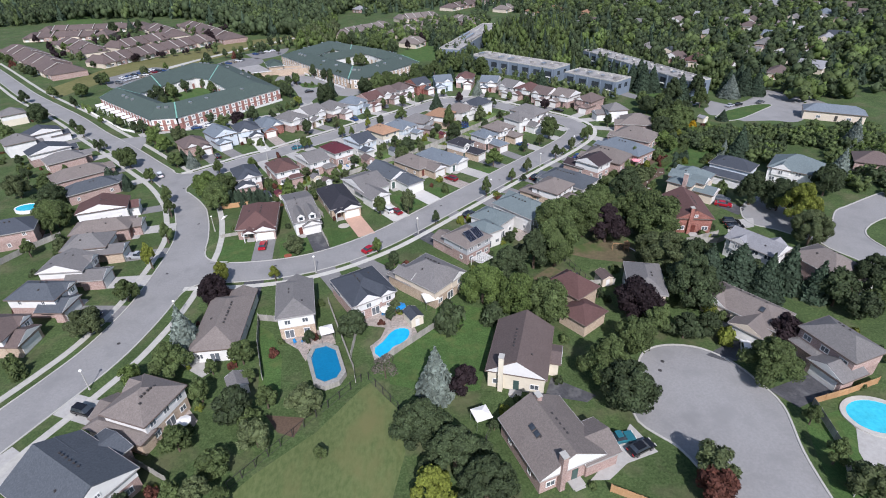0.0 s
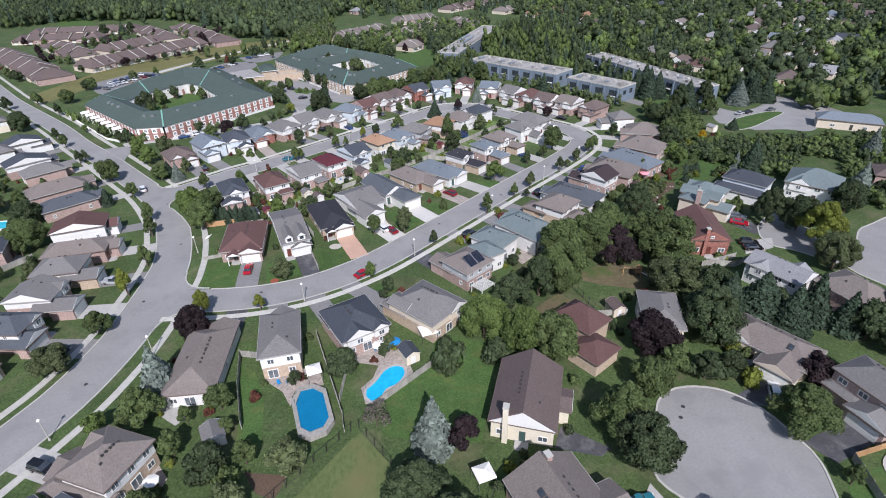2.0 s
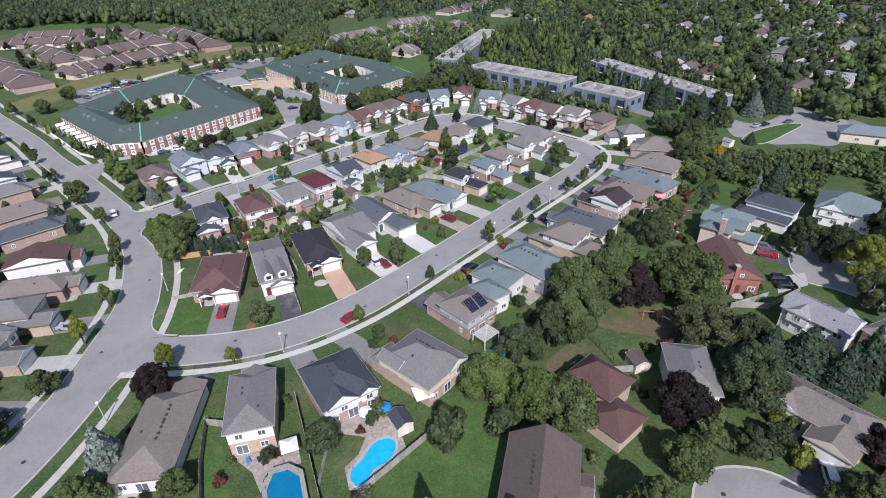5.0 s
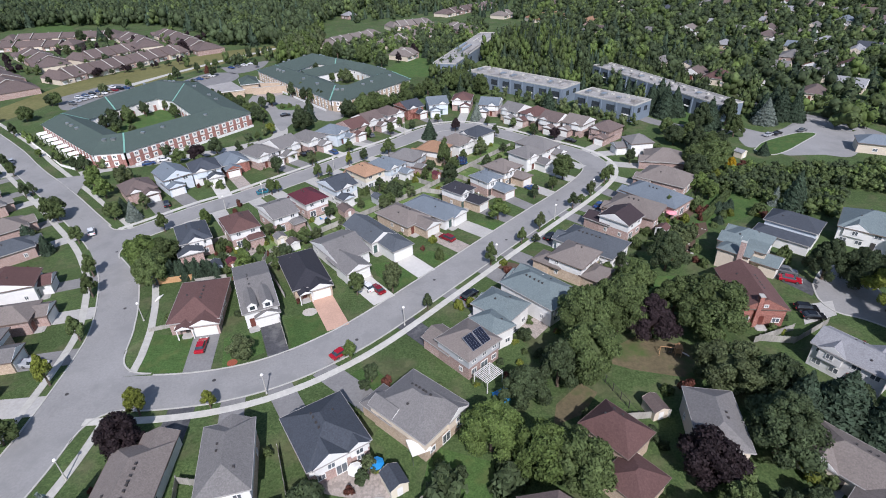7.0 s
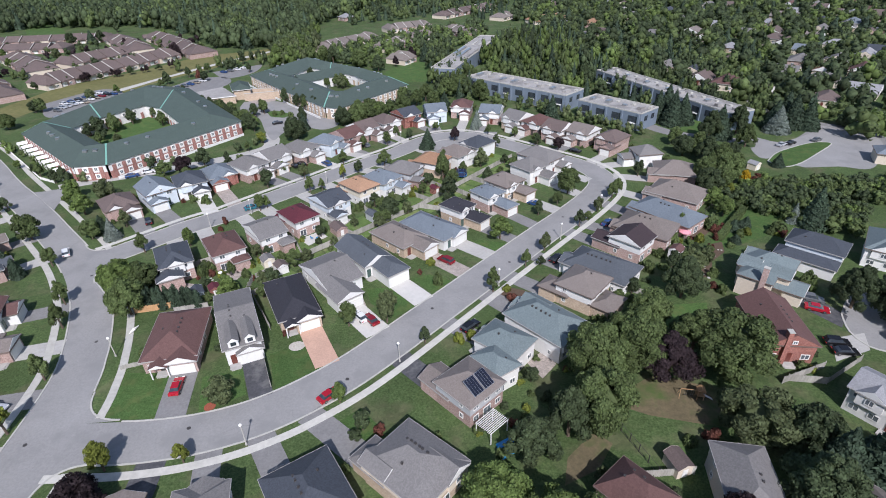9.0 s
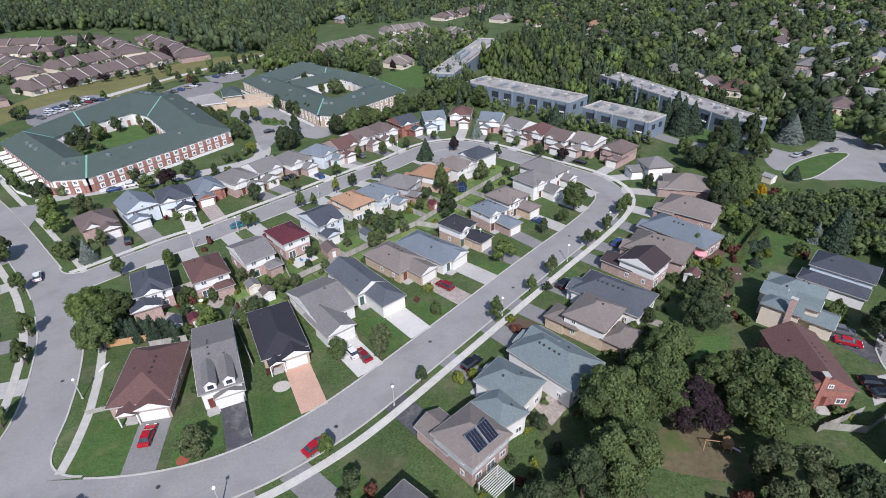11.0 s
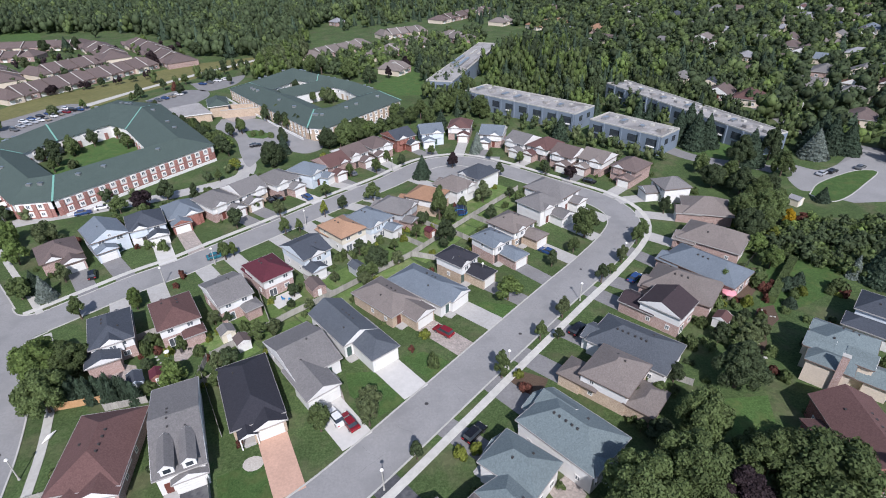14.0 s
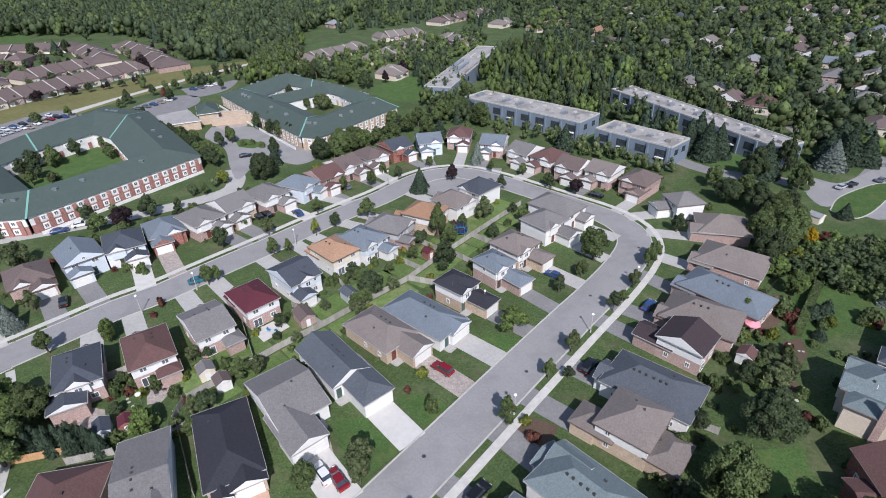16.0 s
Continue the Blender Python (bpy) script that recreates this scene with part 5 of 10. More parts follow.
house(49.79, 161.7, -136.56, 7.25, 8.26, 5.0, roof="gx", tone_="espresso", lower="pink", upper="white", garage=(1.13, 5.0, 4.5, 2.9), drive_m=M_MIDTAR, vents=1, drive=12.0)
house(56.62, 169.77, -129.02, 10.3, 13.59, 3.5, roof="hip", tone_="taupe", lower="pink", garage=(2.65, 5.0, 1.0, 2.9), drive_m=M_MIDTAR, vents=4, drive=12.75)
house(65.1, 177.1, -141.5, 9.4, 16.8, 3.5, roof="hip", tone_="bluegrey", lower="pink", garage=(2.65, 5.0, 1.0, 2.9), drive_m=M_MIDTAR, vents=4, drive=12.25)
house(73.0, 189.8, -131.0, 10.8, 14.1, 3.5, roof="hip", tone_="taupe", lower="pink", garage=(3.45, 5.0, 1.0, 2.9), vents=3, drive=11.75)
house(79.0, 206.97, -107.71, 10.6, 12.1, 3.2, tone_="taupe", lower="pink", garage=(2.8, 5, 2, 2.9), roof="hip", drive=9.75, far=True, vents=2)
house(73.84, 219.49, -82.44, 7.7, 8.1, 4.9, tone_="grey", lower="white", upper="white", garage=(-1.35, 5, 4, 2.9), roof="hip", drive=3.5, far=True, vents=2)
house(-54.3, 48.6, -120.0, 11.0, 13.6, 4.4, tone_="graphite", lower="pink", upper="white", garage=(2.6, 5.4, 2, 2.9), roof="gy", cross=((-2.6, 5.0, "f"), (2.4, 4.6, "b")), wing=(-5.6, -1.5, 4.4, 6.4, 3.6, "gx"), vents=7, drive=11.0)
house(14.38, 282.98, -10.93, 8.4, 10.1, 4.9, tone_="brown", lower="pink", upper="white", garage=(2.0, 4.4, 3.0, 2.9), drive_m=M_CONCRETE, roof="hip", cross=((-1.6, 3.4, "f"),), drive=9.75, far=True, vents=2)
house(2.21, 277.7, 9.76, 8.4, 10.1, 4.9, tone_="bluegrey", lower="blue", upper="blue", garage=(-2.0, 4.4, 3.0, 2.9), drive_m=M_MIDTAR, roof="gx", cross=((1.6, 3.4, "f"),), drive=4.5, far=True, vents=2)
house(-10.23, 272.75, 37.72, 8.4, 10.1, 4.9, tone_="slate", lower="red", upper="red", garage=(2.0, 4.4, 3.0, 2.9), drive_m=M_MIDTAR, roof="gx", cross=((-1.6, 3.4, "f"),), drive=5.0, far=True, vents=2)
house(-18.38, 264.22, 37.72, 8.4, 10.1, 4.9, tone_="umber", lower="pink", upper="white", garage=(-2.0, 4.4, 3.0, 2.9), drive_m=M_CONCRETE, roof="hip", cross=((1.6, 3.4, "f"),), drive=2.75, far=True, vents=2)
house(-26.89, 256.42, 45.77, 8.4, 10.1, 4.9, tone_="umber", lower="pink", upper="white", garage=(2.0, 4.4, 3.0, 2.9), drive_m=M_MIDTAR, roof="gx", cross=((-1.6, 3.4, "f"),), drive=2.75, far=True, vents=2)
house(-32.21, 247.97, 45.77, 8.4, 10.1, 4.9, tone_="brown", lower="pink", upper="pink", garage=(-2.0, 4.4, 3.0, 2.9), drive_m=M_MIDTAR, roof="gx", cross=((1.6, 3.4, "f"),), drive=1.25, far=True, vents=2)
house(-39.08, 241.25, 60.8, 8.4, 10.1, 4.9, tone_="bluegrey", lower="blue", upper="blue", garage=(2.0, 4.4, 3.0, 2.9), drive_m=M_CONCRETE, roof="hip", cross=((-1.6, 3.4, "f"),), drive=3.0, far=True, vents=2)
house(26.46, 273.26, -18.19, 8.4, 10.1, 4.9, tone_="bluegrey", lower="pink", upper="white", garage=(-2.0, 4.4, 3.0, 2.9), drive_m=M_MIDTAR, roof="gx", cross=((1.6, 3.4, "f"),), drive=3.5, far=True, vents=2)
house(36.22, 263.28, -46.58, 8.4, 10.1, 4.9, tone_="grey", lower="tan", upper="white", garage=(2.0, 4.4, 3.0, 2.9), drive_m=M_MIDTAR, roof="gx", cross=((-1.6, 3.4, "f"),), drive=0, far=True, vents=2)
house(43.48, 256.97, -46.58, 8.4, 10.1, 4.9, tone_="brown", lower="pink", upper="white", garage=(-2.0, 4.4, 3.0, 2.9), drive_m=M_CONCRETE, roof="hip", cross=((1.6, 3.4, "f"),), drive=1.0, far=True, vents=2)
house(49.9, 248.52, -44.74, 8.4, 10.1, 4.9, tone_="umber", lower="pink", upper="white", garage=(2.0, 4.4, 3.0, 2.9), drive_m=M_MIDTAR, roof="gx", cross=((-1.6, 3.4, "f"),), drive=0, far=True, vents=2)
house(58.58, 243.28, -44.74, 8.4, 10.1, 4.9, tone_="taupe", lower="pink", upper="white", garage=(-2.0, 4.4, 3.0, 2.9), drive_m=M_MIDTAR, roof="gx", cross=((1.6, 3.4, "f"),), drive=2.25, far=True, vents=2)
house(67.11, 235.12, -47.29, 8.4, 10.1, 4.9, tone_="umber", lower="pink", upper="pink", garage=(2.0, 4.4, 3.0, 2.9), drive_m=M_CONCRETE, roof="hip", cross=((-1.6, 3.4, "f"),), drive=3.25, far=True, vents=2)
house(17.12, 233.6, 133.42, 8.5, 9.7, 4.9, tone_="slate", lower="white", upper="white", garage=(1.95, 4.6, 3.0, 2.9), roof="hip", cross=((1.8, 3.2, "b"),), drive=10.5, far=True, vents=2)
house(8.97, 225.07, -134.23, 8.5, 9.7, 4.9, tone_="taupe", lower="white", upper="white", garage=(-1.95, 4.6, 3.0, 2.9), roof="hip", cross=((-1.8, 3.2, "b"),), drive=20.75, far=True, vents=2)
house(0.62, 218.42, -119.2, 8.5, 9.7, 4.9, tone_="ochre", lower="tan", upper="white", garage=(1.95, 4.6, 3.0, 2.9), roof="hip", cross=((1.8, 3.2, "b"),), drive=18.75, far=True, vents=2)
house(-8.73, 211.43, -119.4, 8.5, 9.7, 4.9, tone_="grey", lower="pink", upper="greysiding", garage=(-1.95, 4.6, 3.0, 2.9), roof="hip", cross=((-1.8, 3.2, "b"),), wing=(2.4, 6.2, 3.6, 3.2, 2.9, "gy"), drive=14.0, far=True, vents=2)
house(-15.56, 204.56, -129.61, 8.5, 9.7, 4.9, tone_="bluegrey", lower="white", upper="blue", garage=(1.95, 4.6, 3.0, 2.9), roof="hip", cross=((1.8, 3.2, "b"),), wing=(-2.4, 6.4, 3.6, 3.6, 2.9, "gy"), drive=12.5)
house(-22.1, 199.6, -136.0, 7.6, 10.0, 4.9, tone_="peach", lower="white", upper="cream", garage=(1.4, 4.6, 2.0, 2.9), roof="hip", cross=(), drive=11.0)
house(-29.8, 189.6, -136.0, 7.4, 10.0, 4.9, tone_="slate", lower="white", upper="blue", garage=(-1.4, 4.6, 2.0, 2.9), roof="gx", cross=((0, 3.6, "b"),), wing=(2.0, 6.6, 3.8, 3.6, 2.9, "gy"), drive=11.25)
house(-37.0, 180.7, -138.4, 7.1, 9.6, 4.9, tone_="maroon", lower="pink", upper="white", garage=(1.2, 4.6, 2.0, 2.9), roof="hip", cross=(), drive=13.5)
house(-44.1, 172.6, -140.5, 7.1, 10.6, 4.9, tone_="grey", lower="pink", upper="white", garage=(-1.2, 4.6, 2.0, 2.9), roof="gx", cross=(), wing=(-2.4, 6.4, 3.2, 3.2, 2.8, "hip"), drive=14.0)
house(-52.5, 165.2, -147.3, 7.5, 10.5, 4.9, tone_="brown", lower="pink", upper="white", garage=(1.4, 4.6, 2.0, 2.9), roof="hip", cross=(), wing=(-2.0, 6.2, 3.6, 2.8, 2.8, "hip"), drive=18.0)
house(-63.2, 160.3, -150.8, 7.1, 10.6, 4.9, tone_="slate", lower="pink", upper="white", garage=(-1.2, 4.6, 2.0, 2.9), roof="hip", cross=((0, 3.6, "b"),), wing=(2.0, 6.6, 5.4, 4.2, 3.4, "gy"), drive=14.25)
house(-94.39, 194.86, 39.19, 8.7, 10.3, 3.6, tone_="umber", lower="pink", upper="white", garage=(1.95, 4.8, 3.0, 2.9), drive_m=M_MIDTAR, roof="hip", cross=((-1.7, 3.4, "f"),), drive=7.75, far=True, vents=2)
house(-85.91, 201.99, 42.71, 8.7, 10.3, 4.9, tone_="bluegrey", lower="blue", upper="blue", garage=(-1.95, 4.8, 3.0, 2.9), drive_m=M_MIDTAR, roof="gy", cross=(), drive=7.25, far=True, vents=2)
house(-77.52, 207.59, 30.62, 8.7, 10.3, 4.9, tone_="slate", lower="white", upper="blue", garage=(1.95, 4.8, 3.0, 2.9), drive_m=M_WHITEDRIVE, roof="hip", cross=((-1.7, 3.4, "f"),), drive=7.25, far=True, vents=2)
house(-71.2, 216.4, 34.0, 8.7, 10.6, 3.7, tone_="bluegrey", lower="red", upper="red", garage=(-1.95, 4.8, 3.0, 2.9), drive_m=M_PAVER, roof="hip", cross=((1.7, 3.4, "f"),), drive=9.25, far=True, vents=2)
house(-62.24, 220.12, 50.46, 8.7, 10.3, 4.9, tone_="grey", lower="pink", upper="white", garage=(1.95, 4.8, 3.0, 2.9), drive_m=M_MIDTAR, roof="hip", cross=((-1.7, 3.4, "f"),), drive=9.5, far=True, vents=2)
house(-56.08, 227.96, 50.46, 8.7, 10.3, 4.9, tone_="grey", lower="tan", upper="white", garage=(-1.95, 4.8, 3.0, 2.9), drive_m=M_MIDTAR, roof="gx", cross=((1.7, 3.4, "f"),), drive=9.5, far=True, vents=2)
house(-47.47, 234.73, 50.39, 8.7, 10.3, 4.9, tone_="grey", lower="pink", upper="white", garage=(1.95, 4.8, 3.0, 2.9), drive_m=M_WHITEDRIVE, roof="hip", cross=((-1.7, 3.4, "f"),), drive=7.0, far=True, vents=2)
house(-192.54, 238.32, 133.58, 8.1, 9.1, 4.9, tone_="grey", lower="cream", upper="white", garage=(1.55, 5, 2.5, 2.9), drive_m=M_MIDTAR, roof="hip", drive=14.5, far=True, vents=2)
house(-160.6, 209.6, 135.0, 7.1, 12.1, 4.9, tone_="slate", lower="white", upper="white", garage=(-1.05, 5, 2.5, 2.9), drive_m=M_CONCRETE, roof="gx", drive=10.5, far=True, vents=2)
house(-145.52, 189.23, 135.0, 7.1, 13.1, 4.6, tone_="slate", lower="pink", upper="white", garage=(1.05, 5, 2.5, 2.9), drive_m=M_MIDTAR, roof="gx", drive=12.75, far=True, vents=2)
house(-135.9, 182.4, 136.0, 8.0, 11.6, 3.6, tone_="grey", lower="pink", upper="white", garage=(1.05, 5, 2.5, 2.9), drive_m=M_CONCRETE, roof="hip", drive=12.25, far=True, vents=2)
house(-121.9, 167.6, 133.0, 8.6, 16.0, 3.4, tone_="taupe", lower="pink", upper="white", garage=(1.55, 5, 2.5, 2.9), drive_m=M_MIDTAR, roof="hip", drive=10.25, far=True, vents=2)
house(-111.8, 156.4, 133.0, 7.4, 14.2, 3.4, tone_="graphite", lower="pink", upper="white", garage=(1.05, 5, 2.5, 2.9), drive_m=M_CONCRETE, roof="hip", drive=10.75)
house(-98.3, 139.6, 110.0, 7.4, 12.6, 4.4, tone_="brown", lower="white", upper="white", garage=(1.05, 5, 2.5, 2.9), drive_m=M_MIDTAR, roof="gx", drive=7.0)
house(-92.6, 128.2, 103.0, 7.1, 14.1, 3.6, tone_="taupe", lower="pink", upper="white", garage=(1.05, 5, 2.5, 2.9), drive_m=M_CONCRETE, roof="hip", drive=6.75)
house(-90.6, 118.2, 100.0, 7.8, 10.0, 4.4, tone_="grey", lower="tan", upper="white", garage=(-2.6, 5.2, 4.0, 2.9), drive_m=M_MIDTAR, roof="hip", drive=5.25)
house(-89.4, 107.2, 94.0, 7.1, 9.6, 4.6, tone_="grey", lower="pink", upper="white", garage=(-2.6, 5.2, 4.8, 2.8), cross=((1.8, 2.8, "f"),), drive_m=M_CONCRETE, roof="gx", drive=1.5)
house(-88.2, 95.6, 87.0, 6.6, 10.4, 5.0, tone_="graphite", lower="pink", upper="white", garage=(-1.8, 6.2, 1.9, 2.8), cross=((1.7, 2.6, "f"),), drive_m=M_MIDTAR, roof="hip", drive=3.25)
house(-91.2, 83.6, 88.0, 7.8, 11.0, 4.6, tone_="umber", lower="tan", upper="white", garage=(-0.6, 6.4, 2.4, 2.9), cross=((2.2, 3.0, "f"),), drive_m=M_CONCRETE, roof="hip", drive=0.5)
house(-163.4, 199.4, 135.0, 9.0, 9.6, 4.9, tone_="grey", lower="white", upper="white", garage=(-1.55, 5, 2.5, 2.9), drive_m=M_MIDTAR, roof="hip", drive=21.5, far=True, vents=2)
house(-116.6, 126.2, 113.0, 8.4, 12.6, 4.9, tone_="slate", lower="pink", upper="pink", roof="hip")
house(93.0, 156.2, -45, 11.6, 7.6, 4.7, tone_="slate", lower="white", upper="blue", roof="hip", wing=(-0.6, -6.0, 12.4, 4.6, 3.0, "hip"), vents=3)
house(111.02, 153.07, -40, 13.1, 12.1, 4.9, tone_="teal", lower="white", upper="white", roof="hip", cross=((-3, 5, "f"),))
house(86.2, 99.2, 20, 9.1, 11.1, 4.6, tone_="taupe", lower="pink", upper="pink", garage=(2.05, 5, 3, 2.9), roof="hip", drive=0)
house(140.45, 159.98, -30, 10.1, 9.1, 3.4, tone_="umber", lower="pink", roof="hip", far=True, vents=2)
house(161.29, 211.71, -28, 21.1, 8.1, 3.6, tone_="bluegrey", lower="stucco", roof="hip", far=True, vents=2)


# ---- long buildings ----
def ring_house(outer, inner, eave, rise, lower, upper, label, porches=()):
    """A two-storey building round a court: walls, a roof with one ridge all round, and rows of windows and bays."""
    o, n = [Vector(p) for p in outer], [Vector(p) for p in inner]
    ob = thing("courtyard_building", Matrix(), label, "building")
    mid = [(a + b) / 2 for a, b in zip(o, n)]
    k_ = len(o)
    roof_out, roof_in = Solid(), Solid()
    for k in range(k_):
        j = (k + 1) % k_
        roof_out.face((*o[k], eave), (*o[j], eave), (*mid[j], eave + rise), (*mid[k], eave + rise))
        roof_in.face((*n[j], eave), (*n[k], eave), (*mid[k], eave + rise), (*mid[j], eave + rise))
        for loop, sgn in ((o, 1), (n, -1)):
            a, b = loop[k], loop[j]
            d = (b - a).normalized()
            out = Vector((d.y, -d.x)) * sgn
            a2, b2 = a - out * 0.7 + d * 0.7 * sgn, b - out * 0.7 - d * 0.7 * sgn
            L, turn = (b2 - a2).length, math.degrees(math.atan2((b2 - a2).y, (b2 - a2).x))
            m = pose(a2.x, a2.y, 0, 0, 0, turn)
            side = -1 if sgn > 0 else 1
            w = part("wall", Solid().box(0, L, -0.15, 0.15, -0.2, eave * 0.5), WALL[lower if sgn > 0 else upper], ob, "brick ground floor", at=m)
            part("wall", Solid().box(0, L, -0.17, 0.17, eave * 0.5, eave + 0.1), WALL[upper], ob, "pale upper floor", at=m)
            if sgn > 0 and k in porches:
                for q in range(9):
                    x = (q + 0.5) * L / 9
                    pr = part("porch_roof", roof_solid("gy", 2.2, 3.6, 2.5, 0.9, 0.2), M_TRIM, ob, "white gabled patio canopy", at=m @ pose(x, side * 1.9, 0))
                    for e in (-1, 1):
                        part("post", Solid().box(e * 1.05 - 0.07, e * 1.05 + 0.07, side * 1.6 - 0.07, side * 1.6 + 0.07, 0, 2.5), M_TRIM, pr)
            if out.y > 0.25:
                continue
            bays = max(2, int(L / (3.3 if sgn > 0 else 5.0)))
            for q in range(bays):
                x = (q + 0.5) * L / bays
                part("bay", shared(f"bay|{lower}|{eave}|{sgn}", lambda: Solid().box(-0.62, 0.62, -0.45, 0.45, -0.2, eave * (0.86 if sgn > 0 else 0.5)), WALL[lower]), None, ob, "brick pier", at=m @ pose(x, 0, 0))
                for z in (1.4, eave * 0.5 + 1.25):
                    if sgn > 0 or z > 3:
                        p = m @ Vector((x + L / bays / 2.0, side * 0.2, z))
                        if x + L / bays < L:
                            part("panel", shared(f"window_panel|{sgn}", lambda: Solid().box(-0.85, 0.85, -0.08, 0.06, -0.95, 0.85), M_CLOTH), None, ob, "cream window surround", at=pose(*p, 0, 0, turn + (0 if side < 0 else 180)))
                            add_window(ob, p.x + out.x * 0.1, p.y + out.y * 0.1, z, turn + (0 if side < 0 else 180), 1.15, 1.2)
            if sgn > 0 and L > 30 and k not in porches:
                part("patio_wall", Solid().box(1.0, L - 1.0, side * 2.3 - 0.12, side * 2.3 + 0.12, -0.2, 0.95), M_TRIM, ob, "low white patio wall", at=m)
    for s, nm in ((roof_out, "roof"), (roof_in, "roof")):
        part(nm, s, ROOF["copper_green"], ob, "weathered green shingles")
    for k in range(0, k_, 2):
        for e0, e1 in ((o[k], mid[k]), (n[k], mid[k])):
            d = (e1 - e0).normalized()
            u = Vector((-d.y, d.x)) * 0.28
            part("valley_flashing", Solid().face((*(e0 - u), eave + 0.06), (*(e0 + u), eave + 0.06), (*(e1 + u), eave + rise + 0.06), (*(e1 - u), eave + rise + 0.06)), M_VERDIGRIS, ob, "bright verdigris metal flashing")
    rng = random.Random(3)
    for k in range(k_):
        j = (k + 1) % k_
        for q in range(3):
            t = rng.uniform(0.15, 0.85)
            p = (mid[k] * (1 - t) + mid[j] * t) * 0.7 + (o[k] * (1 - t) + o[j] * t) * 0.3
            part("roof_unit", shared("roof_unit", lambda: Solid().box(-0.7, 0.7, -0.5, 0.5, -0.6, 0.5), M_STEEL), None, ob, at=pose(p.x, p.y, eave + rise * 0.72))
    return ob


ring_house([(-164.3, 258.6), (-122.0, 219.6), (-110.6, 221.0), (-78.0, 266.5), (-123.1, 326.2), (-147.8, 335.6), (-158.5, 295.2)], [(-146.7, 263.8), (-121.6, 240.9), (-120.0, 243.4), (-101.0, 262.3), (-121.7, 289.1), (-131.5, 295.1), (-142.3, 277.5)], 5.4, 3.8, "rose", "white", "long two-storey red brick residence with green roof round a court", (0,))
north_residence = ring_house([(-99.8, 351.7), (-72.5, 315.7), (-47.1, 283.6), (-39.7, 280.9), (-10.4, 319.6), (-29.3, 344.9), (-55.0, 368.4), (-76.9, 394.6)], [(-75.9, 346.6), (-65.6, 337.3), (-45.3, 311.0), (-41.8, 312.2), (-31.6, 329.4), (-39.8, 342.1), (-55.9, 356.9), (-68.4, 365.4)], 5.2, 3.4, "tan", "white", "long two-storey tan brick residence with green roof round a court")


def cross_wing(host, a, b, wide, eave, rise):
    """A gabled wing across the court of a residence."""
    a, b = Vector(a), Vector(b)
    m = pose(*((a + b) / 2), 0, 0, 0, math.degrees(math.atan2((b - a).y, (b - a).x)))
    L = (b - a).length
    part("wing", Solid().box(-L / 2, L / 2, -wide / 2, wide / 2, -0.2, eave - 0.1), WALL["white"], host, "pale wing across the court", at=m)
    part("wing_roof", roof_solid("gx", L, wide, eave, rise, 0.6), ROOF["copper_green"], host, "weathered green shingles", at=m)


def flat_wing(outline, height, label):
    """A low flat-roofed link building with a pale edge."""
    ob = thing("link_building", Matrix(), label, "building")
    part("wall", Solid().slab(grown(outline, -0.6), -0.2, height - 0.3), WALL["tan"], ob)
    part("roof", Solid().slab(outline, height - 0.3, height), M_GRAVELROOF, ob, "pale flat roof")
    part("edge", Solid().slab(grown(outline, 0.12), height - 0.42, height - 0.06), M_TRIM, ob, "white roof edge")
    return ob


def grown(poly, k):
    cx, cy = sum(p[0] for p in poly) / len(poly), sum(p[1] for p in poly) / len(poly)
    return [(cx + (x - cx) * (1 + k / math.hypot(x - cx, y - cy)), cy + (y - cy) * (1 + k / math.hypot(x - cx, y - cy))) for x, y in poly]


cross_wing(north_residence, (-69.5, 335.0), (-49.5, 352.5), 11.5, 5.2, 3.1)
flat_wing([(-118.5, 314.4), (-118.3, 323.6), (-108.3, 332.1), (-95.6, 314.0), (-113.1, 307.3)], 4.0, "flat-roofed grey link building beside the residence")
lobby = thing("entrance_pavilion", pose(-97.4, 327.8, 0, 0, 0, -68), "tan brick entrance pavilion with a green hipped roof", "building")
part("wall", Solid().box(-7.2, 7.2, -4.0, 4.0, -0.2, 4.9), WALL["tan"], lobby)
part("roof", roof_solid("hip", 14.6, 8.2, 5.0, 2.4, 0.6), ROOF["copper_green"], lobby, "weathered green shingles")
part("gutter", eaves(14.6, 8.2, 5.0, 0.6), M_TRIM, lobby)
for ax, ay, bx, by in ((-93.0, 318.0, -76.5, 321.6), (-92.0, 328.0, -78.0, 328.3)):
    v = Vector((bx - ax, by - ay))
    screen = thing("screen_wall", pose(ax, ay, 0, 0, 0, math.degrees(math.atan2(v.y, v.x))), "tan brick screen wall with stone coping by the entrance", "wall")
    part("wall", Solid().box(0, v.length, -0.25, 0.25, -0.2, 3.6), WALL["tan"], screen)
    part("coping", Solid().box(-0.1, v.length + 0.1, -0.35, 0.35, 3.6, 3.75), M_KERB, screen)


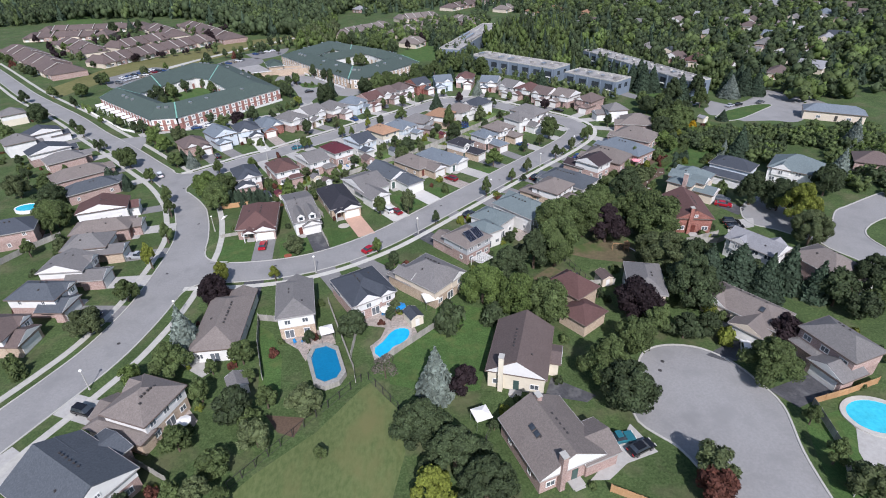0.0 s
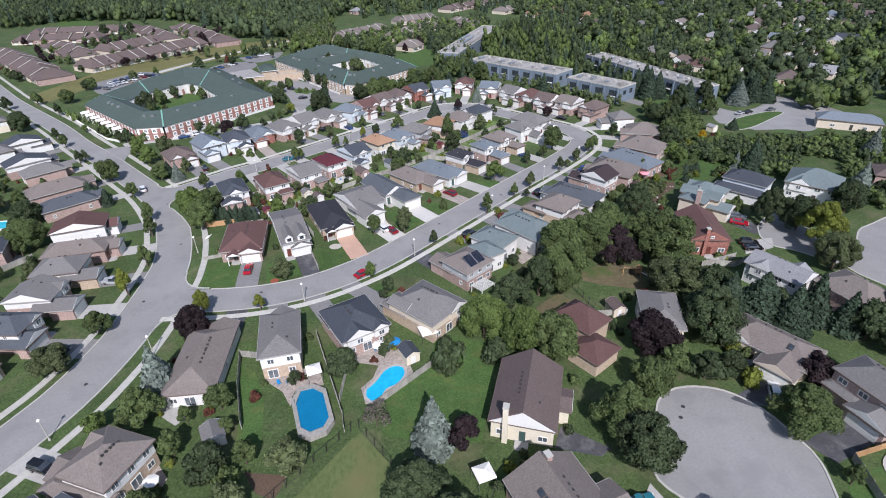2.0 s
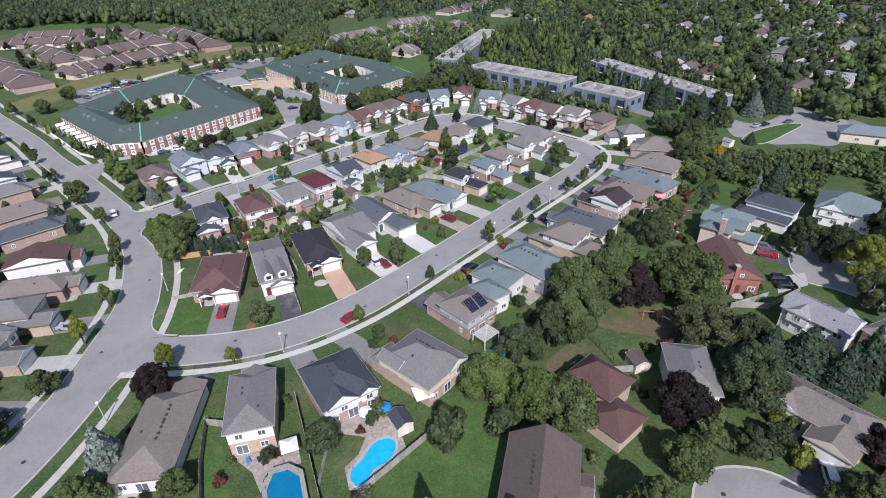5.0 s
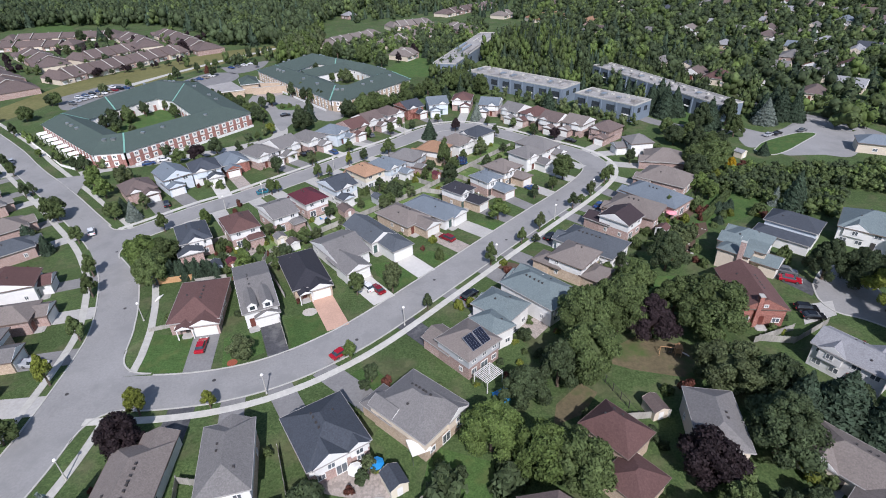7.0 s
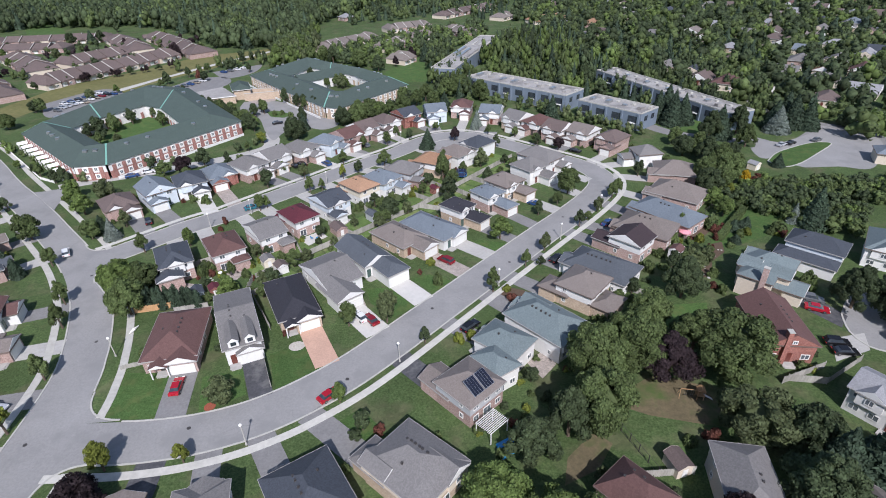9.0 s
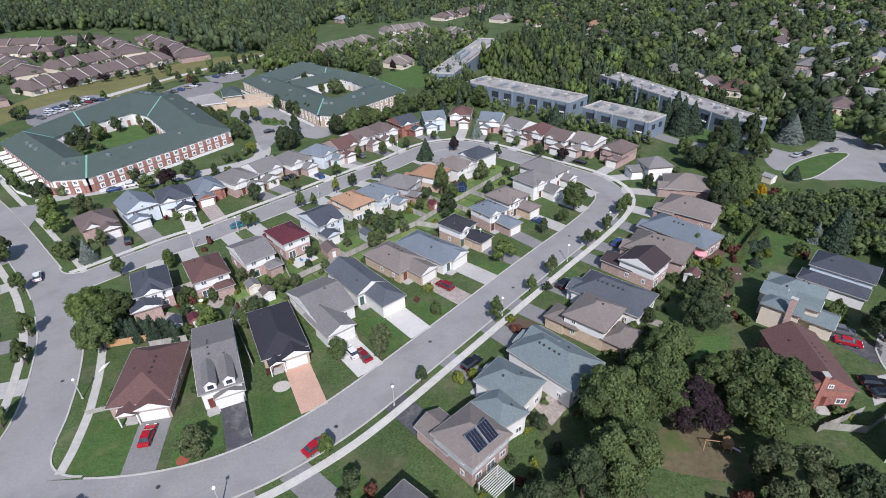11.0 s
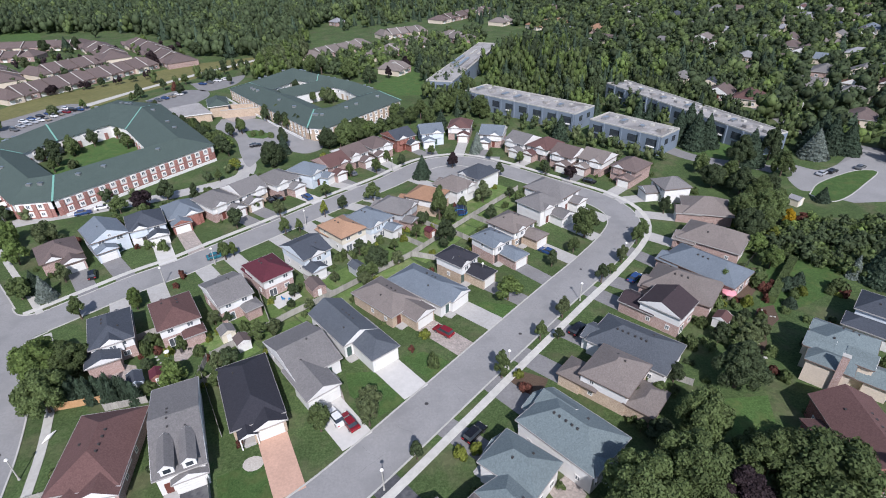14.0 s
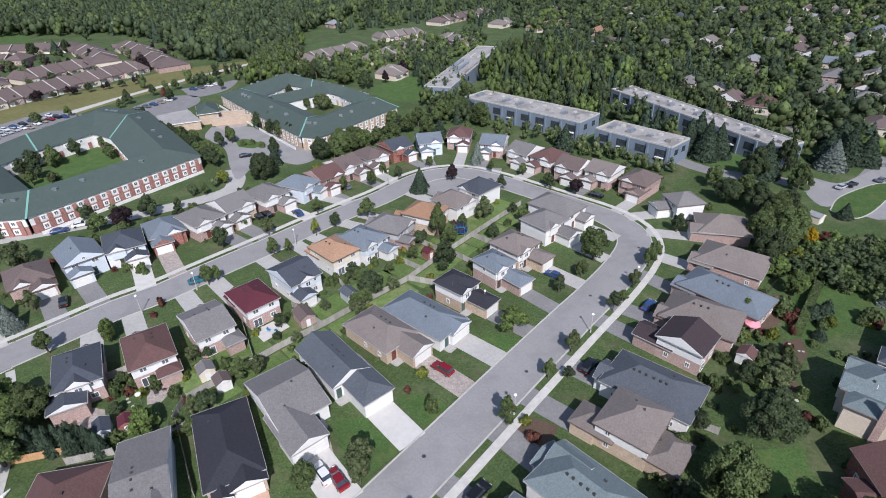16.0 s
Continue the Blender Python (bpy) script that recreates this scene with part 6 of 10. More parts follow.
def flat_block(a, b, c, height, label):
    """A flat-roofed two-storey block: a and b are the ends of its front, c the depth behind it."""
    a, b = Vector(a), Vector(b)
    L, turn = (b - a).length, math.degrees(math.atan2((b - a).y, (b - a).x))
    ob = thing("office_building", pose(a.x, a.y, 0, 0, 0, turn), label, "building", "flat-roofed offices")
    part("wall", Solid().box(0, L, 0, c, -0.3, height), WALL["steel"], ob, "blue-grey cladding")
    part("roof", Solid().box(0.3, L - 0.3, 0.3, c - 0.3, height, height + 0.05), M_GRAVELROOF, ob, "gravel roof")
    for x0, x1, y0, y1 in ((0, L, -0.05, 0.3), (0, L, c - 0.3, c + 0.05), (-0.05, 0.3, 0.3, c - 0.3), (L - 0.3, L + 0.05, 0.3, c - 0.3)):
        part("parapet", Solid().box(x0, x1, y0, y1, height, height + 0.5), M_KERB, ob)
    n = max(3, int(L / 7))
    rng = random.Random(int(L))
    for k in range(n):
        x = (k + 0.5) * L / n
        r = part("recess", Solid().box(x - 2.0, x + 2.0, -0.06, 0.0, height * 0.42, height * 0.8), M_GLASS, ob, "dark ribbon window")
        if k % 2:
            part("ledge", Solid().box(x - 1.5, x + 1.5, -0.7, 0.0, height * 0.37, height * 0.42), M_TRIM, ob, "white balcony ledge")
        part("pier", Solid().box(x + 2.4, x + 3.1, -0.55, 0.0, -0.2, height), WALL["steel"], ob)
        part("door", Solid().box(x - 1.2, x + 1.2, -0.05, 0.0, 0.0, 2.2), M_GLASS, ob)
        part("roof_unit", Solid().box(x + 1.6, x + 2.8, c * 0.66, c * 0.78, height + 0.05, height + rng.uniform(0.5, 0.9)), M_KERB, ob, "rooftop unit")
        part("roof_unit", Solid().box(x - 0.9, x + 0.9, c * rng.uniform(0.25, 0.4), c * rng.uniform(0.5, 0.6), height + 0.05, height + rng.uniform(0.7, 1.2)), M_STEEL if rng.random() < 0.6 else M_GRAVELROOF, ob, "rooftop unit")
    for y in (c * 0.3, c * 0.7):
        part("window", Solid().box(L, L + 0.05, y - 1.2, y + 1.2, height * 0.5, height * 0.8), M_GLASS, ob)
    return ob


flat_block((19.2, 325.0), (60.5, 283.0), 15, 7.0, "long flat-roofed office block clad in blue-grey panels")
flat_block((64.6, 276.5), (84.0, 253.6), 13, 6.8, "flat-roofed office block clad in blue-grey panels")
flat_block((87.5, 331.0), (118.2, 250.0), 12, 6.8, "very long flat-roofed office block half hidden by trees")
flat_block((74.8, 435.8), (83.2, 388.2), 12, 8, "far flat-roofed office block")
flat_block((1.0, 343.0), (13.6, 338.5), 104, 8.0, "long flat-roofed office block seen end on")



def row_house(a, b, deep, n, tone_):
    """A terrace of single-storey homes: one stepped roof a unit, with a pale party wall between."""
    a, b = Vector(a), Vector(b)
    L, turn = (b - a).length, math.degrees(math.atan2((b - a).y, (b - a).x))
    ob = thing("terrace", pose(a.x, a.y, 0, 0, 0, turn), f"row of single-storey brick homes with {tone_} roofs", "terrace", "terraces by the field")
    for k in range(n):
        w = L / n
        x, dz, dy = (k + 0.5) * w, 0.25 * (k % 2), 0.9 * ((k % 3) - 1)
        m = pose(x, dy, dz)
        part("wall", Solid().box(-w / 2, w / 2, -deep / 2, deep / 2, -0.6, 3.0), WALL["pink" if k % 3 else "stucco"], ob, at=m)
        part("roof", roof_solid("gx" if 0 < k < n - 1 else "hip", w, deep, 3.0, deep * 0.22, 0.35), ROOF[tone_], ob, at=m)
        if k < n - 1:
            part("party_wall", shared(f"party_wall|{deep}", lambda: roof_solid("gx", 0.22, deep, 3.28, deep * 0.22, 0.1), M_KERB), None, ob, "pale party wall above the roof", at=pose(x + w / 2, dy, dz))
        part("garage_door", shared("garage_door|2.6", lambda: garage_door(2.6), M_GARAGE), None, ob, at=pose(x - w * 0.22, dy - deep / 2 - 0.05, 0.05))
        add_window(ob, x + w * 0.22, dy - deep / 2 - 0.03, 1.5, 0, 1.6, 1.2)
        add_window(ob, x - w * 0.2, dy + deep / 2 + 0.03, 1.5, 180, 1.6, 1.2)
        part("porch_roof", roof_solid("gy", w * 0.4, 3.0, 2.6, w * 0.12, 0.25), ROOF[tone_], ob, at=pose(x - w * 0.22, dy - deep / 2 + 0.4, 0))
    return ob


row_house((-314, 419), (-220, 328), 19, 8, "umber")
row_house((-222, 357), (-179, 438), 19, 11, "umber")
row_house((-240, 412), (-218, 450), 19, 5, "umber")
row_house((-292, 447), (-239, 393), 19, 4, "umber")
row_house((-341, 475), (-273, 477), 16, 6, "umber")
row_house((-255, 516), (-206, 453), 19, 4, "umber")
row_house((-227, 524), (-156, 434), 19, 6, "umber")
row_house((-352, 511), (-262, 521), 16, 8, "umber")
row_house((-79, 442), (-43, 485), 16, 6, "taupe")
row_house((-35, 435), (-18, 464), 16, 3, "taupe")
row_house((-36, 520), (-1, 540), 16, 5, "taupe")
row_house((-17, 476), (2, 486), 16, 3, "taupe")
row_house((19, 517), (34, 481), 16, 3, "taupe")
row_house((9, 591), (66, 657), 16, 6, "umber")
row_house((-22, 394), (-14, 405), 15, 2, "taupe")
row_house((61, 567), (76, 584), 15, 2, "taupe")
row_house((106, 675), (136, 640), 15, 4, "umber")
row_house((88, 543), (125, 560), 16, 4, "ochre")

# ---- far houses among the trees ----
house(136, 357, -47, 9, 11, 3.4, roof="hip", tone_="grey", lower="stucco", upper="white", far=True, vents=1)
house(143, 341, 50, 10, 14, 3.0, roof="gx", tone_="slate", lower="stucco", upper="white", far=True, vents=1)
house(141, 326, -44, 11, 12, 3.0, roof="gy", tone_="umber", lower="pink", upper="white", far=True, vents=1)
house(149, 315, 143, 12, 15, 3.4, roof="hip", tone_="brown", lower="stucco", upper="white", far=True, vents=1)
house(157, 298, -41, 9, 13, 3.0, roof="gx", tone_="umber", lower="stucco", upper="white", far=True, vents=1)
house(233, 388, 45, 10, 11, 3.0, roof="gy", tone_="bluegrey", lower="stucco", upper="white", far=True, vents=1)
house(213, 359, -38, 11, 14, 3.4, roof="hip", tone_="grey", lower="pink", upper="white", far=True, vents=1)
house(189, 333, 138, 12, 12, 3.0, roof="gx", tone_="grey", lower="stucco", upper="white", far=True, vents=1)
house(212, 335, -46, 9, 15, 3.0, roof="gy", tone_="ochre", lower="stucco", upper="white", far=True, vents=1)
house(198, 315, 51, 10, 13, 3.4, roof="hip", tone_="grey", lower="stucco", upper="white", far=True, vents=1)
house(230, 452, -43, 11, 11, 3.0, roof="gx", tone_="grey", lower="pink", upper="white", far=True, vents=1)
house(286, 455, 133, 12, 14, 3.0, roof="gy", tone_="grey", lower="stucco", upper="white", far=True, vents=1)
house(204, 580, -40, 9, 12, 3.4, roof="hip", tone_="grey", lower="stucco", upper="white", far=True, vents=1)
house(212, 532, 46, 10, 15, 3.0, roof="gx", tone_="grey", lower="stucco", upper="white", far=True, vents=1)
house(266, 630, -37, 11, 13, 3.0, roof="gy", tone_="grey", lower="pink", upper="white", far=True, vents=1)
house(276, 610, 139, 12, 11, 3.4, roof="hip", tone_="grey", lower="stucco", upper="white", far=True, vents=1)
house(269, 497, -45, 9, 14, 3.0, roof="gx", tone_="ash", lower="stucco", upper="white", far=True, vents=1)
house(225, 493, 52, 10, 12, 3.0, roof="gy", tone_="ash", lower="stucco", upper="white", far=True, vents=1)
house(136, 518, -42, 11, 15, 3.4, roof="hip", tone_="ochre", lower="pink", upper="white", far=True, vents=1)
house(131, 469, 134, 12, 13, 3.0, roof="gx", tone_="umber", lower="stucco", upper="white", far=True, vents=1)
house(116, 463, -39, 9, 11, 3.0, roof="gy", tone_="grey", lower="stucco", upper="white", far=True, vents=1)
house(261, 399, 47, 10, 14, 3.4, roof="hip", tone_="ash", lower="stucco", upper="white", far=True, vents=1)
house(407, 594, -47, 11, 12, 3.0, roof="gx", tone_="brown", lower="pink", upper="white", far=True, vents=1)
house(356, 522, 140, 12, 15, 3.0, roof="gy", tone_="ash", lower="stucco", upper="white", far=True, vents=1)
house(175, 364, -44, 9, 13, 3.4, roof="hip", tone_="umber", lower="stucco", upper="white", far=True, vents=1)
house(198, 633, 53, 10, 11, 3.0, roof="gx", tone_="umber", lower="stucco", upper="white", far=True, vents=1)
house(-175, 529, -41, 11, 14, 3.0, roof="gy", tone_="umber", lower="pink", upper="white", far=True, vents=1)
house(-159, 547, 135, 12, 12, 3.4, roof="hip", tone_="ash", lower="stucco", upper="white", far=True, vents=1)
house(-139, 544, -38, 9, 15, 3.0, roof="gx", tone_="ash", lower="stucco", upper="white", far=True, vents=1)
house(113, 514, 48, 10, 13, 3.0, roof="gy", tone_="ash", lower="stucco", upper="white", far=True, vents=1)
house(-79, 599, -46, 11, 11, 3.4, roof="hip", tone_="ash", lower="pink", upper="white", far=True, vents=1)
house(322, 546, 141, 12, 14, 3.0, roof="gx", tone_="ash", lower="stucco", upper="white", far=True, vents=1)
house(294, 589, -43, 9, 12, 3.0, roof="gy", tone_="umber", lower="stucco", upper="white", far=True, vents=1)
house(164, 457, 43, 10, 15, 3.4, roof="hip", tone_="grey", lower="stucco", upper="white", far=True, vents=1)
house(210, 387, -40, 11, 13, 3.0, roof="gx", tone_="umber", lower="pink", upper="white", far=True, vents=1)
house(232, 356, 136, 12, 11, 3.0, roof="gy", tone_="grey", lower="stucco", upper="white", far=True, vents=1)
house(178, 282, -37, 9, 14, 3.4, roof="hip", tone_="umber", lower="stucco", upper="white", far=True, vents=1)
house(245, 644, 49, 10, 12, 3.0, roof="gx", tone_="ash", lower="stucco", upper="white", far=True, vents=1)
house(388, 547, 52, 10, 15, 3.0, roof="hip", tone_="brown", lower="pink", upper="white", far=True, vents=0)
house(193, 437, 136, 11, 13, 3.0, roof="gy", tone_="brown", lower="pink", upper="white", far=True, vents=0)
house(271, 376, -47, 12, 16, 3.0, roof="gx", tone_="slate", lower="pink", upper="white", far=True, vents=0)
house(303, 417, -42, 13, 14, 3.3, roof="hip", tone_="brown", lower="tan", upper="white", far=True, vents=0)
house(299, 609, 53, 9, 12, 3.0, roof="gy", tone_="umber", lower="pink", upper="white", far=True, vents=0)
house(266, 430, 139, 10, 15, 3.0, roof="gx", tone_="taupe", lower="stucco", upper="white", far=True, vents=0)
house(169, 540, -47, 11, 13, 3.0, roof="hip", tone_="taupe", lower="tan", upper="white", far=True, vents=0)
house(234, 409, -45, 12, 16, 3.3, roof="gy", tone_="umber", lower="stucco", upper="white", far=True, vents=0)
house(311, 465, 53, 13, 14, 3.0, roof="gx", tone_="grey", lower="tan", upper="white", far=True, vents=0)
house(194, 403, 137, 9, 12, 3.0, roof="hip", tone_="ash", lower="tan", upper="white", far=True, vents=0)
house(252, 455, -42, 10, 15, 3.0, roof="gy", tone_="umber", lower="tan", upper="white", far=True, vents=0)
house(362, 502, -47, 11, 13, 3.3, roof="gx", tone_="umber", lower="pink", upper="white", far=True, vents=0)
house(332, 447, 50, 12, 16, 3.0, roof="hip", tone_="ash", lower="stucco", upper="white", far=True, vents=0)
house(344, 590, 134, 13, 14, 3.0, roof="gy", tone_="brown", lower="stucco", upper="white", far=True, vents=0)
house(238, 537, -46, 9, 12, 3.0, roof="gx", tone_="umber", lower="pink", upper="white", far=True, vents=0)
house(237, 429, -46, 10, 15, 3.3, roof="hip", tone_="umber", lower="stucco", upper="white", far=True, vents=0)
house(202, 293, 45, 11, 13, 3.0, roof="gy", tone_="ash", lower="stucco", upper="white", far=True, vents=0)
house(299, 529, 137, 12, 16, 3.0, roof="gx", tone_="taupe", lower="tan", upper="white", far=True, vents=0)
house(330, 483, -41, 13, 14, 3.0, roof="hip", tone_="bluegrey", lower="stucco", upper="white", far=True, vents=0)
house(309, 436, -37, 9, 12, 3.3, roof="gy", tone_="umber", lower="tan", upper="white", far=True, vents=0)
house(198, 604, 50, 10, 15, 3.0, roof="gx", tone_="umber", lower="tan", upper="white", far=True, vents=0)
house(211, 645, 141, 11, 13, 3.0, roof="hip", tone_="grey", lower="stucco", upper="white", far=True, vents=0)
house(255, 365, -42, 12, 16, 3.0, roof="gy", tone_="ash", lower="stucco", upper="white", far=True, vents=0)
house(356, 565, -45, 13, 14, 3.3, roof="gx", tone_="umber", lower="stucco", upper="white", far=True, vents=0)
house(190, 650, 45, 9, 12, 3.0, roof="hip", tone_="ash", lower="tan", upper="white", far=True, vents=0)
house(369, 591, 135, 10, 15, 3.0, roof="gy", tone_="grey", lower="tan", upper="white", far=True, vents=0)
house(186, 553, -38, 11, 13, 3.0, roof="gx", tone_="grey", lower="pink", upper="white", far=True, vents=0)
house(311, 492, -45, 12, 16, 3.3, roof="hip", tone_="slate", lower="stucco", upper="white", far=True, vents=0)
house(373, 521, 51, 13, 14, 3.0, roof="gy", tone_="umber", lower="tan", upper="white", far=True, vents=0)
house(355, 540, 141, 9, 12, 3.0, roof="gx", tone_="umber", lower="pink", upper="white", far=True, vents=0)
house(358, 609, -38, 10, 15, 3.0, roof="hip", tone_="grey", lower="stucco", upper="white", far=True, vents=0)
house(228, 330, -41, 11, 13, 3.3, roof="gy", tone_="brown", lower="stucco", upper="white", far=True, vents=0)
house(195, 462, 44, 12, 16, 3.0, roof="gx", tone_="taupe", lower="pink", upper="white", far=True, vents=0)
house(224, 578, 143, 13, 14, 3.0, roof="hip", tone_="slate", lower="tan", upper="white", far=True, vents=0)
house(250, 566, -37, 9, 12, 3.0, roof="gy", tone_="bluegrey", lower="tan", upper="white", far=True, vents=0)
house(359, 478, -38, 10, 15, 3.3, roof="gx", tone_="umber", lower="tan", upper="white", far=True, vents=0)

# ---- gardens and yards ----

def pool(poly, water, level, rim, label, edge=0.9, round_=True):
    """A pool with its coping or deck round it, and water a little below the edge."""
    line = [tuple(p) for p in smooth(poly + poly[:1], 0.8)[:-1]] if round_ else poly
    ob = thing("swimming_pool", Matrix(), label, "swimming pool")
    out = grown(line, edge)
    s, n = Solid(), len(line)
    for k in range(n):
        j = (k + 1) % n
        a, b, c, d = line[k], line[j], out[j], out[k]
        s.face((*a, level), (*b, level), (*c, level), (*d, level)).face((*d, level), (*c, level), (*c, -0.1), (*d, -0.1)).face((*b, level), (*a, level), (*a, level - 0.25), (*b, level - 0.25))
    part("deck", s, rim, ob, "pale deck round the pool")
    part("water", Solid().slab(grown(line, 0.05), -0.1, level - 0.12), water, ob, "bright blue water")
    for k in (-0.25, 0.25):
        part("ladder_rail", Solid().beam((line[0][0] + k, line[0][1], level - 0.1), (line[0][0] + k, line[0][1], level + 0.8), 0.04, 0.04, 6), M_STEEL, ob)
    return ob


pool([(-25.7, 75.9), (-25.4, 78.6), (-23.4, 79.2), (-21.4, 78.0), (-19.4, 72.5), (-20.0, 70.5), (-22.0, 69.5), (-23.7, 70.5)], M_COVERBLUE, 1.15, M_WOOD, "raised octagonal pool with blue cover and wooden deck", 1.1, False)
patch("patio", [(-15.0, 79.9), (-13.1, 82.3), (-12.3, 85.8), (-10.1, 87.7), (-6.6, 86.3), (-5.6, 83.2), (-7.5, 81.0), (-10.0, 77.6), (-11.4, 76.0), (-13.8, 76.1)], M_PAVER, 0.03, "stone patio round a pool", "patio")
pool([(-13.9, 79.5), (-12.5, 81.2), (-11.1, 84.0), (-9.4, 85.2), (-7.7, 84.8), (-7.3, 82.9), (-8.5, 80.7), (-10.5, 79.3), (-11.4, 77.1), (-12.8, 76.6), (-13.8, 77.7)], M_POOLBLUE, 0.2, M_CONCRETE, "kidney-shaped garden pool with bright blue water", 0.5)
pool([(75.1, 59.1), (74.6, 60.7), (73.3, 61.9), (71.5, 62.6), (69.4, 62.6), (67.6, 61.9), (66.3, 60.7), (65.9, 59.1), (66.3, 57.6), (67.6, 56.3), (69.4, 55.6), (71.5, 55.6), (73.3, 56.3), (74.6, 57.6)], M_AQUA, 0.2, M_WALK, "round aqua pool with a pale coping", 0.9)
patch("patio", [(65.7, 57.2), (70.7, 57.5), (74.7, 56.4), (69.2, 49.4), (62.3, 49.1), (63.0, 52.6)], M_CONCRETE, 0.03, "concrete pool terrace", "patio")
pool([(-122.8, 146.8), (-123.2, 147.9), (-124.2, 148.8), (-125.6, 149.3), (-127.2, 149.3), (-128.6, 148.8), (-129.6, 147.9), (-130.0, 146.8), (-129.6, 145.7), (-128.6, 144.8), (-127.2, 144.3), (-125.6, 144.3), (-124.2, 144.8), (-123.2, 145.7)], M_AQUA, 1.0, M_TRIM, "round raised pool with aqua water", 0.4)
pool([(181.7, 258.5), (181.3, 259.8), (180.2, 260.9), (178.6, 261.4), (176.8, 261.4), (175.2, 260.9), (174.1, 259.8), (173.7, 258.5), (174.1, 257.2), (175.2, 256.2), (176.8, 255.6), (178.6, 255.6), (180.2, 256.2), (181.3, 257.2)], M_POOLBLUE, 1.1, M_TRIM, "far round raised pool with white rim", 0.3)
patch("patio", [(-33.4, 82.8), (-30.9, 84.6), (-23.8, 85.8), (-21.9, 81.1), (-26.8, 79.5), (-26.9, 76.1), (-29.1, 79.6)], M_PAVER, 0.03, "stone patio behind the house", "patio")
patch("patio", [(-18.7, 88.7), (-14.8, 90.4), (-9.6, 90.7), (-6.9, 87.5), (-8.2, 84.6), (-13.3, 85.8), (-16.9, 86.6)], M_PAVER, 0.034, "stone patio behind the house", "patio")
patch("patio", [(-51.1, 76.5), (-49.9, 78.7), (-45.8, 78.0), (-43.9, 74.6), (-45.5, 72.6), (-48.2, 74.3)], M_CONCRETE, 0.03, "pale concrete patio", "patio")
patch("patio", [(-48.3, 63.8), (-44.8, 64.9), (-42.4, 62.4), (-42.9, 58.9), (-46.0, 59.6)], M_PAVER, 0.03, "patio behind the house", "patio")
patch("patio", [(-36.2, 174.4), (-31.2, 178.6), (-28.6, 175.4), (-32.9, 170.8)], M_WHITEDRIVE, 0.05, "pale concrete patio", "patio")
patch("patio", [(-28.9, 184.1), (-26.0, 186.9), (-23.4, 184.9), (-24.4, 182.2), (-26.8, 181.3)], M_CONCRETE, 0.05, "pale concrete patio with chairs", "patio")
garden_chair(-26.6, 184.0, 30)
garden_chair(-25.2, 183.2, 140)
garden_chair(-32.6, 174.2, 80)
garden_chair(-31.2, 174.0, 200)
BACK_LINE = [Vector(p) for p in ((-42.6, 155.6), (-36.5, 161.3), (-29.2, 168.3), (-21.1, 175.2), (-14.1, 181.8), (-4.2, 190.5), (2.2, 198.3), (10.6, 208.0), (20.1, 218.8), (29.3, 228.9))]
for a, b in zip(BACK_LINE, BACK_LINE[1:]):  # well-kept lawns on both sides of the back fence
    u = (b - a).normalized()
    v = Vector((-u.y, u.x))
    for r0, r1 in ((0.3, 8.0), (-5.0, -0.3)):
        patch("lawn", [tuple(a + u * 0.3 + v * r0), tuple(b - u * 0.3 + v * r0), tuple(b - u * 0.3 + v * r1), tuple(a + u * 0.3 + v * r1)], M_LAWN, 0.02, "bright mown lawn behind a house", "lawn")
patch("patio", [(-63.7, 153.4), (-60.8, 155.2), (-56.8, 154.3), (-54.4, 150.4), (-59.0, 150.1)], M_PAVER, 0.03, "stone patio", "patio")
patch("patio", [(17.5, 123.9), (21.8, 126.9), (23.2, 122.9), (19.9, 119.3)], M_PAVER, 0.03, "stone patio", "patio")
patch("bed", [(13.0, 143.3), (17.3, 148.8), (22.3, 146.3), (19.8, 141.4)], M_SOIL, 0.02, "planted garden bed", "garden bed")
patch("bed", [(-26.0, 130.7), (-26.2, 131.3), (-26.6, 131.8), (-27.3, 132.0), (-28.0, 132.0), (-28.6, 131.8), (-29.1, 131.3), (-29.2, 130.7), (-29.1, 130.1), (-28.6, 129.6), (-28.0, 129.3), (-27.3, 129.3), (-26.6, 129.6), (-26.2, 130.1)], M_ROCK, 0.03, "round stone-edged flower bed", "garden bed")
patch("bed", [(-25.9, 130.7), (-26.1, 131.4), (-26.5, 131.8), (-27.2, 132.1), (-27.9, 132.1), (-28.5, 131.8), (-29.0, 131.4), (-29.1, 130.7), (-29.0, 130.1), (-28.5, 129.7), (-27.9, 129.4), (-27.2, 129.4), (-26.5, 129.7), (-26.1, 130.1)], M_ROCK, 0.028, "round stone-edged flower bed", "garden bed")
patch("bed", [(-31.6, 140.9), (-30.0, 142.9), (-28.0, 142.3), (-28.6, 139.8)], M_ROCK, 0.03, "stone-edged bed by the entrance", "garden bed")
patch("bed", [(12.7, 147.1), (12.6, 147.5), (12.3, 147.8), (12.0, 148.0), (11.6, 148.0), (11.2, 147.8), (10.9, 147.5), (10.9, 147.1), (10.9, 146.7), (11.2, 146.4), (11.6, 146.3), (12.0, 146.3), (12.3, 146.4), (12.6, 146.7)], M_MULCH, 0.03, "ring of red mulch round a street tree", "garden bed")
patch("bed", [(-38.7, 115.5), (-38.8, 115.9), (-39.1, 116.2), (-39.5, 116.4), (-40.0, 116.4), (-40.4, 116.2), (-40.6, 115.9), (-40.7, 115.5), (-40.6, 115.0), (-40.4, 114.7), (-40.0, 114.5), (-39.5, 114.5), (-39.1, 114.7), (-38.8, 115.0)], M_MULCH, 0.03, "small ring of stones", "garden bed")
patch("bed", [(67.2, 169.0), (78.3, 180.2), (80.2, 179.0), (75.6, 172.2), (68.7, 165.4)], M_SOIL, 0.02, "long garden bed along a fence", "garden bed")
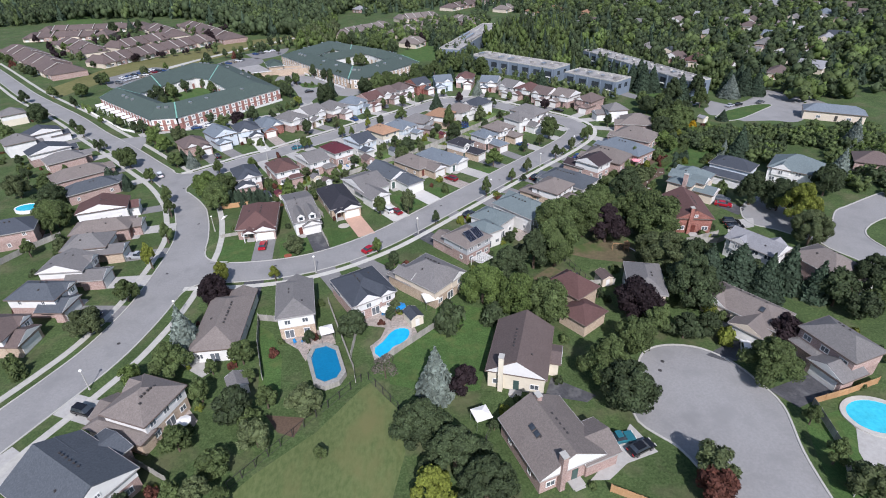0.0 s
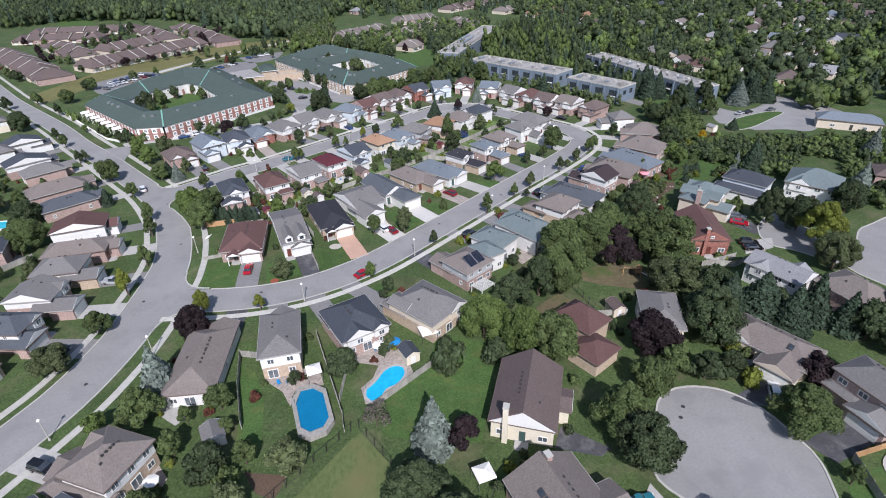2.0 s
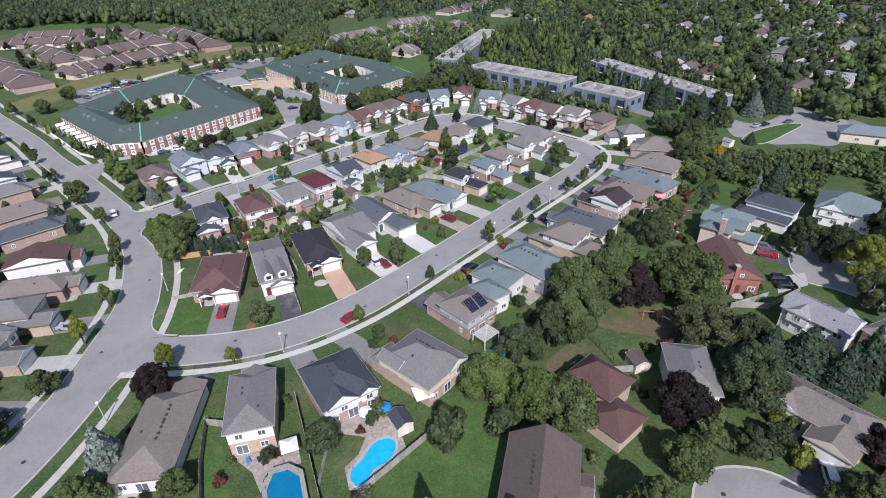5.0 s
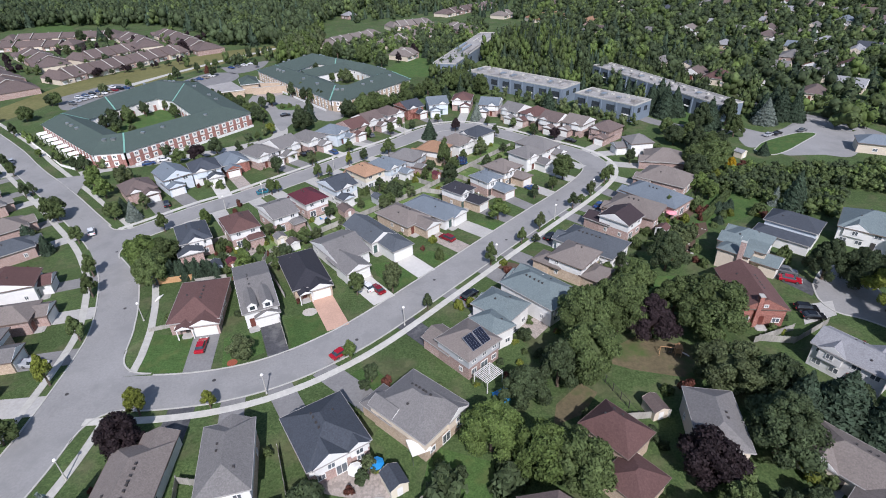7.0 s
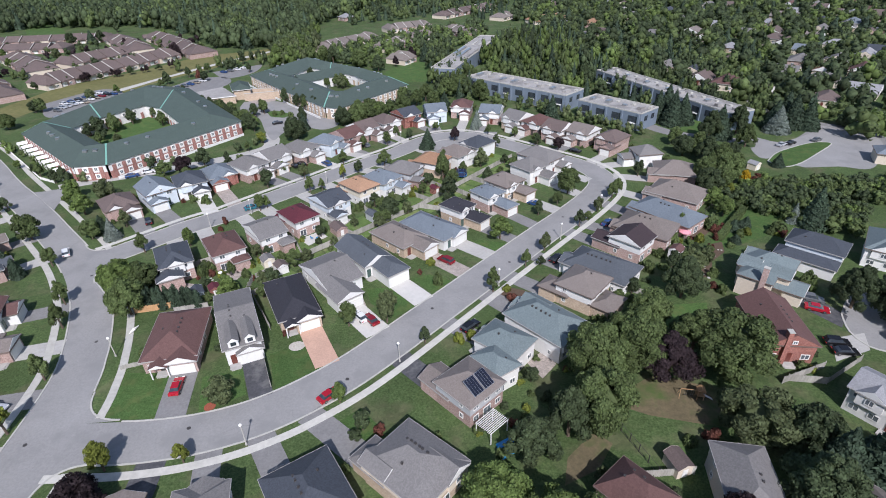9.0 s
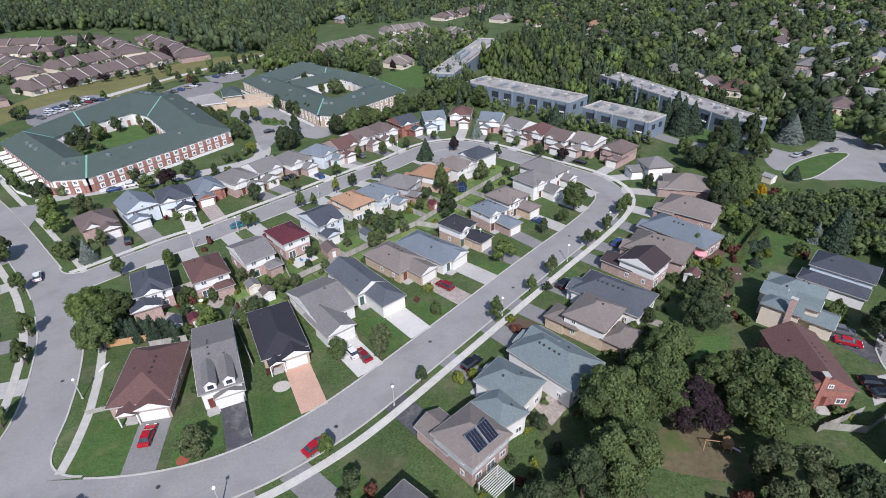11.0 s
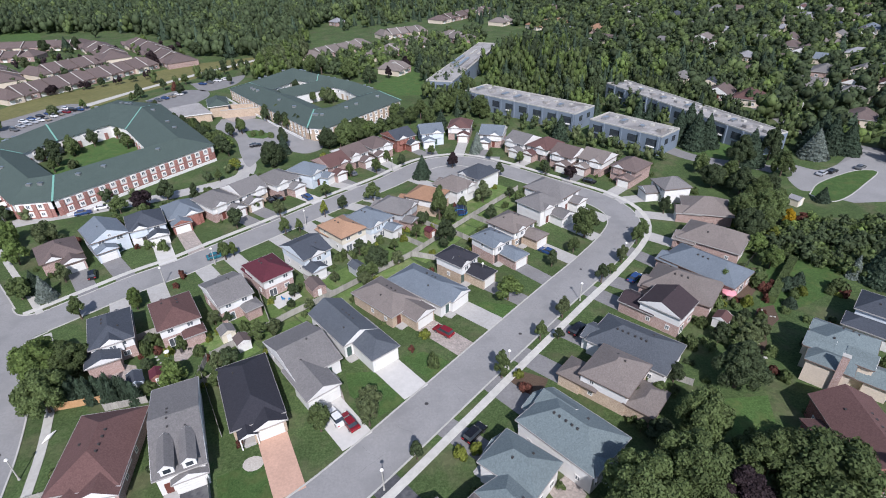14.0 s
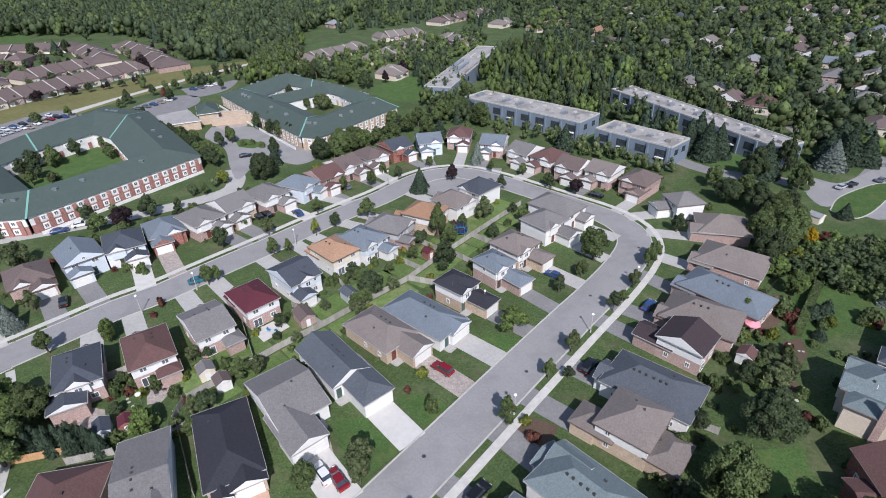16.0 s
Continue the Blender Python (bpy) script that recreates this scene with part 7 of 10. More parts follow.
patch("bed", [(-31.1, 63.2), (-24.2, 62.3), (-25.2, 58.3), (-28.2, 59.5)], M_SOIL, 0.02, "bare soil under garden trees", "garden bed")
patch("drive", [(19.0, 70.1), (26.0, 65.5), (24.1, 64.0), (17.2, 65.8)], M_TAR, 0.04, "dark asphalt driveway beside the house", "driveway")
patch("drive", [(20.8, 49.0), (26.0, 53.8), (29.9, 59.2), (32.5, 53.6), (27.1, 51.7), (23.7, 49.0)], M_CONCRETE, 0.04, "pale concrete driveway", "driveway")
patch("drive", [(56.2, 65.7), (66.4, 69.4), (67.8, 65.2), (59.1, 61.5)], M_TAR, 0.04, "dark asphalt driveway", "driveway")
patch("drive", [(77.8, 139.3), (83.3, 142.1), (86.5, 133.9), (82.9, 130.4)], M_TAR, 0.04, "dark asphalt driveway", "driveway")
patch("drive", [(78.5, 127.2), (86.1, 128.5), (83.8, 123.6), (75.4, 120.9)], M_CONCRETE, 0.04, "pale driveway", "driveway")
patch("drive", [(56.3, 78.5), (60.0, 77.8), (57.0, 72.9), (51.8, 73.1), (49.2, 74.8)], M_TAR, 0.04, "dark asphalt driveway", "driveway")
shed(36.6, 99.7, 15, 2.6, 3.4, "umber", "stucco")
shed(-37.6, 69.4, 30, 3.2, 3.6, "grey", "white")
shed(-37.1, 158.6, 35, 2.6, 2.8, "umber", "white")
shed(-41.2, 161.7, 35, 2.8, 2.8, "grey", "cream")
shed(-25.7, 177.2, 35, 3.2, 4.4, "umber", "pink")
shed(-16.9, 184.7, 40, 2.8, 3.4, "graphite", "greysiding")
shed(1.2, 201.2, 40, 2.2, 2.4, "maroon", "red")
shed(-53.8, 148.7, 30, 2.4, 3.2, "slate", "blue")
shed(60.7, 159.6, -45, 2.8, 3.0, "brown", "white")
shed(-6.6, 87.5, 30, 2.8, 3.6, "slate", "cream")
shed(-50.3, 149.8, 30, 2.2, 2.4, "maroon", "red")
shed(108.2, 212.1, 30, 2.8, 3.0, "ash", "cream")
parasol(-23.8, 82.7, 1.9, 2.4, M_CLOTH, "white square canopy tent on the patio", True)
parasol(5.5, 60.1, 2.0, 2.5, M_CLOTH, "white square garden gazebo with open sides", True)
parasol(-3.0, 92.8, 2.3, 2.5, M_CLOTH, "white canvas awning behind the house", True)
parasol(-12.4, 89.0, 1.3, 2.3, M_CLOTH, "pale round parasol over a patio table")
parasol(-9.4, 89.9, 1.2, 2.3, M_BLUE, "blue round parasol over patio chairs")
parasol(-43.4, 60.5, 1.2, 2.3, M_CLOTH, "closed pale parasol on a patio")
for gx, gy, gt in ((-13.2, 89.7, 20), (-12.2, 89.0, 120), (-11.4, 89.7, 200), (-10.6, 90.2, 300), (-30.1, 81.4, 40), (-28.6, 81.7, 220)):
    garden_chair(gx, gy, gt)


def trampoline(x, y):
    ob = thing("trampoline", pose(x, y, 0), "round blue garden trampoline with a dark safety net", "trampoline")
    net = Solid()
    for k in range(48):
        a, b = 2 * math.pi * k / 48, 2 * math.pi * (k + 0.55) / 48
        net.face(*[(1.85 * math.cos(g), 1.85 * math.sin(g), z) for g, z in ((a, 0.8), (b, 0.8), (b, 2.3), (a, 2.3))])
    part("net", net, M_NAVY, ob, "dark blue safety net")
    part("mat", Solid().beam((0, 0, 0.72), (0, 0, 0.78), 1.7, 1.7, 20), M_BLACK, ob)
    s = Solid()
    for k in range(20):
        a, b = 2 * math.pi * k / 20, 2 * math.pi * (k + 1) / 20
        s.face(*[(r * math.cos(g), r * math.sin(g), 0.82) for r, g in ((1.65, a), (2.0, a), (2.0, b), (1.65, b))])
    part("padding", s, M_BLUE, ob, "blue edge padding")
    for k in range(6):
        g = 2 * math.pi * k / 6
        part("leg", Solid().beam((1.85 * math.cos(g), 1.85 * math.sin(g), 0), (1.85 * math.cos(g), 1.85 * math.sin(g), 2.3), 0.04, 0.04, 6), M_STEEL, ob)


trampoline(10.2, 213.3)


def play_frame(x, y, turn):
    ob = thing("play_structure", pose(x, y, 0, 0, 0, turn) @ Matrix.Scale(0.78, 4), "orange cedar climbing frame with swings", "play structure")
    for px in (-0.7, 0.7):
        for py in (-0.7, 0.7):
            part("post", Solid().box(px - 0.06, px + 0.06, py - 0.06, py + 0.06, 0, 2.6), M_NEWWOOD, ob)
    part("platform", Solid().box(-0.8, 0.8, -0.8, 0.8, 1.2, 1.28), M_NEWWOOD, ob)
    part("roof", roof_solid("gy", 1.5, 1.5, 2.6, 0.7, 0.15), M_NEWWOOD, ob)
    part("beam", Solid().box(-4.2, -0.7, -0.06, 0.06, 2.2, 2.34), M_NEWWOOD, ob)
    for k in (-1, 1):
        part("brace", Solid().beam((-4.2, 0, 2.25), (-4.4, k * 0.9, 0), 0.06, 0.06, 5), M_NEWWOOD, ob)
    for sx in (-1.7, -3.0):
        sw = part("swing_seat", Solid().box(sx - 0.25, sx + 0.25, -0.1, 0.1, 0.5, 0.54), M_BLACK, ob)
        for k in (-0.22, 0.22):
            part("chain", Solid().beam((sx + k, 0, 0.54), (sx + k, 0, 2.2), 0.015, 0.015, 4), M_STEEL, sw)
    part("slide", Solid().face((0.8, -0.3, 1.2), (2.8, -0.3, 0.15), (2.8, 0.3, 0.15), (0.8, 0.3, 1.2)).face((0.8, 0.3, 1.14), (2.8, 0.3, 0.09), (2.8, -0.3, 0.09), (0.8, -0.3, 1.14)), M_TRIM, ob)


play_frame(46.1, 113.3, -12)


def pergola(x, y, turn, w=4.0, d=3.2):
    ob = thing("pergola", pose(x, y, 0, 0, 0, turn), "white wooden pergola with open slats", "pergola")
    for px in (-w / 2, w / 2):
        for py in (-d / 2, d / 2):
            part("post", Solid().box(px - 0.07, px + 0.07, py - 0.07, py + 0.07, 0, 2.5), M_TRIM, ob)
    for k in range(11):
        yy = -d / 2 + k * d / 10
        part("slat", shared(f"slat|{w}", lambda: Solid().box(-w / 2 - 0.2, w / 2 + 0.2, -0.05, 0.05, 2.5, 2.62), M_TRIM), None, ob, at=pose(0, yy, 0))


pergola(9.3, 107.7, 42)
pergola(26.7, 123.8, 42, 3.0, 3.0)
tarp = single("tarp", Solid().slab([(9.7, 104.9), (12.4, 106.4), (12.9, 103.6), (10.5, 102.2)], 0.0, 0.5), M_BLUE, "bright blue tarp over garden goods", "tarp")
satellite = thing("kayak", pose(-63.4, 137.5, 0.25, 0, 0, 75), "white upturned kayak on the grass", "boat")
part("hull", Solid().beam((-1.4, 0, 0), (0, 0, 0.05), 0.08, 0.35, 8).beam((0, 0, 0.05), (1.4, 0, 0), 0.35, 0.08, 8), M_CLOTH, satellite)



def solar_array(host, w, d, z, rise):
    """Two dark panels lying on the back slope of a hip roof."""
    slope = math.degrees(math.atan2(rise, (min(w, d) / 2 + 0.45) * 0.95))
    for k, dx in enumerate((-1.25, 1.25)):
        b = d / 2 + 0.45
        y = b * 0.48
        zz = roof_height("hip", w, d, z, rise, dx, y) + 0.12
        m = host.matrix_world @ pose(dx, y, zz, -slope, 0, 0)
        ob = thing("solar_panel", m, "black solar water panel lying on a shingle roof", "solar panel", "solar panels")
        part("frame", Solid().box(-1.15, 1.15, -1.6, 1.6, -0.06, 0.02), M_STEEL, ob)
        for q in range(4):
            part("cell", Solid().box(-1.08 + 0.54 * q, -0.58 + 0.54 * q, -1.54, 1.54, 0.02, 0.035), M_PANEL, ob)


solar_array(solar_house, 8.11, 8.12, 4.9, 2.35)



def hedge(a, b, wide, high):
    """A clipped hedge: a leafy box from a to b with an uneven skin."""
    a, b = Vector(a), Vector(b)
    L, turn = (b - a).length, math.degrees(math.atan2((b - a).y, (b - a).x))
    rng = np.random.default_rng(int(L * 10))
    s = Solid().box(0.1, L - 0.1, -wide / 2 + 0.1, wide / 2 - 0.1, -0.1, high - 0.12)
    n = int(L * 90)
    side = rng.integers(0, 3, n)
    y = np.where(side == 0, rng.uniform(-0.5, 0.5, n), np.where(side == 1, -0.5, 0.5)) * wide
    z = np.where(side == 0, high, rng.uniform(0.05, 1, n) * high) + rng.normal(0, 0.06, n)
    d = np.stack([rng.normal(0, 0.2, n), np.where(side == 0, 0, np.sign(y)), np.where(side == 0, 1, 0.3)], 1)
    v, f = leaf_sprays(rng, np.stack([rng.uniform(0, L, n), y, z], 1), d, 0.16)
    k = len(s.v)
    s.v += [tuple(p) for p in v.tolist()]
    s.f += [tuple(i + k for i in q) for q in f]
    return single("hedge", s, LEAF["maple"], "long clipped green hedge between two lawns", "hedge", pose(a.x, a.y, 0, 0, 0, turn), "hedges")


hedge((74.7, 166.1), (81.6, 173.6), 1.7, 2.0)
hedge((81.7, 173.7), (89.1, 181.7), 1.7, 2.0)
patch("flower_bed", [(71.0, 164.4), (75.2, 165.4), (73.6, 160.6), (68.4, 156.4), (66.6, 152.4), (64.8, 149.4), (62.4, 150.6), (64.6, 154.6), (66.6, 158.4)], M_SOIL, 0.04, "planted bed of shrubs and pale stones", "flower bed")
rng = random.Random(12)
for x, y in (((67.3, 156.9), (65.5, 154.2), (63.4, 151.7), (63.7, 150.2), (72.0, 162.5), (73.3, 161.2), (71.5, 163.8), (69.6, 158.8), (68.3, 158.0))):
    for k in range(2):
        r = rng.uniform(0.22, 0.45)
        single("garden_stone", shared(f"garden_stone|{k}", lambda: Solid().beam((0, 0, -0.2), (0.05, 0, 0.5), 1.0, 0.82, 7).beam((0.05, 0, 0.5), (0, 0.06, 0.8), 0.82, 0.4, 7), M_KERB), None, "pale rounded stone in a garden bed", "stone", pose(x + rng.uniform(-0.9, 0.9), y + rng.uniform(-0.9, 0.9), 0, 0, 0, rng.uniform(0, 360)) @ Matrix.Diagonal((r, r * 0.8, r * 0.6, 1)), "garden stones")
for x, y in ((-58.3, 164.2), (-57.5, 163.1), (-56.7, 162.1), (-55.9, 160.9), (-55.2, 159.7), (-54.8, 158.6), (-54.5, 157.5), (-53.9, 156.6), (-53.2, 155.8), (-52.1, 154.8)):
    single("stepping_stone", shared("stepping_stone", lambda: Solid().beam((0, 0, -0.05), (0, 0, 0.045), 0.3, 0.28, 9), M_CONCRETE), None, "round pale stepping stone set in the grass", "stepping stone", pose(x, y, 0), "stepping stones")
patch("patio", [(-51.0, 158.3), (-48.4, 160.4), (-46.4, 158.4), (-47.3, 155.5), (-49.7, 155.0)], M_PAVER, 0.06, "curved stone patio behind a brick house", "patio")
garden_chair(-49.0, 157.4, 40, M_DARK)
garden_chair(-47.8, 158.2, 200, M_DARK)
parasol(-50.6, 155.2, 0.5, 2.6, M_CLOTH, "narrow folded white parasol by the patio")
parasol(66.2, 167.8, 1.5, 2.2, plain("pink_cloth", (0.75, 0.3, 0.34), 0.8), "pink parasol beside a brick house")
for x, y, r, h, kind in ((81.0, 171.2, 1.5, 3.6, "column"), (82.9, 171.4, 1.6, 3.2, "column"), (85.2, 173.0, 1.4, 3.4, "column"), (83.6, 169.6, 1.3, 1.6, "shrub"), (89.6, 168.8, 1.2, 1.3, "shrub"), (90.8, 167.6, 1.0, 1.0, "limeshrub"), (93.5, 169.8, 1.1, 1.3, "redshrub"),
                         (57.5, 154.2, 1.9, 3.2, "dark"), (61.4, 156.2, 1.8, 3.4, "maple"), (65.9, 160.6, 1.6, 3.2, "dark"), (76.1, 162.9, 1.2, 1.3, "shrub"), (78.8, 159.6, 1.0, 1.1, "shrub"), (83.9, 159.2, 0.9, 1.1, "darkshrub"), (64.4, 166.0, 0.9, 1.2, "limeshrub"), (66.6, 165.0, 1.0, 1.3, "shrub"),
                         (-56.9, 160.6, 1.4, 2.4, "dark"), (-53.9, 153.1, 1.5, 2.8, "dark"), (-45.5, 162.1, 1.1, 2.0, "bright"), (84.5, 84.0, 3.2, 6.5, "dark"), (89.5, 86.5, 3.4, 7.5, "maple"), (70.0, 98.8, 3.0, 6.0, "dark")):
    tree(x, y, r, h, kind)

# ---- fences ----
for a, b in zip(BACK_LINE, BACK_LINE[1:]):  # the fence between the two rows of gardens
    fence(a, b)
for a, b in (((-29.5, 182.5), (-21.6, 175.0)), ((-38.6, 176.2), (-33.2, 165.0)), ((-43.2, 155.2), (-43.0, 148.3)), ((-20.6, 192.0), (-14.6, 181.8)), ((-9.6, 203.0), (-0.6, 194.8)), ((-2.6, 210.0), (5.4, 202.4)), ((4.2, 188.0), (-3.6, 191.0)), ((13.6, 195.4), (6.4, 203.0)), ((19.6, 204.6), (13.2, 210.8))):
    fence(a, b)
fence((-65.9, 143.4), (-58.4, 145.0), material=M_NEWWOOD)
fence((-58.4, 145.0), (-56.4, 145.6), material=M_NEWWOOD)
fence((-32.8, 49.2), (-23.9, 60.4), open_=True)
fence((-23.9, 60.4), (-15.6, 70.5), open_=True)
fence((-14.3, 70.9), (-8.4, 63.5), open_=True)
fence((-11.8, 75.5), (-1.6, 85.5))
fence((-25.6, 94.4), (-20.7, 81.9))
fence((-20.7, 81.9), (-17.3, 73.3))
fence((-17.3, 73.3), (-16.6, 70.2))
fence((-51.2, 55.4), (-42.5, 50.6))
fence((61.6, 62.1), (69.0, 64.1), material=M_NEWWOOD)
fence((69.0, 64.1), (75.6, 66.3), material=M_NEWWOOD)
fence((61.6, 62.1), (60.4, 52.7))
fence((60.4, 52.7), (57.1, 45.2))
fence((62.2, 115.9), (71.9, 119.3))
fence((29.7, 108.9), (33.4, 98.7), open_=True)
fence((30.8, 98.2), (38.8, 98.5))
fence((-43.3, 151.7), (-34.3, 136.2))
fence((-30.0, 119.7), (-35.2, 132.0))
fence((91.3, 197.5), (81.5, 184.4), open_=True)
fence((81.5, 184.4), (68.6, 172.7), open_=True)
# boards added here stand in for a thin hedge and shadow line
fence((-39.6, 89.4), (-37.4, 80.8))
fence((-39.6, 89.2), (-35.6, 88.5))
# more added boards, continuing that hedge and shadow line
fence((-37.4, 80.8), (-33.9, 71.5))
fence((1.9, 46.9), (7.1, 58.8), open_=True)
fence((47.6, 143.1), (41.7, 146.9))
fence((-18.1, 84.7), (-18.3, 76.9))
fence((-112.8, 114.7), (-109.5, 122.9))
fence((-109.5, 122.9), (-105.5, 128.8))
fence((-63.1, 159.4), (-56.4, 164.2))
fence((-60.3, 125.6), (-55.7, 127.1), height=1.1)
fence((-56.9, 142.9), (-50.1, 144.5))
fence((23.2, 47.1), (28.7, 44.3), material=M_NEWWOOD)
fence((-40.3, 149.5), (-43.2, 146.4))
fence((-43.2, 146.4), (-46.7, 144.3))
fence((-178.1, 263.2), (-155.7, 241.8), height=1.1, material=M_TRIM)
fence((-155.7, 241.8), (-136.5, 223.2), height=1.1, material=M_TRIM)
fence((-136.5, 223.2), (-129.2, 219.2), height=1.1, material=M_TRIM)
fence((63.4, 116.5), (69.9, 115.4))
fence((69.9, 115.4), (79.8, 120.7))

# ---- cars ----
car(-47.2, 120.1, 97, "red", "sedan")
car(-13.3, 137.7, 128, "darkred", "sedan")
car(-15.7, 138.8, 128, "white", "sedan")
car(3.4, 160.3, 138, "darkred", "suv")
car(-18.7, 116.7, 45, "red", "sedan")
car(30.9, 190.2, 136, "blue", "sedan")
car(30.9, 159.3, 46, "black", "suv")
car(48.8, 177.0, 46, "blue", "sedan")
car(7.7, 134.3, 46, "black", "suv")
car(26.9, 55.8, 12, "teal", "pickup")
car(29.9, 54.0, 25, "black", "sedan")
car(81.3, 136.2, -28, "red", "sedan")
car(82.3, 139.5, -28, "grey", "suv")
car(78.4, 125.5, -12, "black", "suv")
car(78.3, 122.9, -8, "black", "sedan")
car(-62.5, 64.6, -18, "black", "suv")
car(-76.9, 92.4, -12, "black", "sedan")
car(-96.7, 170.4, 122, "white", "suv")
car(-104.1, 222.4, 28, "blue", "sedan", True)
car(-100.0, 225.9, 28, "white", "sedan", True)
car(-82.6, 187.1, 120, "black", "suv")
car(-48.8, 227.1, 133, "black", "sedan", True)
car(-46.5, 228.0, 133, "black", "suv", True)
car(-37.3, 228.0, 130, "blue", "suv", True)
car(-54.5, 194.0, 30, "teal", "sedan")
car(-67.1, 278.2, 20, "black", "sedan", True)
car(-25.3, 246.0, 130, "grey", "suv", True)
car(53.2, 232.8, -40, "black", "sedan", True)
car(-158.7, 229.2, 130, "silver", "sedan", True)
car(57.1, 75.6, 70, "white", "suv")
car(-78.4, 116.4, -5, "silver", "pickup")
car(-181.8, 309.3, -26, "grey", "suv", True)
car(-182.3, 314.4, -26, "silver", "sedan", True)
car(-181.2, 317.2, -26, "silver", "sedan", True)
car(-180.0, 320.1, -26, "silver", "suv", True)
car(-178.8, 323.0, -26, "white", "sedan", True)
car(-176.0, 323.4, -26, "tan", "sedan", True)
car(-176.4, 329.1, -26, "white", "suv", True)
car(-175.2, 332.2, -26, "tan", "sedan", True)
car(-173.9, 335.5, -26, "darkred", "sedan", True)
car(-172.6, 338.7, -26, "black", "suv", True)
car(-169.6, 339.2, -26, "blue", "sedan", True)
car(-185.8, 321.7, -26, "white", "sedan", True)
car(-184.4, 325.5, -26, "blue", "sedan", True)
car(-182.9, 329.5, -26, "black", "sedan", True)
car(-181.3, 333.5, -26, "blue", "sedan", True)
car(-179.7, 337.7, -26, "silver", "sedan", True)
car(-178.1, 342.0, -26, "white", "sedan", True)
car(-138.9, 348.7, -26, "grey", "sedan", True)
car(-136.9, 352.2, -26, "grey", "sedan", True)
car(-134.8, 355.7, -26, "blue", "sedan", True)
car(-132.7, 359.4, -26, "tan", "sedan", True)
car(-130.5, 363.1, -26, "white", "sedan", True)
car(-125.7, 384.6, -26, "blue", "sedan", True)
car(-122.6, 387.8, -26, "grey", "sedan", True)
car(-119.4, 391.2, -26, "white", "sedan", True)
car(-116.1, 394.6, -26, "white", "sedan", True)
car(129.6, 232.4, 30, "silver", "sedan", True)
car(133.8, 233.7, 30, "black", "sedan", True)
car(145.0, 236.2, 30, "grey", "sedan", True)

# ---- street lamps ----
street_lamp(-30.8, 107.0)
street_lamp(-57.2, 90.6)
street_lamp(-65.2, 70.4)
street_lamp(-6.6, 125.1)
street_lamp(15.3, 149.2)
street_lamp(34.1, 169.7)
street_lamp(-63.3, 129.6)
street_lamp(49.2, 186.1)
street_lamp(13.3, 179.2)
street_lamp(-53.7, 190.8)
street_lamp(-34.3, 210.2)
street_lamp(-62.9, 182.5)
street_lamp(-11.4, 248.1)

# ---- single trees and bushes ----
tree(-4.2, 57.0, 5.2, 9, "dark")
tree(0.9, 51.8, 5.2, 9, "dark")
tree(5.2, 46.2, 5.2, 9, "dark")
tree(-2.2, 46.4, 4, 7, "lime")
tree(-1.9, 67.3, 3.4, 11, "bluespruce")
tree(3.1, 66.9, 3.3, 7, "purple")
tree(57.4, 68.7, 5.8, 9, "maple")
tree(38.4, 48.8, 3.4, 7, "olive")
tree(37.2, 45.5, 3.2, 6, "red")
tree(57.6, 50.6, 2.21, 5.6, "maple")
tree(58.4, 45.5, 3.2, 6, "olive")
tree(58.6, 58.0, 1.7, 4.5, "maple")
tree(91.9, 93.1, 5, 10, "dark")
tree(-35.8, 62.5, 3.5, 6.5, "dark")
tree(-30.5, 56.7, 2.9, 5.8, "olive")
tree(-23.9, 63.6, 3.2, 5.8, "olive")
tree(-35.6, 51.7, 2.8, 5, "maple")
tree(-42.9, 56.3, 3.0, 5.8, "maple")
tree(-51.0, 73.3, 4.2, 8, "maple")
tree(-51.2, 80.9, 3.6, 11, "bluespruce")
tree(-50.7, 95.8, 3.8, 7, "purple")
tree(-36.0, 70.8, 1.8, 3.6, "maple")
tree(-38.7, 75.9, 2.5, 5.5, "maple")
tree(-31.0, 64.7, 2.21, 5.6, "maple")
tree(-20.0, 54.1, 1.3, 3, "maple")
tree(-57.6, 71.3, 2.1, 4.5, "bright")
tree(-71.5, 97.6, 3.2, 6, "maple")
tree(-74.0, 86.6, 4, 6, "olive")
tree(-51.7, 103.0, 1.87, 6.2, "lime")
tree(-39.8, 104.0, 1.53, 4.5, "lime")
tree(-18.6, 83.7, 3.2, 5.5, "dark")
tree(0.6, 85.0, 3.4, 5.5, "darkshrub")
tree(-11.2, 71.1, 2.6, 5, "grey")
tree(10.7, 89.8, 2.4, 3.2, "darkshrub")
tree(-43.1, 66.6, 2.04, 5.6, "maple")
tree(-48.5, 61.2, 1.4, 3, "shrub")
tree(-36.2, 47.1, 2.12, 5.6, "olive")
tree(-40.3, 47.8, 1.7, 4.5, "maple")
tree(-32.5, 46.5, 1.87, 4.5, "maple")
tree(-33.1, 61.2, 2, 3, "shrub")
tree(15.4, 88.6, 4.5, 10.5, "bright")
tree(20.8, 86.2, 4.8, 10.5, "maple")
tree(8.4, 93.1, 5, 10, "bright")
tree(21.6, 106.4, 4.4, 11, "dark")
tree(39.8, 87.2, 4.8, 9, "purple")
tree(94.8, 124.2, 6.5, 13, "lime")
tree(91.7, 113.4, 5, 10, "olive")
tree(82.0, 88.6, 3.6, 9, "dark")
tree(66.8, 80.5, 2.6, 5, "purple")
tree(64.7, 96.2, 6, 12, "spruce")
tree(36.0, 76.6, 3.8, 8, "maple")
tree(28.4, 68.4, 5.4, 11, "maple")
tree(30.0, 62.6, 4.8, 10, "dark")
tree(46.9, 79.8, 3.6, 6.5, "dark")
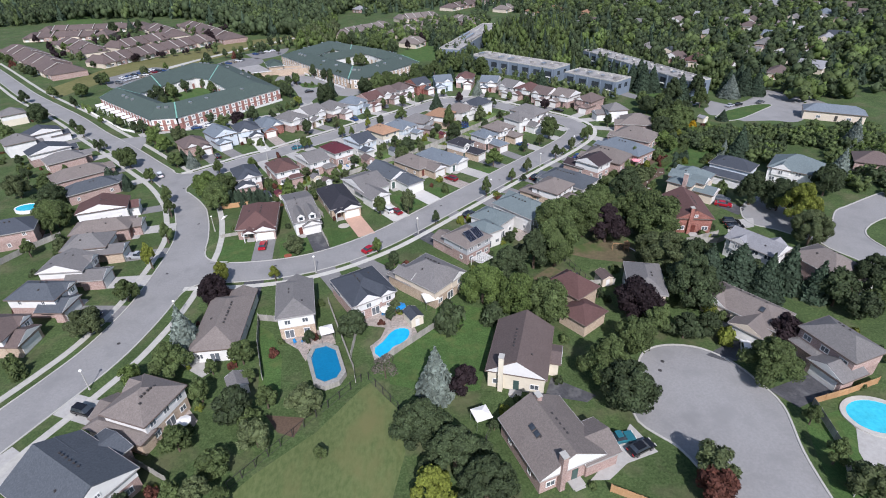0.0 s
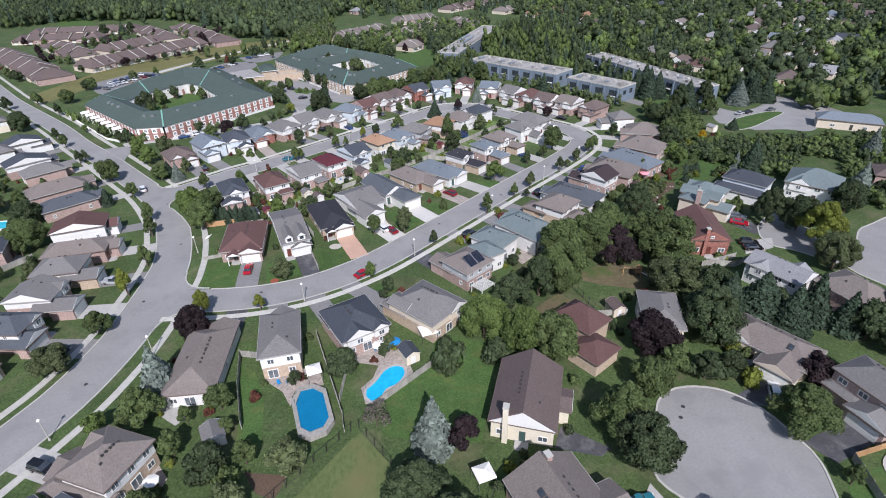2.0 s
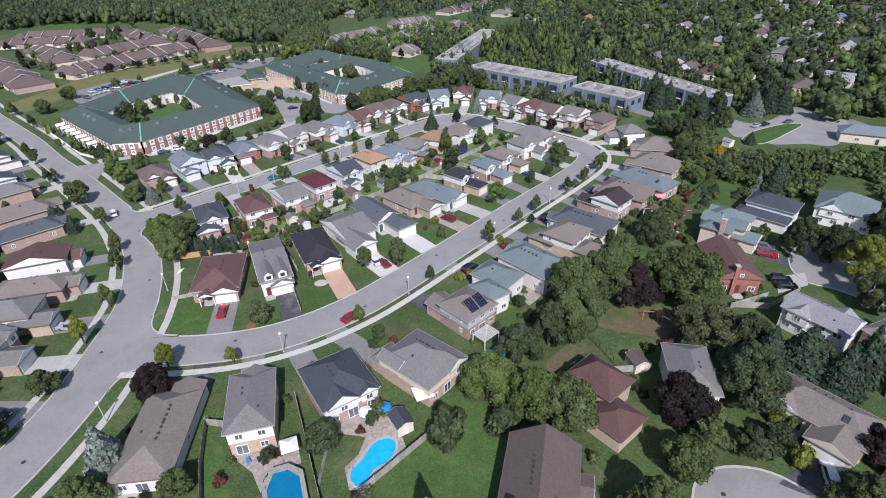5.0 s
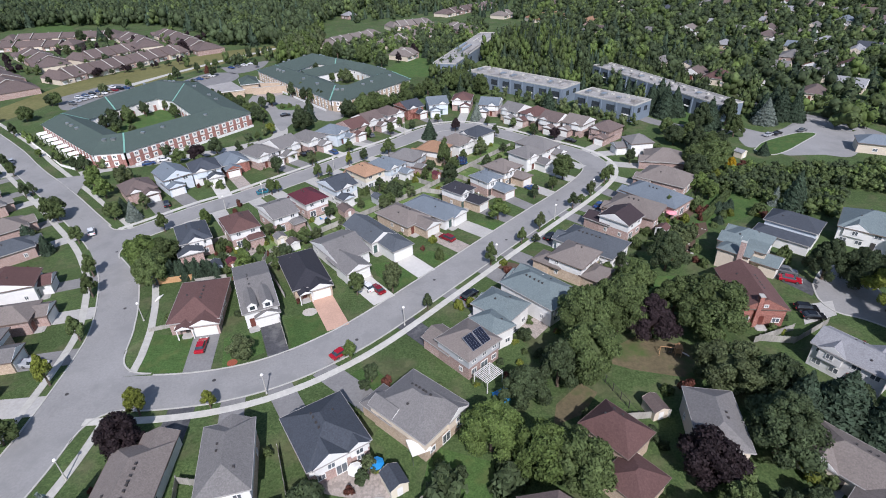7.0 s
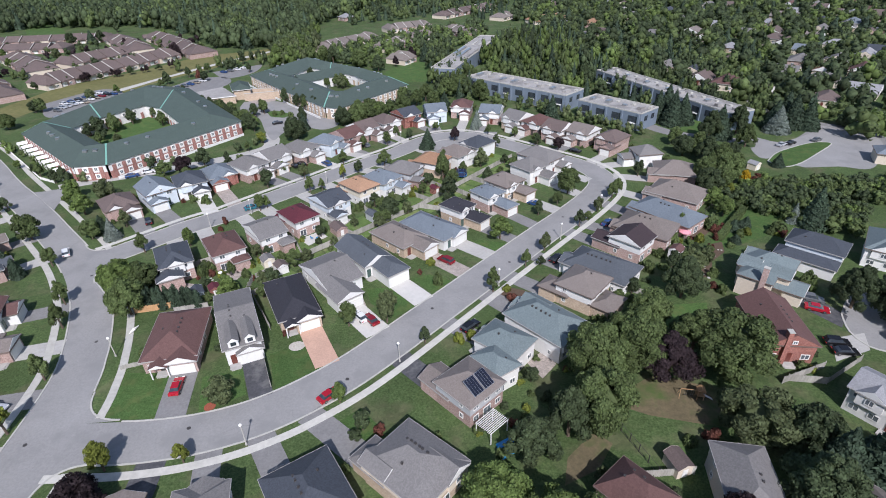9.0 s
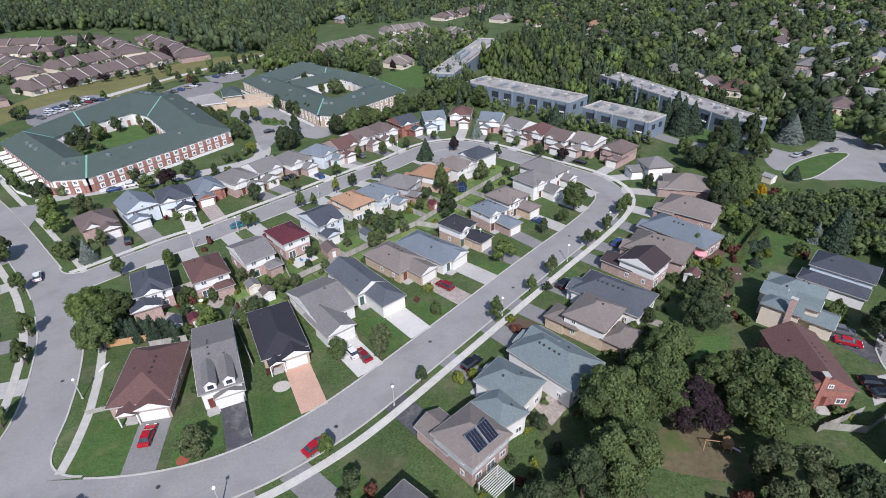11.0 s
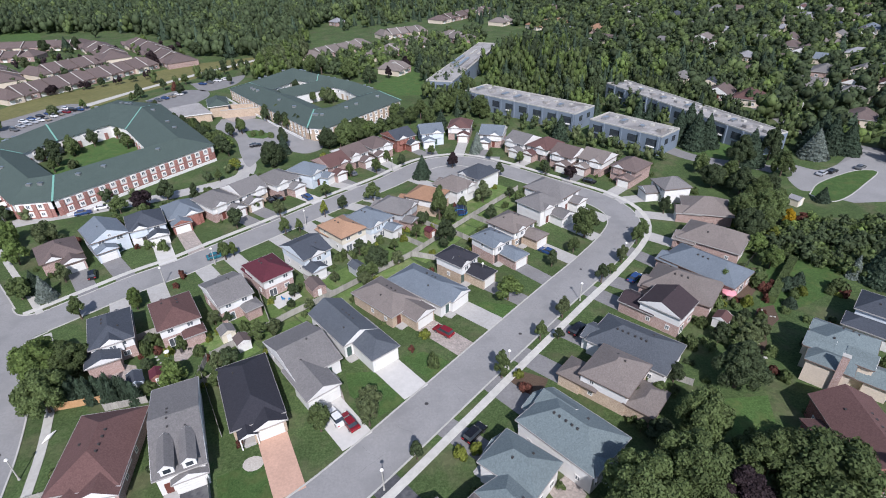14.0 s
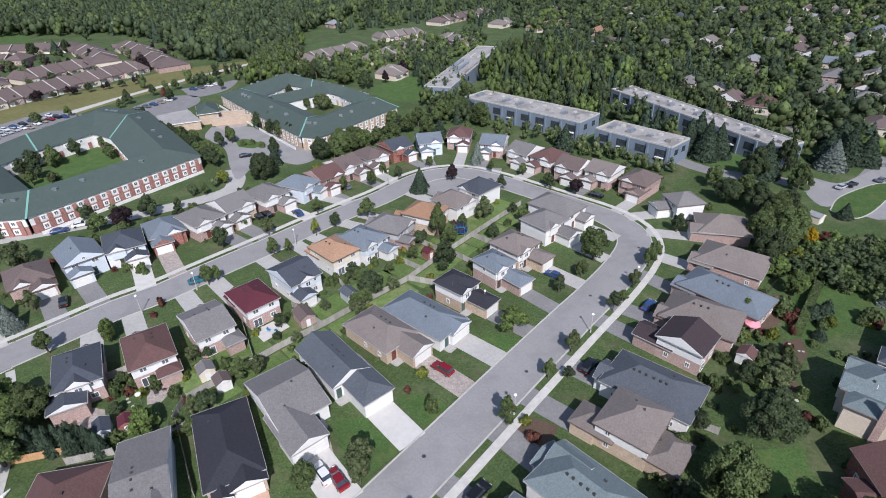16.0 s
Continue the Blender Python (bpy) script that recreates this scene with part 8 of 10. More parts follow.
tree(51.9, 81.0, 3.0, 5.5, "dark")
tree(54.1, 78.1, 2, 3.4, "limeshrub")
tree(52.1, 90.8, 7, 13, "dark")
tree(-121.0, 408.7, 2.4, 7, "dark")
tree(-113.2, 418.5, 2.2, 7, "dark")
tree(-109.8, 383.7, 2.0, 6, "dark")
tree(-71.7, 314.2, 2.6, 7.5, "dark")
tree(-66.8, 313.7, 2.4, 7, "maple")
tree(-59.3, 300.7, 2.4, 7, "dark")
tree(-52.6, 295.2, 2.2, 7, "dark")
tree(-47.0, 289.9, 2.2, 7, "dark")
tree(-38.7, 277.3, 2.6, 7.5, "dark")
tree(-82.0, 293.5, 1.9, 5.5, "dark")
tree(-77.8, 296.2, 2.0, 6, "dark")
tree(-81.2, 280.1, 2.4, 6, "dark")
tree(-74.5, 268.7, 2.6, 6.5, "dark")
tree(-54.5, 255.8, 4.2, 10, "dark")
tree(-55.8, 277.6, 2.6, 8, "dark")
tree(-67.4, 253.6, 2.4, 4.5, "lime")
tree(-32.0, 285.3, 4.4, 8, "maple")
tree(-26.6, 280.3, 4.2, 7.5, "maple")
tree(-21.8, 284.2, 3.6, 7, "maple")
tree(-17.8, 289.9, 3, 6, "dark")
tree(-9.8, 300.4, 3.6, 8, "dark")
tree(-13.2, 309.5, 3, 7, "maple")
tree(7.0, 316.5, 5, 11, "dark")
tree(15.0, 323.4, 4.2, 9, "maple")
tree(-60.9, 400.3, 4, 12, "dark")
tree(-42.6, 385.9, 5, 11, "maple")
tree(-30.4, 375.9, 4.6, 10, "dark")
tree(-20.5, 385.7, 3.0, 7, "purple")
tree(-11.0, 402.6, 3.6, 9, "purple")
tree(-2.5, 401.4, 3.6, 12, "spruce")
tree(-49.8, 341.6, 3.2, 7, "maple")
tree(-45.3, 338.9, 3.0, 6.5, "bright")
tree(-77.9, 379.4, 2.0, 5, "maple")
tree(-36.6, 349.0, 2.4, 5.5, "maple")
tree(-67.9, 404.4, 4.2, 11, "maple")
tree(-100.1, 415.3, 4.6, 11, "bright")
tree(-95.9, 428.3, 4.8, 13, "maple")
tree(-86.7, 434.0, 4.8, 13, "bright")
tree(-71.4, 290.9, 1.4, 2.2, "shrub")
tree(-68.3, 292.1, 1.3, 2, "shrub")
tree(-63.5, 288.5, 1.5, 2.4, "shrub")
tree(-153.1, 366.6, 2.2, 6, "dark")
tree(-142.7, 374.3, 2.4, 6.5, "dark")
tree(-135.6, 386.1, 2.2, 6, "maple")
tree(-125.9, 395.0, 2.4, 7, "dark")
tree(-129.4, 363.6, 2.6, 5.5, "dark")
tree(-130.3, 334.5, 1.8, 5, "dark")
tree(-177.0, 330.3, 2.8, 5.5, "olive")
tree(-168.9, 341.4, 2.2, 5, "bright")
tree(-191.5, 308.3, 3, 6, "dark")
tree(-106.2, 307.3, 2.4, 5.5, "dark")
tree(-98.2, 300.4, 2.6, 6, "dark")
tree(-92.2, 295.2, 2.6, 6, "maple")
tree(-81.2, 280.6, 2.8, 6.5, "maple")
tree(-76.7, 276.1, 2.4, 5.5, "bright")
tree(-81.0, 291.8, 1.8, 5.5, "dark")
tree(-78.8, 298.4, 1.8, 6, "dark")
tree(-137.0, 373.6, 1.8, 4, "redshrub")
tree(-149.5, 352.1, 2.2, 5, "maple")
tree(-212.5, 376.0, 2.8, 7, "dark")
tree(-205.0, 383.0, 2.6, 6, "dark")
tree(-199.5, 400.0, 3.2, 9, "dark")
tree(-191.4, 412.8, 3.0, 8, "dark")
tree(-175.9, 437.3, 3.8, 10, "purple")
tree(-181.3, 434.1, 3, 7, "dark")
tree(-325.7, 459.4, 3, 7, "purple")
tree(-286.7, 416.2, 3.4, 8, "purple")
tree(-250.0, 397.1, 3, 6, "purple")
tree(-231.0, 479.5, 3, 8, "purple")
tree(-234.4, 459.3, 2.6, 6, "purple")
tree(-320.5, 473.3, 3, 8, "spruce")
tree(-317.4, 477.3, 3, 8, "dark")
tree(-304.9, 484.4, 2.6, 6, "purple")
tree(-283.2, 500.1, 4, 10, "dark")
tree(-272.3, 508.4, 4, 11, "spruce")
tree(-266.8, 512.6, 4, 10, "dark")
tree(-260.8, 442.6, 3.6, 8, "olive")
tree(-277.5, 418.4, 3.2, 7, "bright")
tree(-275.3, 358.4, 2.4, 6, "red")
tree(-258.4, 343.0, 3, 7, "olive")
tree(-246.7, 334.1, 3.2, 7, "dark")
tree(-281.6, 567.3, 3.4, 9, "dark")
tree(-226.0, 490.2, 2.4, 5, "purple")
tree(-218.7, 520.0, 3.6, 9, "bright")
tree(-309.0, 458.4, 2.8, 6, "bright")
tree(-262.6, 392.3, 2.4, 5, "purple")
tree(-252.3, 594.6, 3, 9, "dark")
tree(-159.3, 469.2, 4, 10, "dark")
tree(-300.6, 384.9, 3.4, 7, "maple")
tree(-288.0, 374.2, 3.4, 7, "maple")
tree(41.3, 80.9, 3.6, 7, "maple")
tree(65.2, 77.6, 3, 6, "purple")
tree(28.7, 118.0, 6, 13, "maple")
tree(36.8, 121.1, 6, 13, "maple")
tree(26.8, 107.2, 5.4, 13.5, "maple")
tree(41.9, 117.8, 5.5, 11, "purple")
tree(48.7, 123.1, 6, 12, "maple")
tree(53.9, 119.3, 8, 13, "maple")
tree(50.5, 104.7, 6, 10, "olive")
tree(54.9, 142.5, 5.2, 11, "dark")
tree(10.2, 86.7, 3, 4, "darkshrub")
tree(88.9, 136.6, 5.2, 11, "dark")
tree(94.4, 132.4, 5, 10, "dark")
tree(44.0, 132.6, 4.4, 9.5, "maple")
tree(-111.1, 179.0, 3.6, 8, "maple")
tree(-96.8, 164.6, 1.87, 5.6, "maple")
tree(-83.8, 147.8, 2.04, 6.7, "maple")
tree(-79.4, 139.2, 2.04, 6.7, "maple")
tree(-73.6, 123.6, 2.04, 6.7, "maple")
tree(-72.1, 111.0, 2.04, 7.8, "lime")
tree(-157.0, 223.7, 1.87, 5.6, "dark")
tree(-148.3, 215.1, 1.7, 5.6, "maple")
tree(-132.0, 196.5, 1.87, 5.6, "dark")
tree(-130.8, 198.4, 1.53, 5.0, "dark")
tree(-122.0, 189.8, 1.2, 3, "maple")
tree(-135.1, 156.1, 4, 8, "olive")
tree(-129.8, 160.9, 3, 6, "maple")
tree(-118.5, 147.8, 4.2, 8, "dark")
tree(-109.4, 134.5, 5.2, 9, "maple")
tree(-180.6, 237.6, 4.2, 9, "dark")
tree(-180.0, 215.9, 2.8, 6, "maple")
tree(-114.3, 205.6, 3.0, 7, "bright")
tree(-104.9, 194.2, 3.6, 7.5, "bright")
tree(-103.6, 204.7, 3.4, 7, "olive")
tree(-94.1, 178.4, 2.8, 6, "maple")
tree(-92.8, 181.8, 2.2, 6, "spruce")
tree(-88.4, 178.5, 2.3, 6.5, "bluespruce")
tree(-87.9, 185.1, 2.21, 5.6, "olive")
tree(-125.1, 219.1, 3, 6, "dark")
tree(-137.4, 225.0, 1.87, 5.6, "maple")
tree(-72.3, 150.9, 4.2, 9, "bright")
tree(-66.7, 143.2, 4.0, 9, "maple")
tree(-109.4, 130.5, 2.12, 5.6, "maple")
tree(-107.0, 118.2, 2.12, 5.6, "maple")
tree(-84.2, 94.6, 1.6, 3, "shrub")
tree(-83.1, 76.7, 1.6, 3, "shrub")
tree(-80.4, 74.3, 1.8, 3, "shrub")
tree(-210.8, 272.6, 3, 7, "dark")
tree(-201.1, 280.4, 3, 7, "maple")
tree(-177.9, 259.7, 2.12, 6.7, "dark")
tree(-63.7, 145.4, 1.1, 5.5, "column")
tree(-61.3, 146.4, 1.1, 5.5, "column")
tree(-58.1, 147.3, 1.1, 5.5, "column")
tree(-54.6, 146.0, 1.1, 5.5, "column")
tree(-46.8, 148.6, 3.0, 6.2, "bright")
tree(-17.8, 136.5, 2.12, 6.2, "maple")
tree(-9.9, 139.6, 2.21, 6.7, "olive")
tree(-1.7, 130.2, 1.36, 4.5, "dark")
tree(-75.8, 170.0, 2.04, 6.2, "maple")
tree(-66.1, 174.9, 1.61, 4.5, "bright")
tree(-51.5, 192.7, 1.7, 5.6, "maple")
tree(-96.3, 180.7, 1.7, 4.5, "maple")
tree(-53.7, 209.8, 2.21, 6.7, "dark")
tree(-38.9, 205.2, 1.87, 5.6, "maple")
tree(-59.5, 180.8, 0.91, 1.17, "redshrub")
tree(13.7, 147.1, 1.95, 6.7, "maple")
tree(22.8, 157.1, 1.53, 5.0, "maple")
tree(28.8, 163.9, 1.87, 5.6, "olive")
tree(40.7, 176.3, 1.7, 5.6, "dark")
tree(48.1, 184.5, 1.53, 5.0, "olive")
tree(54.8, 193.0, 1.87, 5.6, "maple")
tree(18.2, 170.9, 3.6, 7, "bright")
tree(42.3, 197.4, 3.4, 9, "maple")
tree(30.7, 183.9, 1.7, 5.0, "dark")
tree(37.5, 189.9, 1.7, 4.5, "maple")
tree(82.3, 179.6, 2.8, 6, "bright")
tree(63.0, 153.5, 3, 5, "olive")
tree(103.1, 172.4, 4, 12, "spruce")
tree(99.2, 174.8, 1.8, 6, "bluespruce")
tree(17.6, 143.8, 1.3, 1.56, "redshrub")
tree(16.9, 147.3, 1.1, 1.6, "limeshrub")
tree(5.1, 130.4, 1.3, 2.2, "limeshrub")
tree(7.7, 131.0, 1.2, 2, "limeshrub")
tree(-0.4, 159.5, 1.3, 1.9, "limeshrub")
tree(-3.1, 155.4, 0.72, 1.04, "redshrub")
tree(1.2, 150.9, 1.3, 3, "shrub")
tree(26.5, 157.2, 1.3, 3, "dark")
tree(56.4, 172.3, 1.04, 1.69, "redshrub")
tree(44.0, 179.9, 1.5, 3, "maple")
tree(36.8, 131.2, 3.0, 5.5, "dark")
tree(75.2, 173.6, 3, 4, "shrub")
tree(75.7, 170.4, 1.43, 2.08, "redshrub")
tree(35.7, 140.0, 2.4, 3.4, "darkshrub")
tree(92.0, 169.5, 2.5, 3, "shrub")
tree(92.1, 167.4, 1.3, 1.69, "redshrub")
tree(88.5, 183.2, 1.6, 1.8, "shrub")
tree(90.0, 185.4, 1.0, 2.3, "shrub")
tree(92.3, 188.6, 1.3, 1.8, "shrub")
tree(94.0, 191.0, 1.6, 2.3, "shrub")
tree(-9.8, 137.2, 2.04, 6.7, "olive")
tree(-12.0, 186.1, 3, 6, "dark")
tree(-92.6, 222.1, 3.2, 6, "maple")
tree(-86.4, 224.2, 3.2, 6.5, "purple")
tree(-81.9, 230.8, 3.6, 7.5, "dark")
tree(-148.7, 358.8, 3, 7, "dark")
tree(-144.6, 269.4, 2.8, 6, "dark")
tree(-144.7, 276.1, 2.8, 6, "maple")
tree(-139.5, 279.3, 3, 7, "maple")
tree(-136.0, 288.4, 2.21, 6.7, "dark")
tree(-118.2, 280.8, 3, 7, "maple")
tree(-133.3, 257.5, 2.04, 5.6, "maple")
tree(-126.8, 258.2, 1.7, 4.5, "olive")
tree(-100.5, 300.2, 3, 6, "dark")
tree(-92.7, 290.5, 3, 6, "dark")
tree(-78.6, 273.4, 4, 7, "dark")
tree(-84.7, 280.8, 3, 6, "maple")
tree(-77.0, 294.3, 2.04, 6.7, "maple")
tree(-79.6, 289.8, 1.87, 6.7, "dark")
tree(-53.8, 257.6, 4.2, 8, "dark")
tree(-53.7, 269.4, 2.6, 8, "spruce")
tree(-66.6, 253.4, 1.7, 3.9, "bright")
tree(-70.0, 244.5, 1.53, 4.5, "maple")
tree(-75.3, 235.4, 1.5, 4, "dark")
tree(-70.7, 310.4, 2.21, 6.7, "dark")
tree(-63.5, 302.8, 2.04, 6.7, "dark")
tree(-58.5, 297.2, 2.04, 6.7, "maple")
tree(-54.2, 297.4, 2.21, 6.7, "dark")
tree(-46.8, 291.9, 2.4, 5.5, "purple")
tree(-1.5, 241.3, 2.6, 7, "spruce")
tree(9.4, 249.1, 2.2, 5.5, "purple")
tree(-16.3, 224.9, 3, 6.5, "maple")
tree(17.5, 221.6, 3.2, 7, "olive")
tree(-31.4, 228.2, 2.04, 5.6, "maple")
tree(-24.9, 219.6, 1.53, 4.5, "dark")
tree(24.7, 240.3, 1.87, 5.6, "dark")
tree(-16.9, 247.0, 1.7, 5.6, "maple")
tree(-25.6, 244.3, 1.53, 5.0, "maple")
tree(6.8, 290.8, 3.4, 9, "spruce")
tree(1.9, 295.2, 3.2, 8, "maple")
tree(-6.4, 299.8, 3.6, 8, "maple")
tree(-12.2, 289.6, 4, 8, "maple")
tree(-26.7, 285.7, 4.5, 8, "maple")
tree(-30.9, 279.7, 4.5, 8, "maple")
tree(-37.3, 273.0, 4, 8, "dark")
tree(-32.9, 274.1, 3, 7, "maple")
tree(17.8, 287.8, 3.5, 8, "maple")
tree(24.4, 306.0, 4.5, 10, "maple")
tree(7.9, 310.2, 5, 11, "maple")
tree(15.8, 313.5, 5, 11, "maple")
tree(-1.8, 306.8, 4.5, 9, "maple")
tree(22.1, 338.2, 4, 10, "maple")
tree(79.8, 324.5, 4.5, 13, "dark")
tree(52.4, 272.6, 3.6, 11, "spruce")
tree(101.1, 270.3, 5, 15, "spruce")
tree(99.9, 261.1, 5, 15, "spruce")
tree(96.5, 267.8, 4.5, 13, "spruce")
tree(144.8, 258.0, 5, 14, "spruce")
tree(144.6, 252.3, 5, 14, "spruce")
tree(137.0, 251.7, 4.5, 12, "spruce")
tree(106.1, 240.9, 5, 12, "dark")
tree(111.2, 243.9, 5, 13, "spruce")
tree(119.8, 247.0, 4.5, 12, "dark")
tree(115.9, 232.5, 4, 9, "maple")
tree(95.0, 226.0, 4.5, 9, "maple")
tree(95.1, 218.9, 5, 10, "dark")
tree(89.9, 225.6, 4, 8, "dark")
tree(91.5, 237.3, 3, 7, "maple")
tree(96.5, 211.7, 4.5, 10, "maple")
tree(93.8, 202.2, 4.5, 10, "maple")
tree(86.7, 202.2, 4, 9, "maple")
tree(98.3, 199.4, 2.2, 5, "gold")
tree(77.2, 220.6, 2, 5, "bluespruce")
tree(57.0, 195.5, 1.87, 5.6, "maple")
tree(68.3, 209.3, 1.7, 5.6, "dark")
tree(78.1, 209.6, 1.53, 4.5, "dark")
tree(40.0, 241.6, 1.7, 5.0, "maple")
tree(47.4, 235.1, 2.2, 5, "purple")
tree(63.0, 239.3, 1.7, 4.5, "maple")
tree(33.5, 251.3, 1.53, 4.5, "maple")
tree(23.4, 255.5, 1.36, 4.5, "maple")
tree(-8.3, 252.7, 1.36, 4.5, "dark")
tree(2.3, 262.0, 1.4, 4, "maple")
tree(19.7, 267.1, 2.4, 7, "bluespruce")
tree(82.3, 186.4, 3.4, 6, "bright")
tree(-37.9, 243.8, 1.7, 4.5, "maple")
tree(-43.3, 235.9, 1.7, 4.5, "dark")
tree(-54.3, 238.3, 1.7, 5.0, "maple")
tree(-51.3, 221.6, 1.36, 4.5, "maple")
tree(-43.0, 216.3, 1.87, 5.6, "olive")
tree(-29.6, 214.9, 1.53, 5.6, "lime")
tree(-35.2, 206.1, 1.36, 4.5, "maple")
tree(-59.4, 184.9, 0.98, 1.95, "redshrub")
tree(-49.9, 194.4, 1.53, 4.5, "bright")
tree(-74.3, 200.6, 1.6, 2.6, "shrub")
tree(-70.1, 199.0, 1.6, 2.6, "shrub")
tree(-69.3, 224.8, 1.5, 4, "maple")
tree(-148.2, 275.7, 3, 7, "maple")
tree(-135.9, 264.1, 3.2, 7, "dark")
tree(-135.5, 274.5, 3, 7, "maple")
tree(-133.3, 284.5, 2.21, 6.7, "dark")
tree(-127.2, 292.6, 1.7, 5.6, "olive")
tree(-128.6, 262.4, 1.6, 2.5, "shrub")
tree(-77.7, 365.1, 3, 7, "maple")
tree(-67.9, 361.2, 2.04, 6.7, "dark")
tree(-46.7, 337.0, 3.6, 8, "olive")
tree(-36.1, 345.5, 3, 7, "dark")
tree(-55.1, 339.0, 2.04, 5.6, "maple")
tree(-109.5, 307.8, 2.21, 6.7, "dark")
tree(-98.5, 298.4, 2.8, 6.5, "maple")
tree(-89.3, 287.0, 2.21, 6.7, "dark")
tree(-83.1, 283.7, 1.87, 5.6, "maple")
tree(-54.6, 274.5, 2.04, 6.7, "dark")
tree(-23.3, 283.4, 3.6, 7, "bright")
tree(-17.8, 286.5, 3, 7, "maple")
tree(-51.5, 292.1, 1.7, 5.6, "dark")
tree(-64.5, 307.1, 1.7, 5.6, "dark")
tree(-45.9, 287.0, 1.53, 5.6, "dark")
tree(-71.7, 313.9, 1.7, 5.6, "maple")
tree(-79.0, 296.7, 1.53, 4.5, "maple")
tree(99.5, 201.5, 1.9, 4.6, "gold")
tree(89.9, 192.0, 1.87, 4.5, "lime")
tree(103.4, 200.4, 2.2, 3.4, "red")
tree(101.7, 216.0, 4, 9, "dark")
tree(99.5, 207.4, 3.4, 8, "maple")
tree(84.0, 193.6, 4, 9, "dark")
tree(90.0, 197.5, 3.6, 8, "maple")
tree(117.1, 213.4, 2, 5, "spruce")
tree(135.9, 247.3, 4.5, 11, "bluespruce")
tree(149.8, 250.3, 4.5, 12, "spruce")
tree(104.5, 261.7, 4.5, 13, "spruce")
tree(14.8, 102.4, 4.4, 9, "dark")
tree(3.9, 210.6, 2.9, 11, "maple")
tree(5.2, 196.3, 3.6, 8, "dark")
tree(-2.6, 200.5, 1.95, 4.5, "maple")
tree(-20.9, 191.9, 1.2, 2.2, "shrub")
tree(-18.8, 191.0, 1.2, 2.2, "shrub")
tree(-22.1, 190.1, 1.2, 2.2, "shrub")
tree(-1.0, 244.3, 2.6, 7.5, "spruce")
tree(9.8, 250.6, 2.2, 5.5, "purple")
tree(18.5, 262.8, 2, 6, "bluespruce")
tree(-14.0, 257.0, 1.53, 4.5, "maple")
tree(40.4, 239.9, 1.61, 5.6, "dark")
tree(-111.5, 200.5, 3.4, 7, "bright")
tree(-128.4, 219.0, 2.04, 5.6, "dark")
tree(-87.6, 211.3, 3, 5.5, "maple")
tree(-141.1, 228.1, 1.7, 3.9, "dark")
tree(-151.1, 233.9, 1.36, 3.4, "bright")
tree(-189.0, 309.2, 3, 7, "maple")
tree(-187.0, 282.3, 4, 7, "maple")
tree(-154.0, 282.9, 3, 7, "maple")
tree(-142.9, 273.8, 3, 7, "dark")
tree(-137.4, 277.2, 3, 7, "maple")
tree(61.3, 101.8, 3.4, 7, "dark")
tree(45.0, 87.3, 2.4, 3, "shrub")
tree(55.1, 86.9, 2.2, 3, "limeshrub")
tree(56.6, 85.0, 2, 2.6, "shrub")
tree(123.9, 151.4, 3.6, 11, "bluespruce")
tree(147.8, 180.1, 3.6, 11, "bluespruce")
tree(113.1, 141.1, 4.5, 10, "dark")
tree(100.1, 141.1, 3, 6, "dark")
tree(84.3, 144.5, 2, 4, "shrub")
tree(-111.2, 166.3, 2, 6, "column")
tree(-106.8, 163.3, 1.6, 6, "column")
tree(-102.3, 159.9, 1.6, 6, "column")
tree(-67.6, 152.8, 4.2, 7.5, "maple")
tree(-72.9, 155.5, 3.4, 7, "bright")
tree(-64.8, 172.7, 1.61, 4.7, "bright")
tree(-56.2, 161.1, 1.2, 2.2, "shrub")
tree(-53.9, 159.7, 1.2, 2, "shrub")
tree(-51.5, 157.3, 1.1, 1.8, "limeshrub")
tree(-56.0, 157.7, 1.4, 3, "shrub")
tree(-45.3, 156.8, 1.2, 2.2, "shrub")
tree(-43.2, 155.3, 0.72, 1.3, "redshrub")
tree(-49.5, 159.2, 1.3, 2.4, "shrub")
tree(-38.2, 163.3, 1.3, 2.6, "shrub")
tree(-42.7, 166.8, 1.4, 3, "dark")
tree(-63.9, 146.9, 1.2, 5.4, "column")
tree(-62.1, 146.0, 1.2, 5.4, "column")
tree(-60.3, 145.2, 1.2, 5.4, "column")
tree(-59.8, 146.7, 1.2, 5.4, "column")
tree(-58.0, 145.8, 1.2, 5.4, "column")
tree(-56.2, 145.0, 1.2, 5.4, "column")
tree(-55.7, 146.4, 1.2, 5.4, "column")
tree(-53.9, 145.6, 1.2, 5.4, "column")
tree(-52.2, 144.8, 1.2, 5.4, "column")
tree(38.9, 145.5, 1.6, 2.4, "shrub")
tree(36.3, 146.9, 1.8, 2.6, "shrub")
tree(40.0, 140.3, 1.87, 4.5, "maple")
tree(44.6, 144.3, 1.7, 4.5, "dark")
tree(51.7, 153.1, 1.5, 2.6, "shrub")
tree(56.6, 159.4, 1.4, 2.2, "shrub")
tree(62.2, 165.6, 1.6, 3, "shrub")
tree(58.3, 154.9, 1.7, 4.5, "dark")
tree(69.3, 165.6, 1.4, 2.4, "limeshrub")
tree(69.4, 160.5, 1.4, 2, "shrub")
tree(65.7, 150.4, 1.4, 2, "shrub")
tree(63.6, 145.4, 1.04, 1.56, "redshrub")
tree(63.6, 158.5, 1.36, 3.4, "olive")
tree(64.6, 143.6, 1.4, 2, "shrub")
tree(66.8, 171.8, 1.87, 5.6, "bright")
tree(62.9, 169.2, 0.85, 1.3, "redshrub")
tree(81.0, 168.0, 1.2, 2, "shrub")
tree(83.4, 168.8, 1.2, 2, "limeshrub")
tree(78.4, 165.0, 1.4, 2.4, "column")
tree(56.9, 101.4, 4.4, 10, "dark")
tree(58.2, 96.5, 4.6, 12, "spruce")
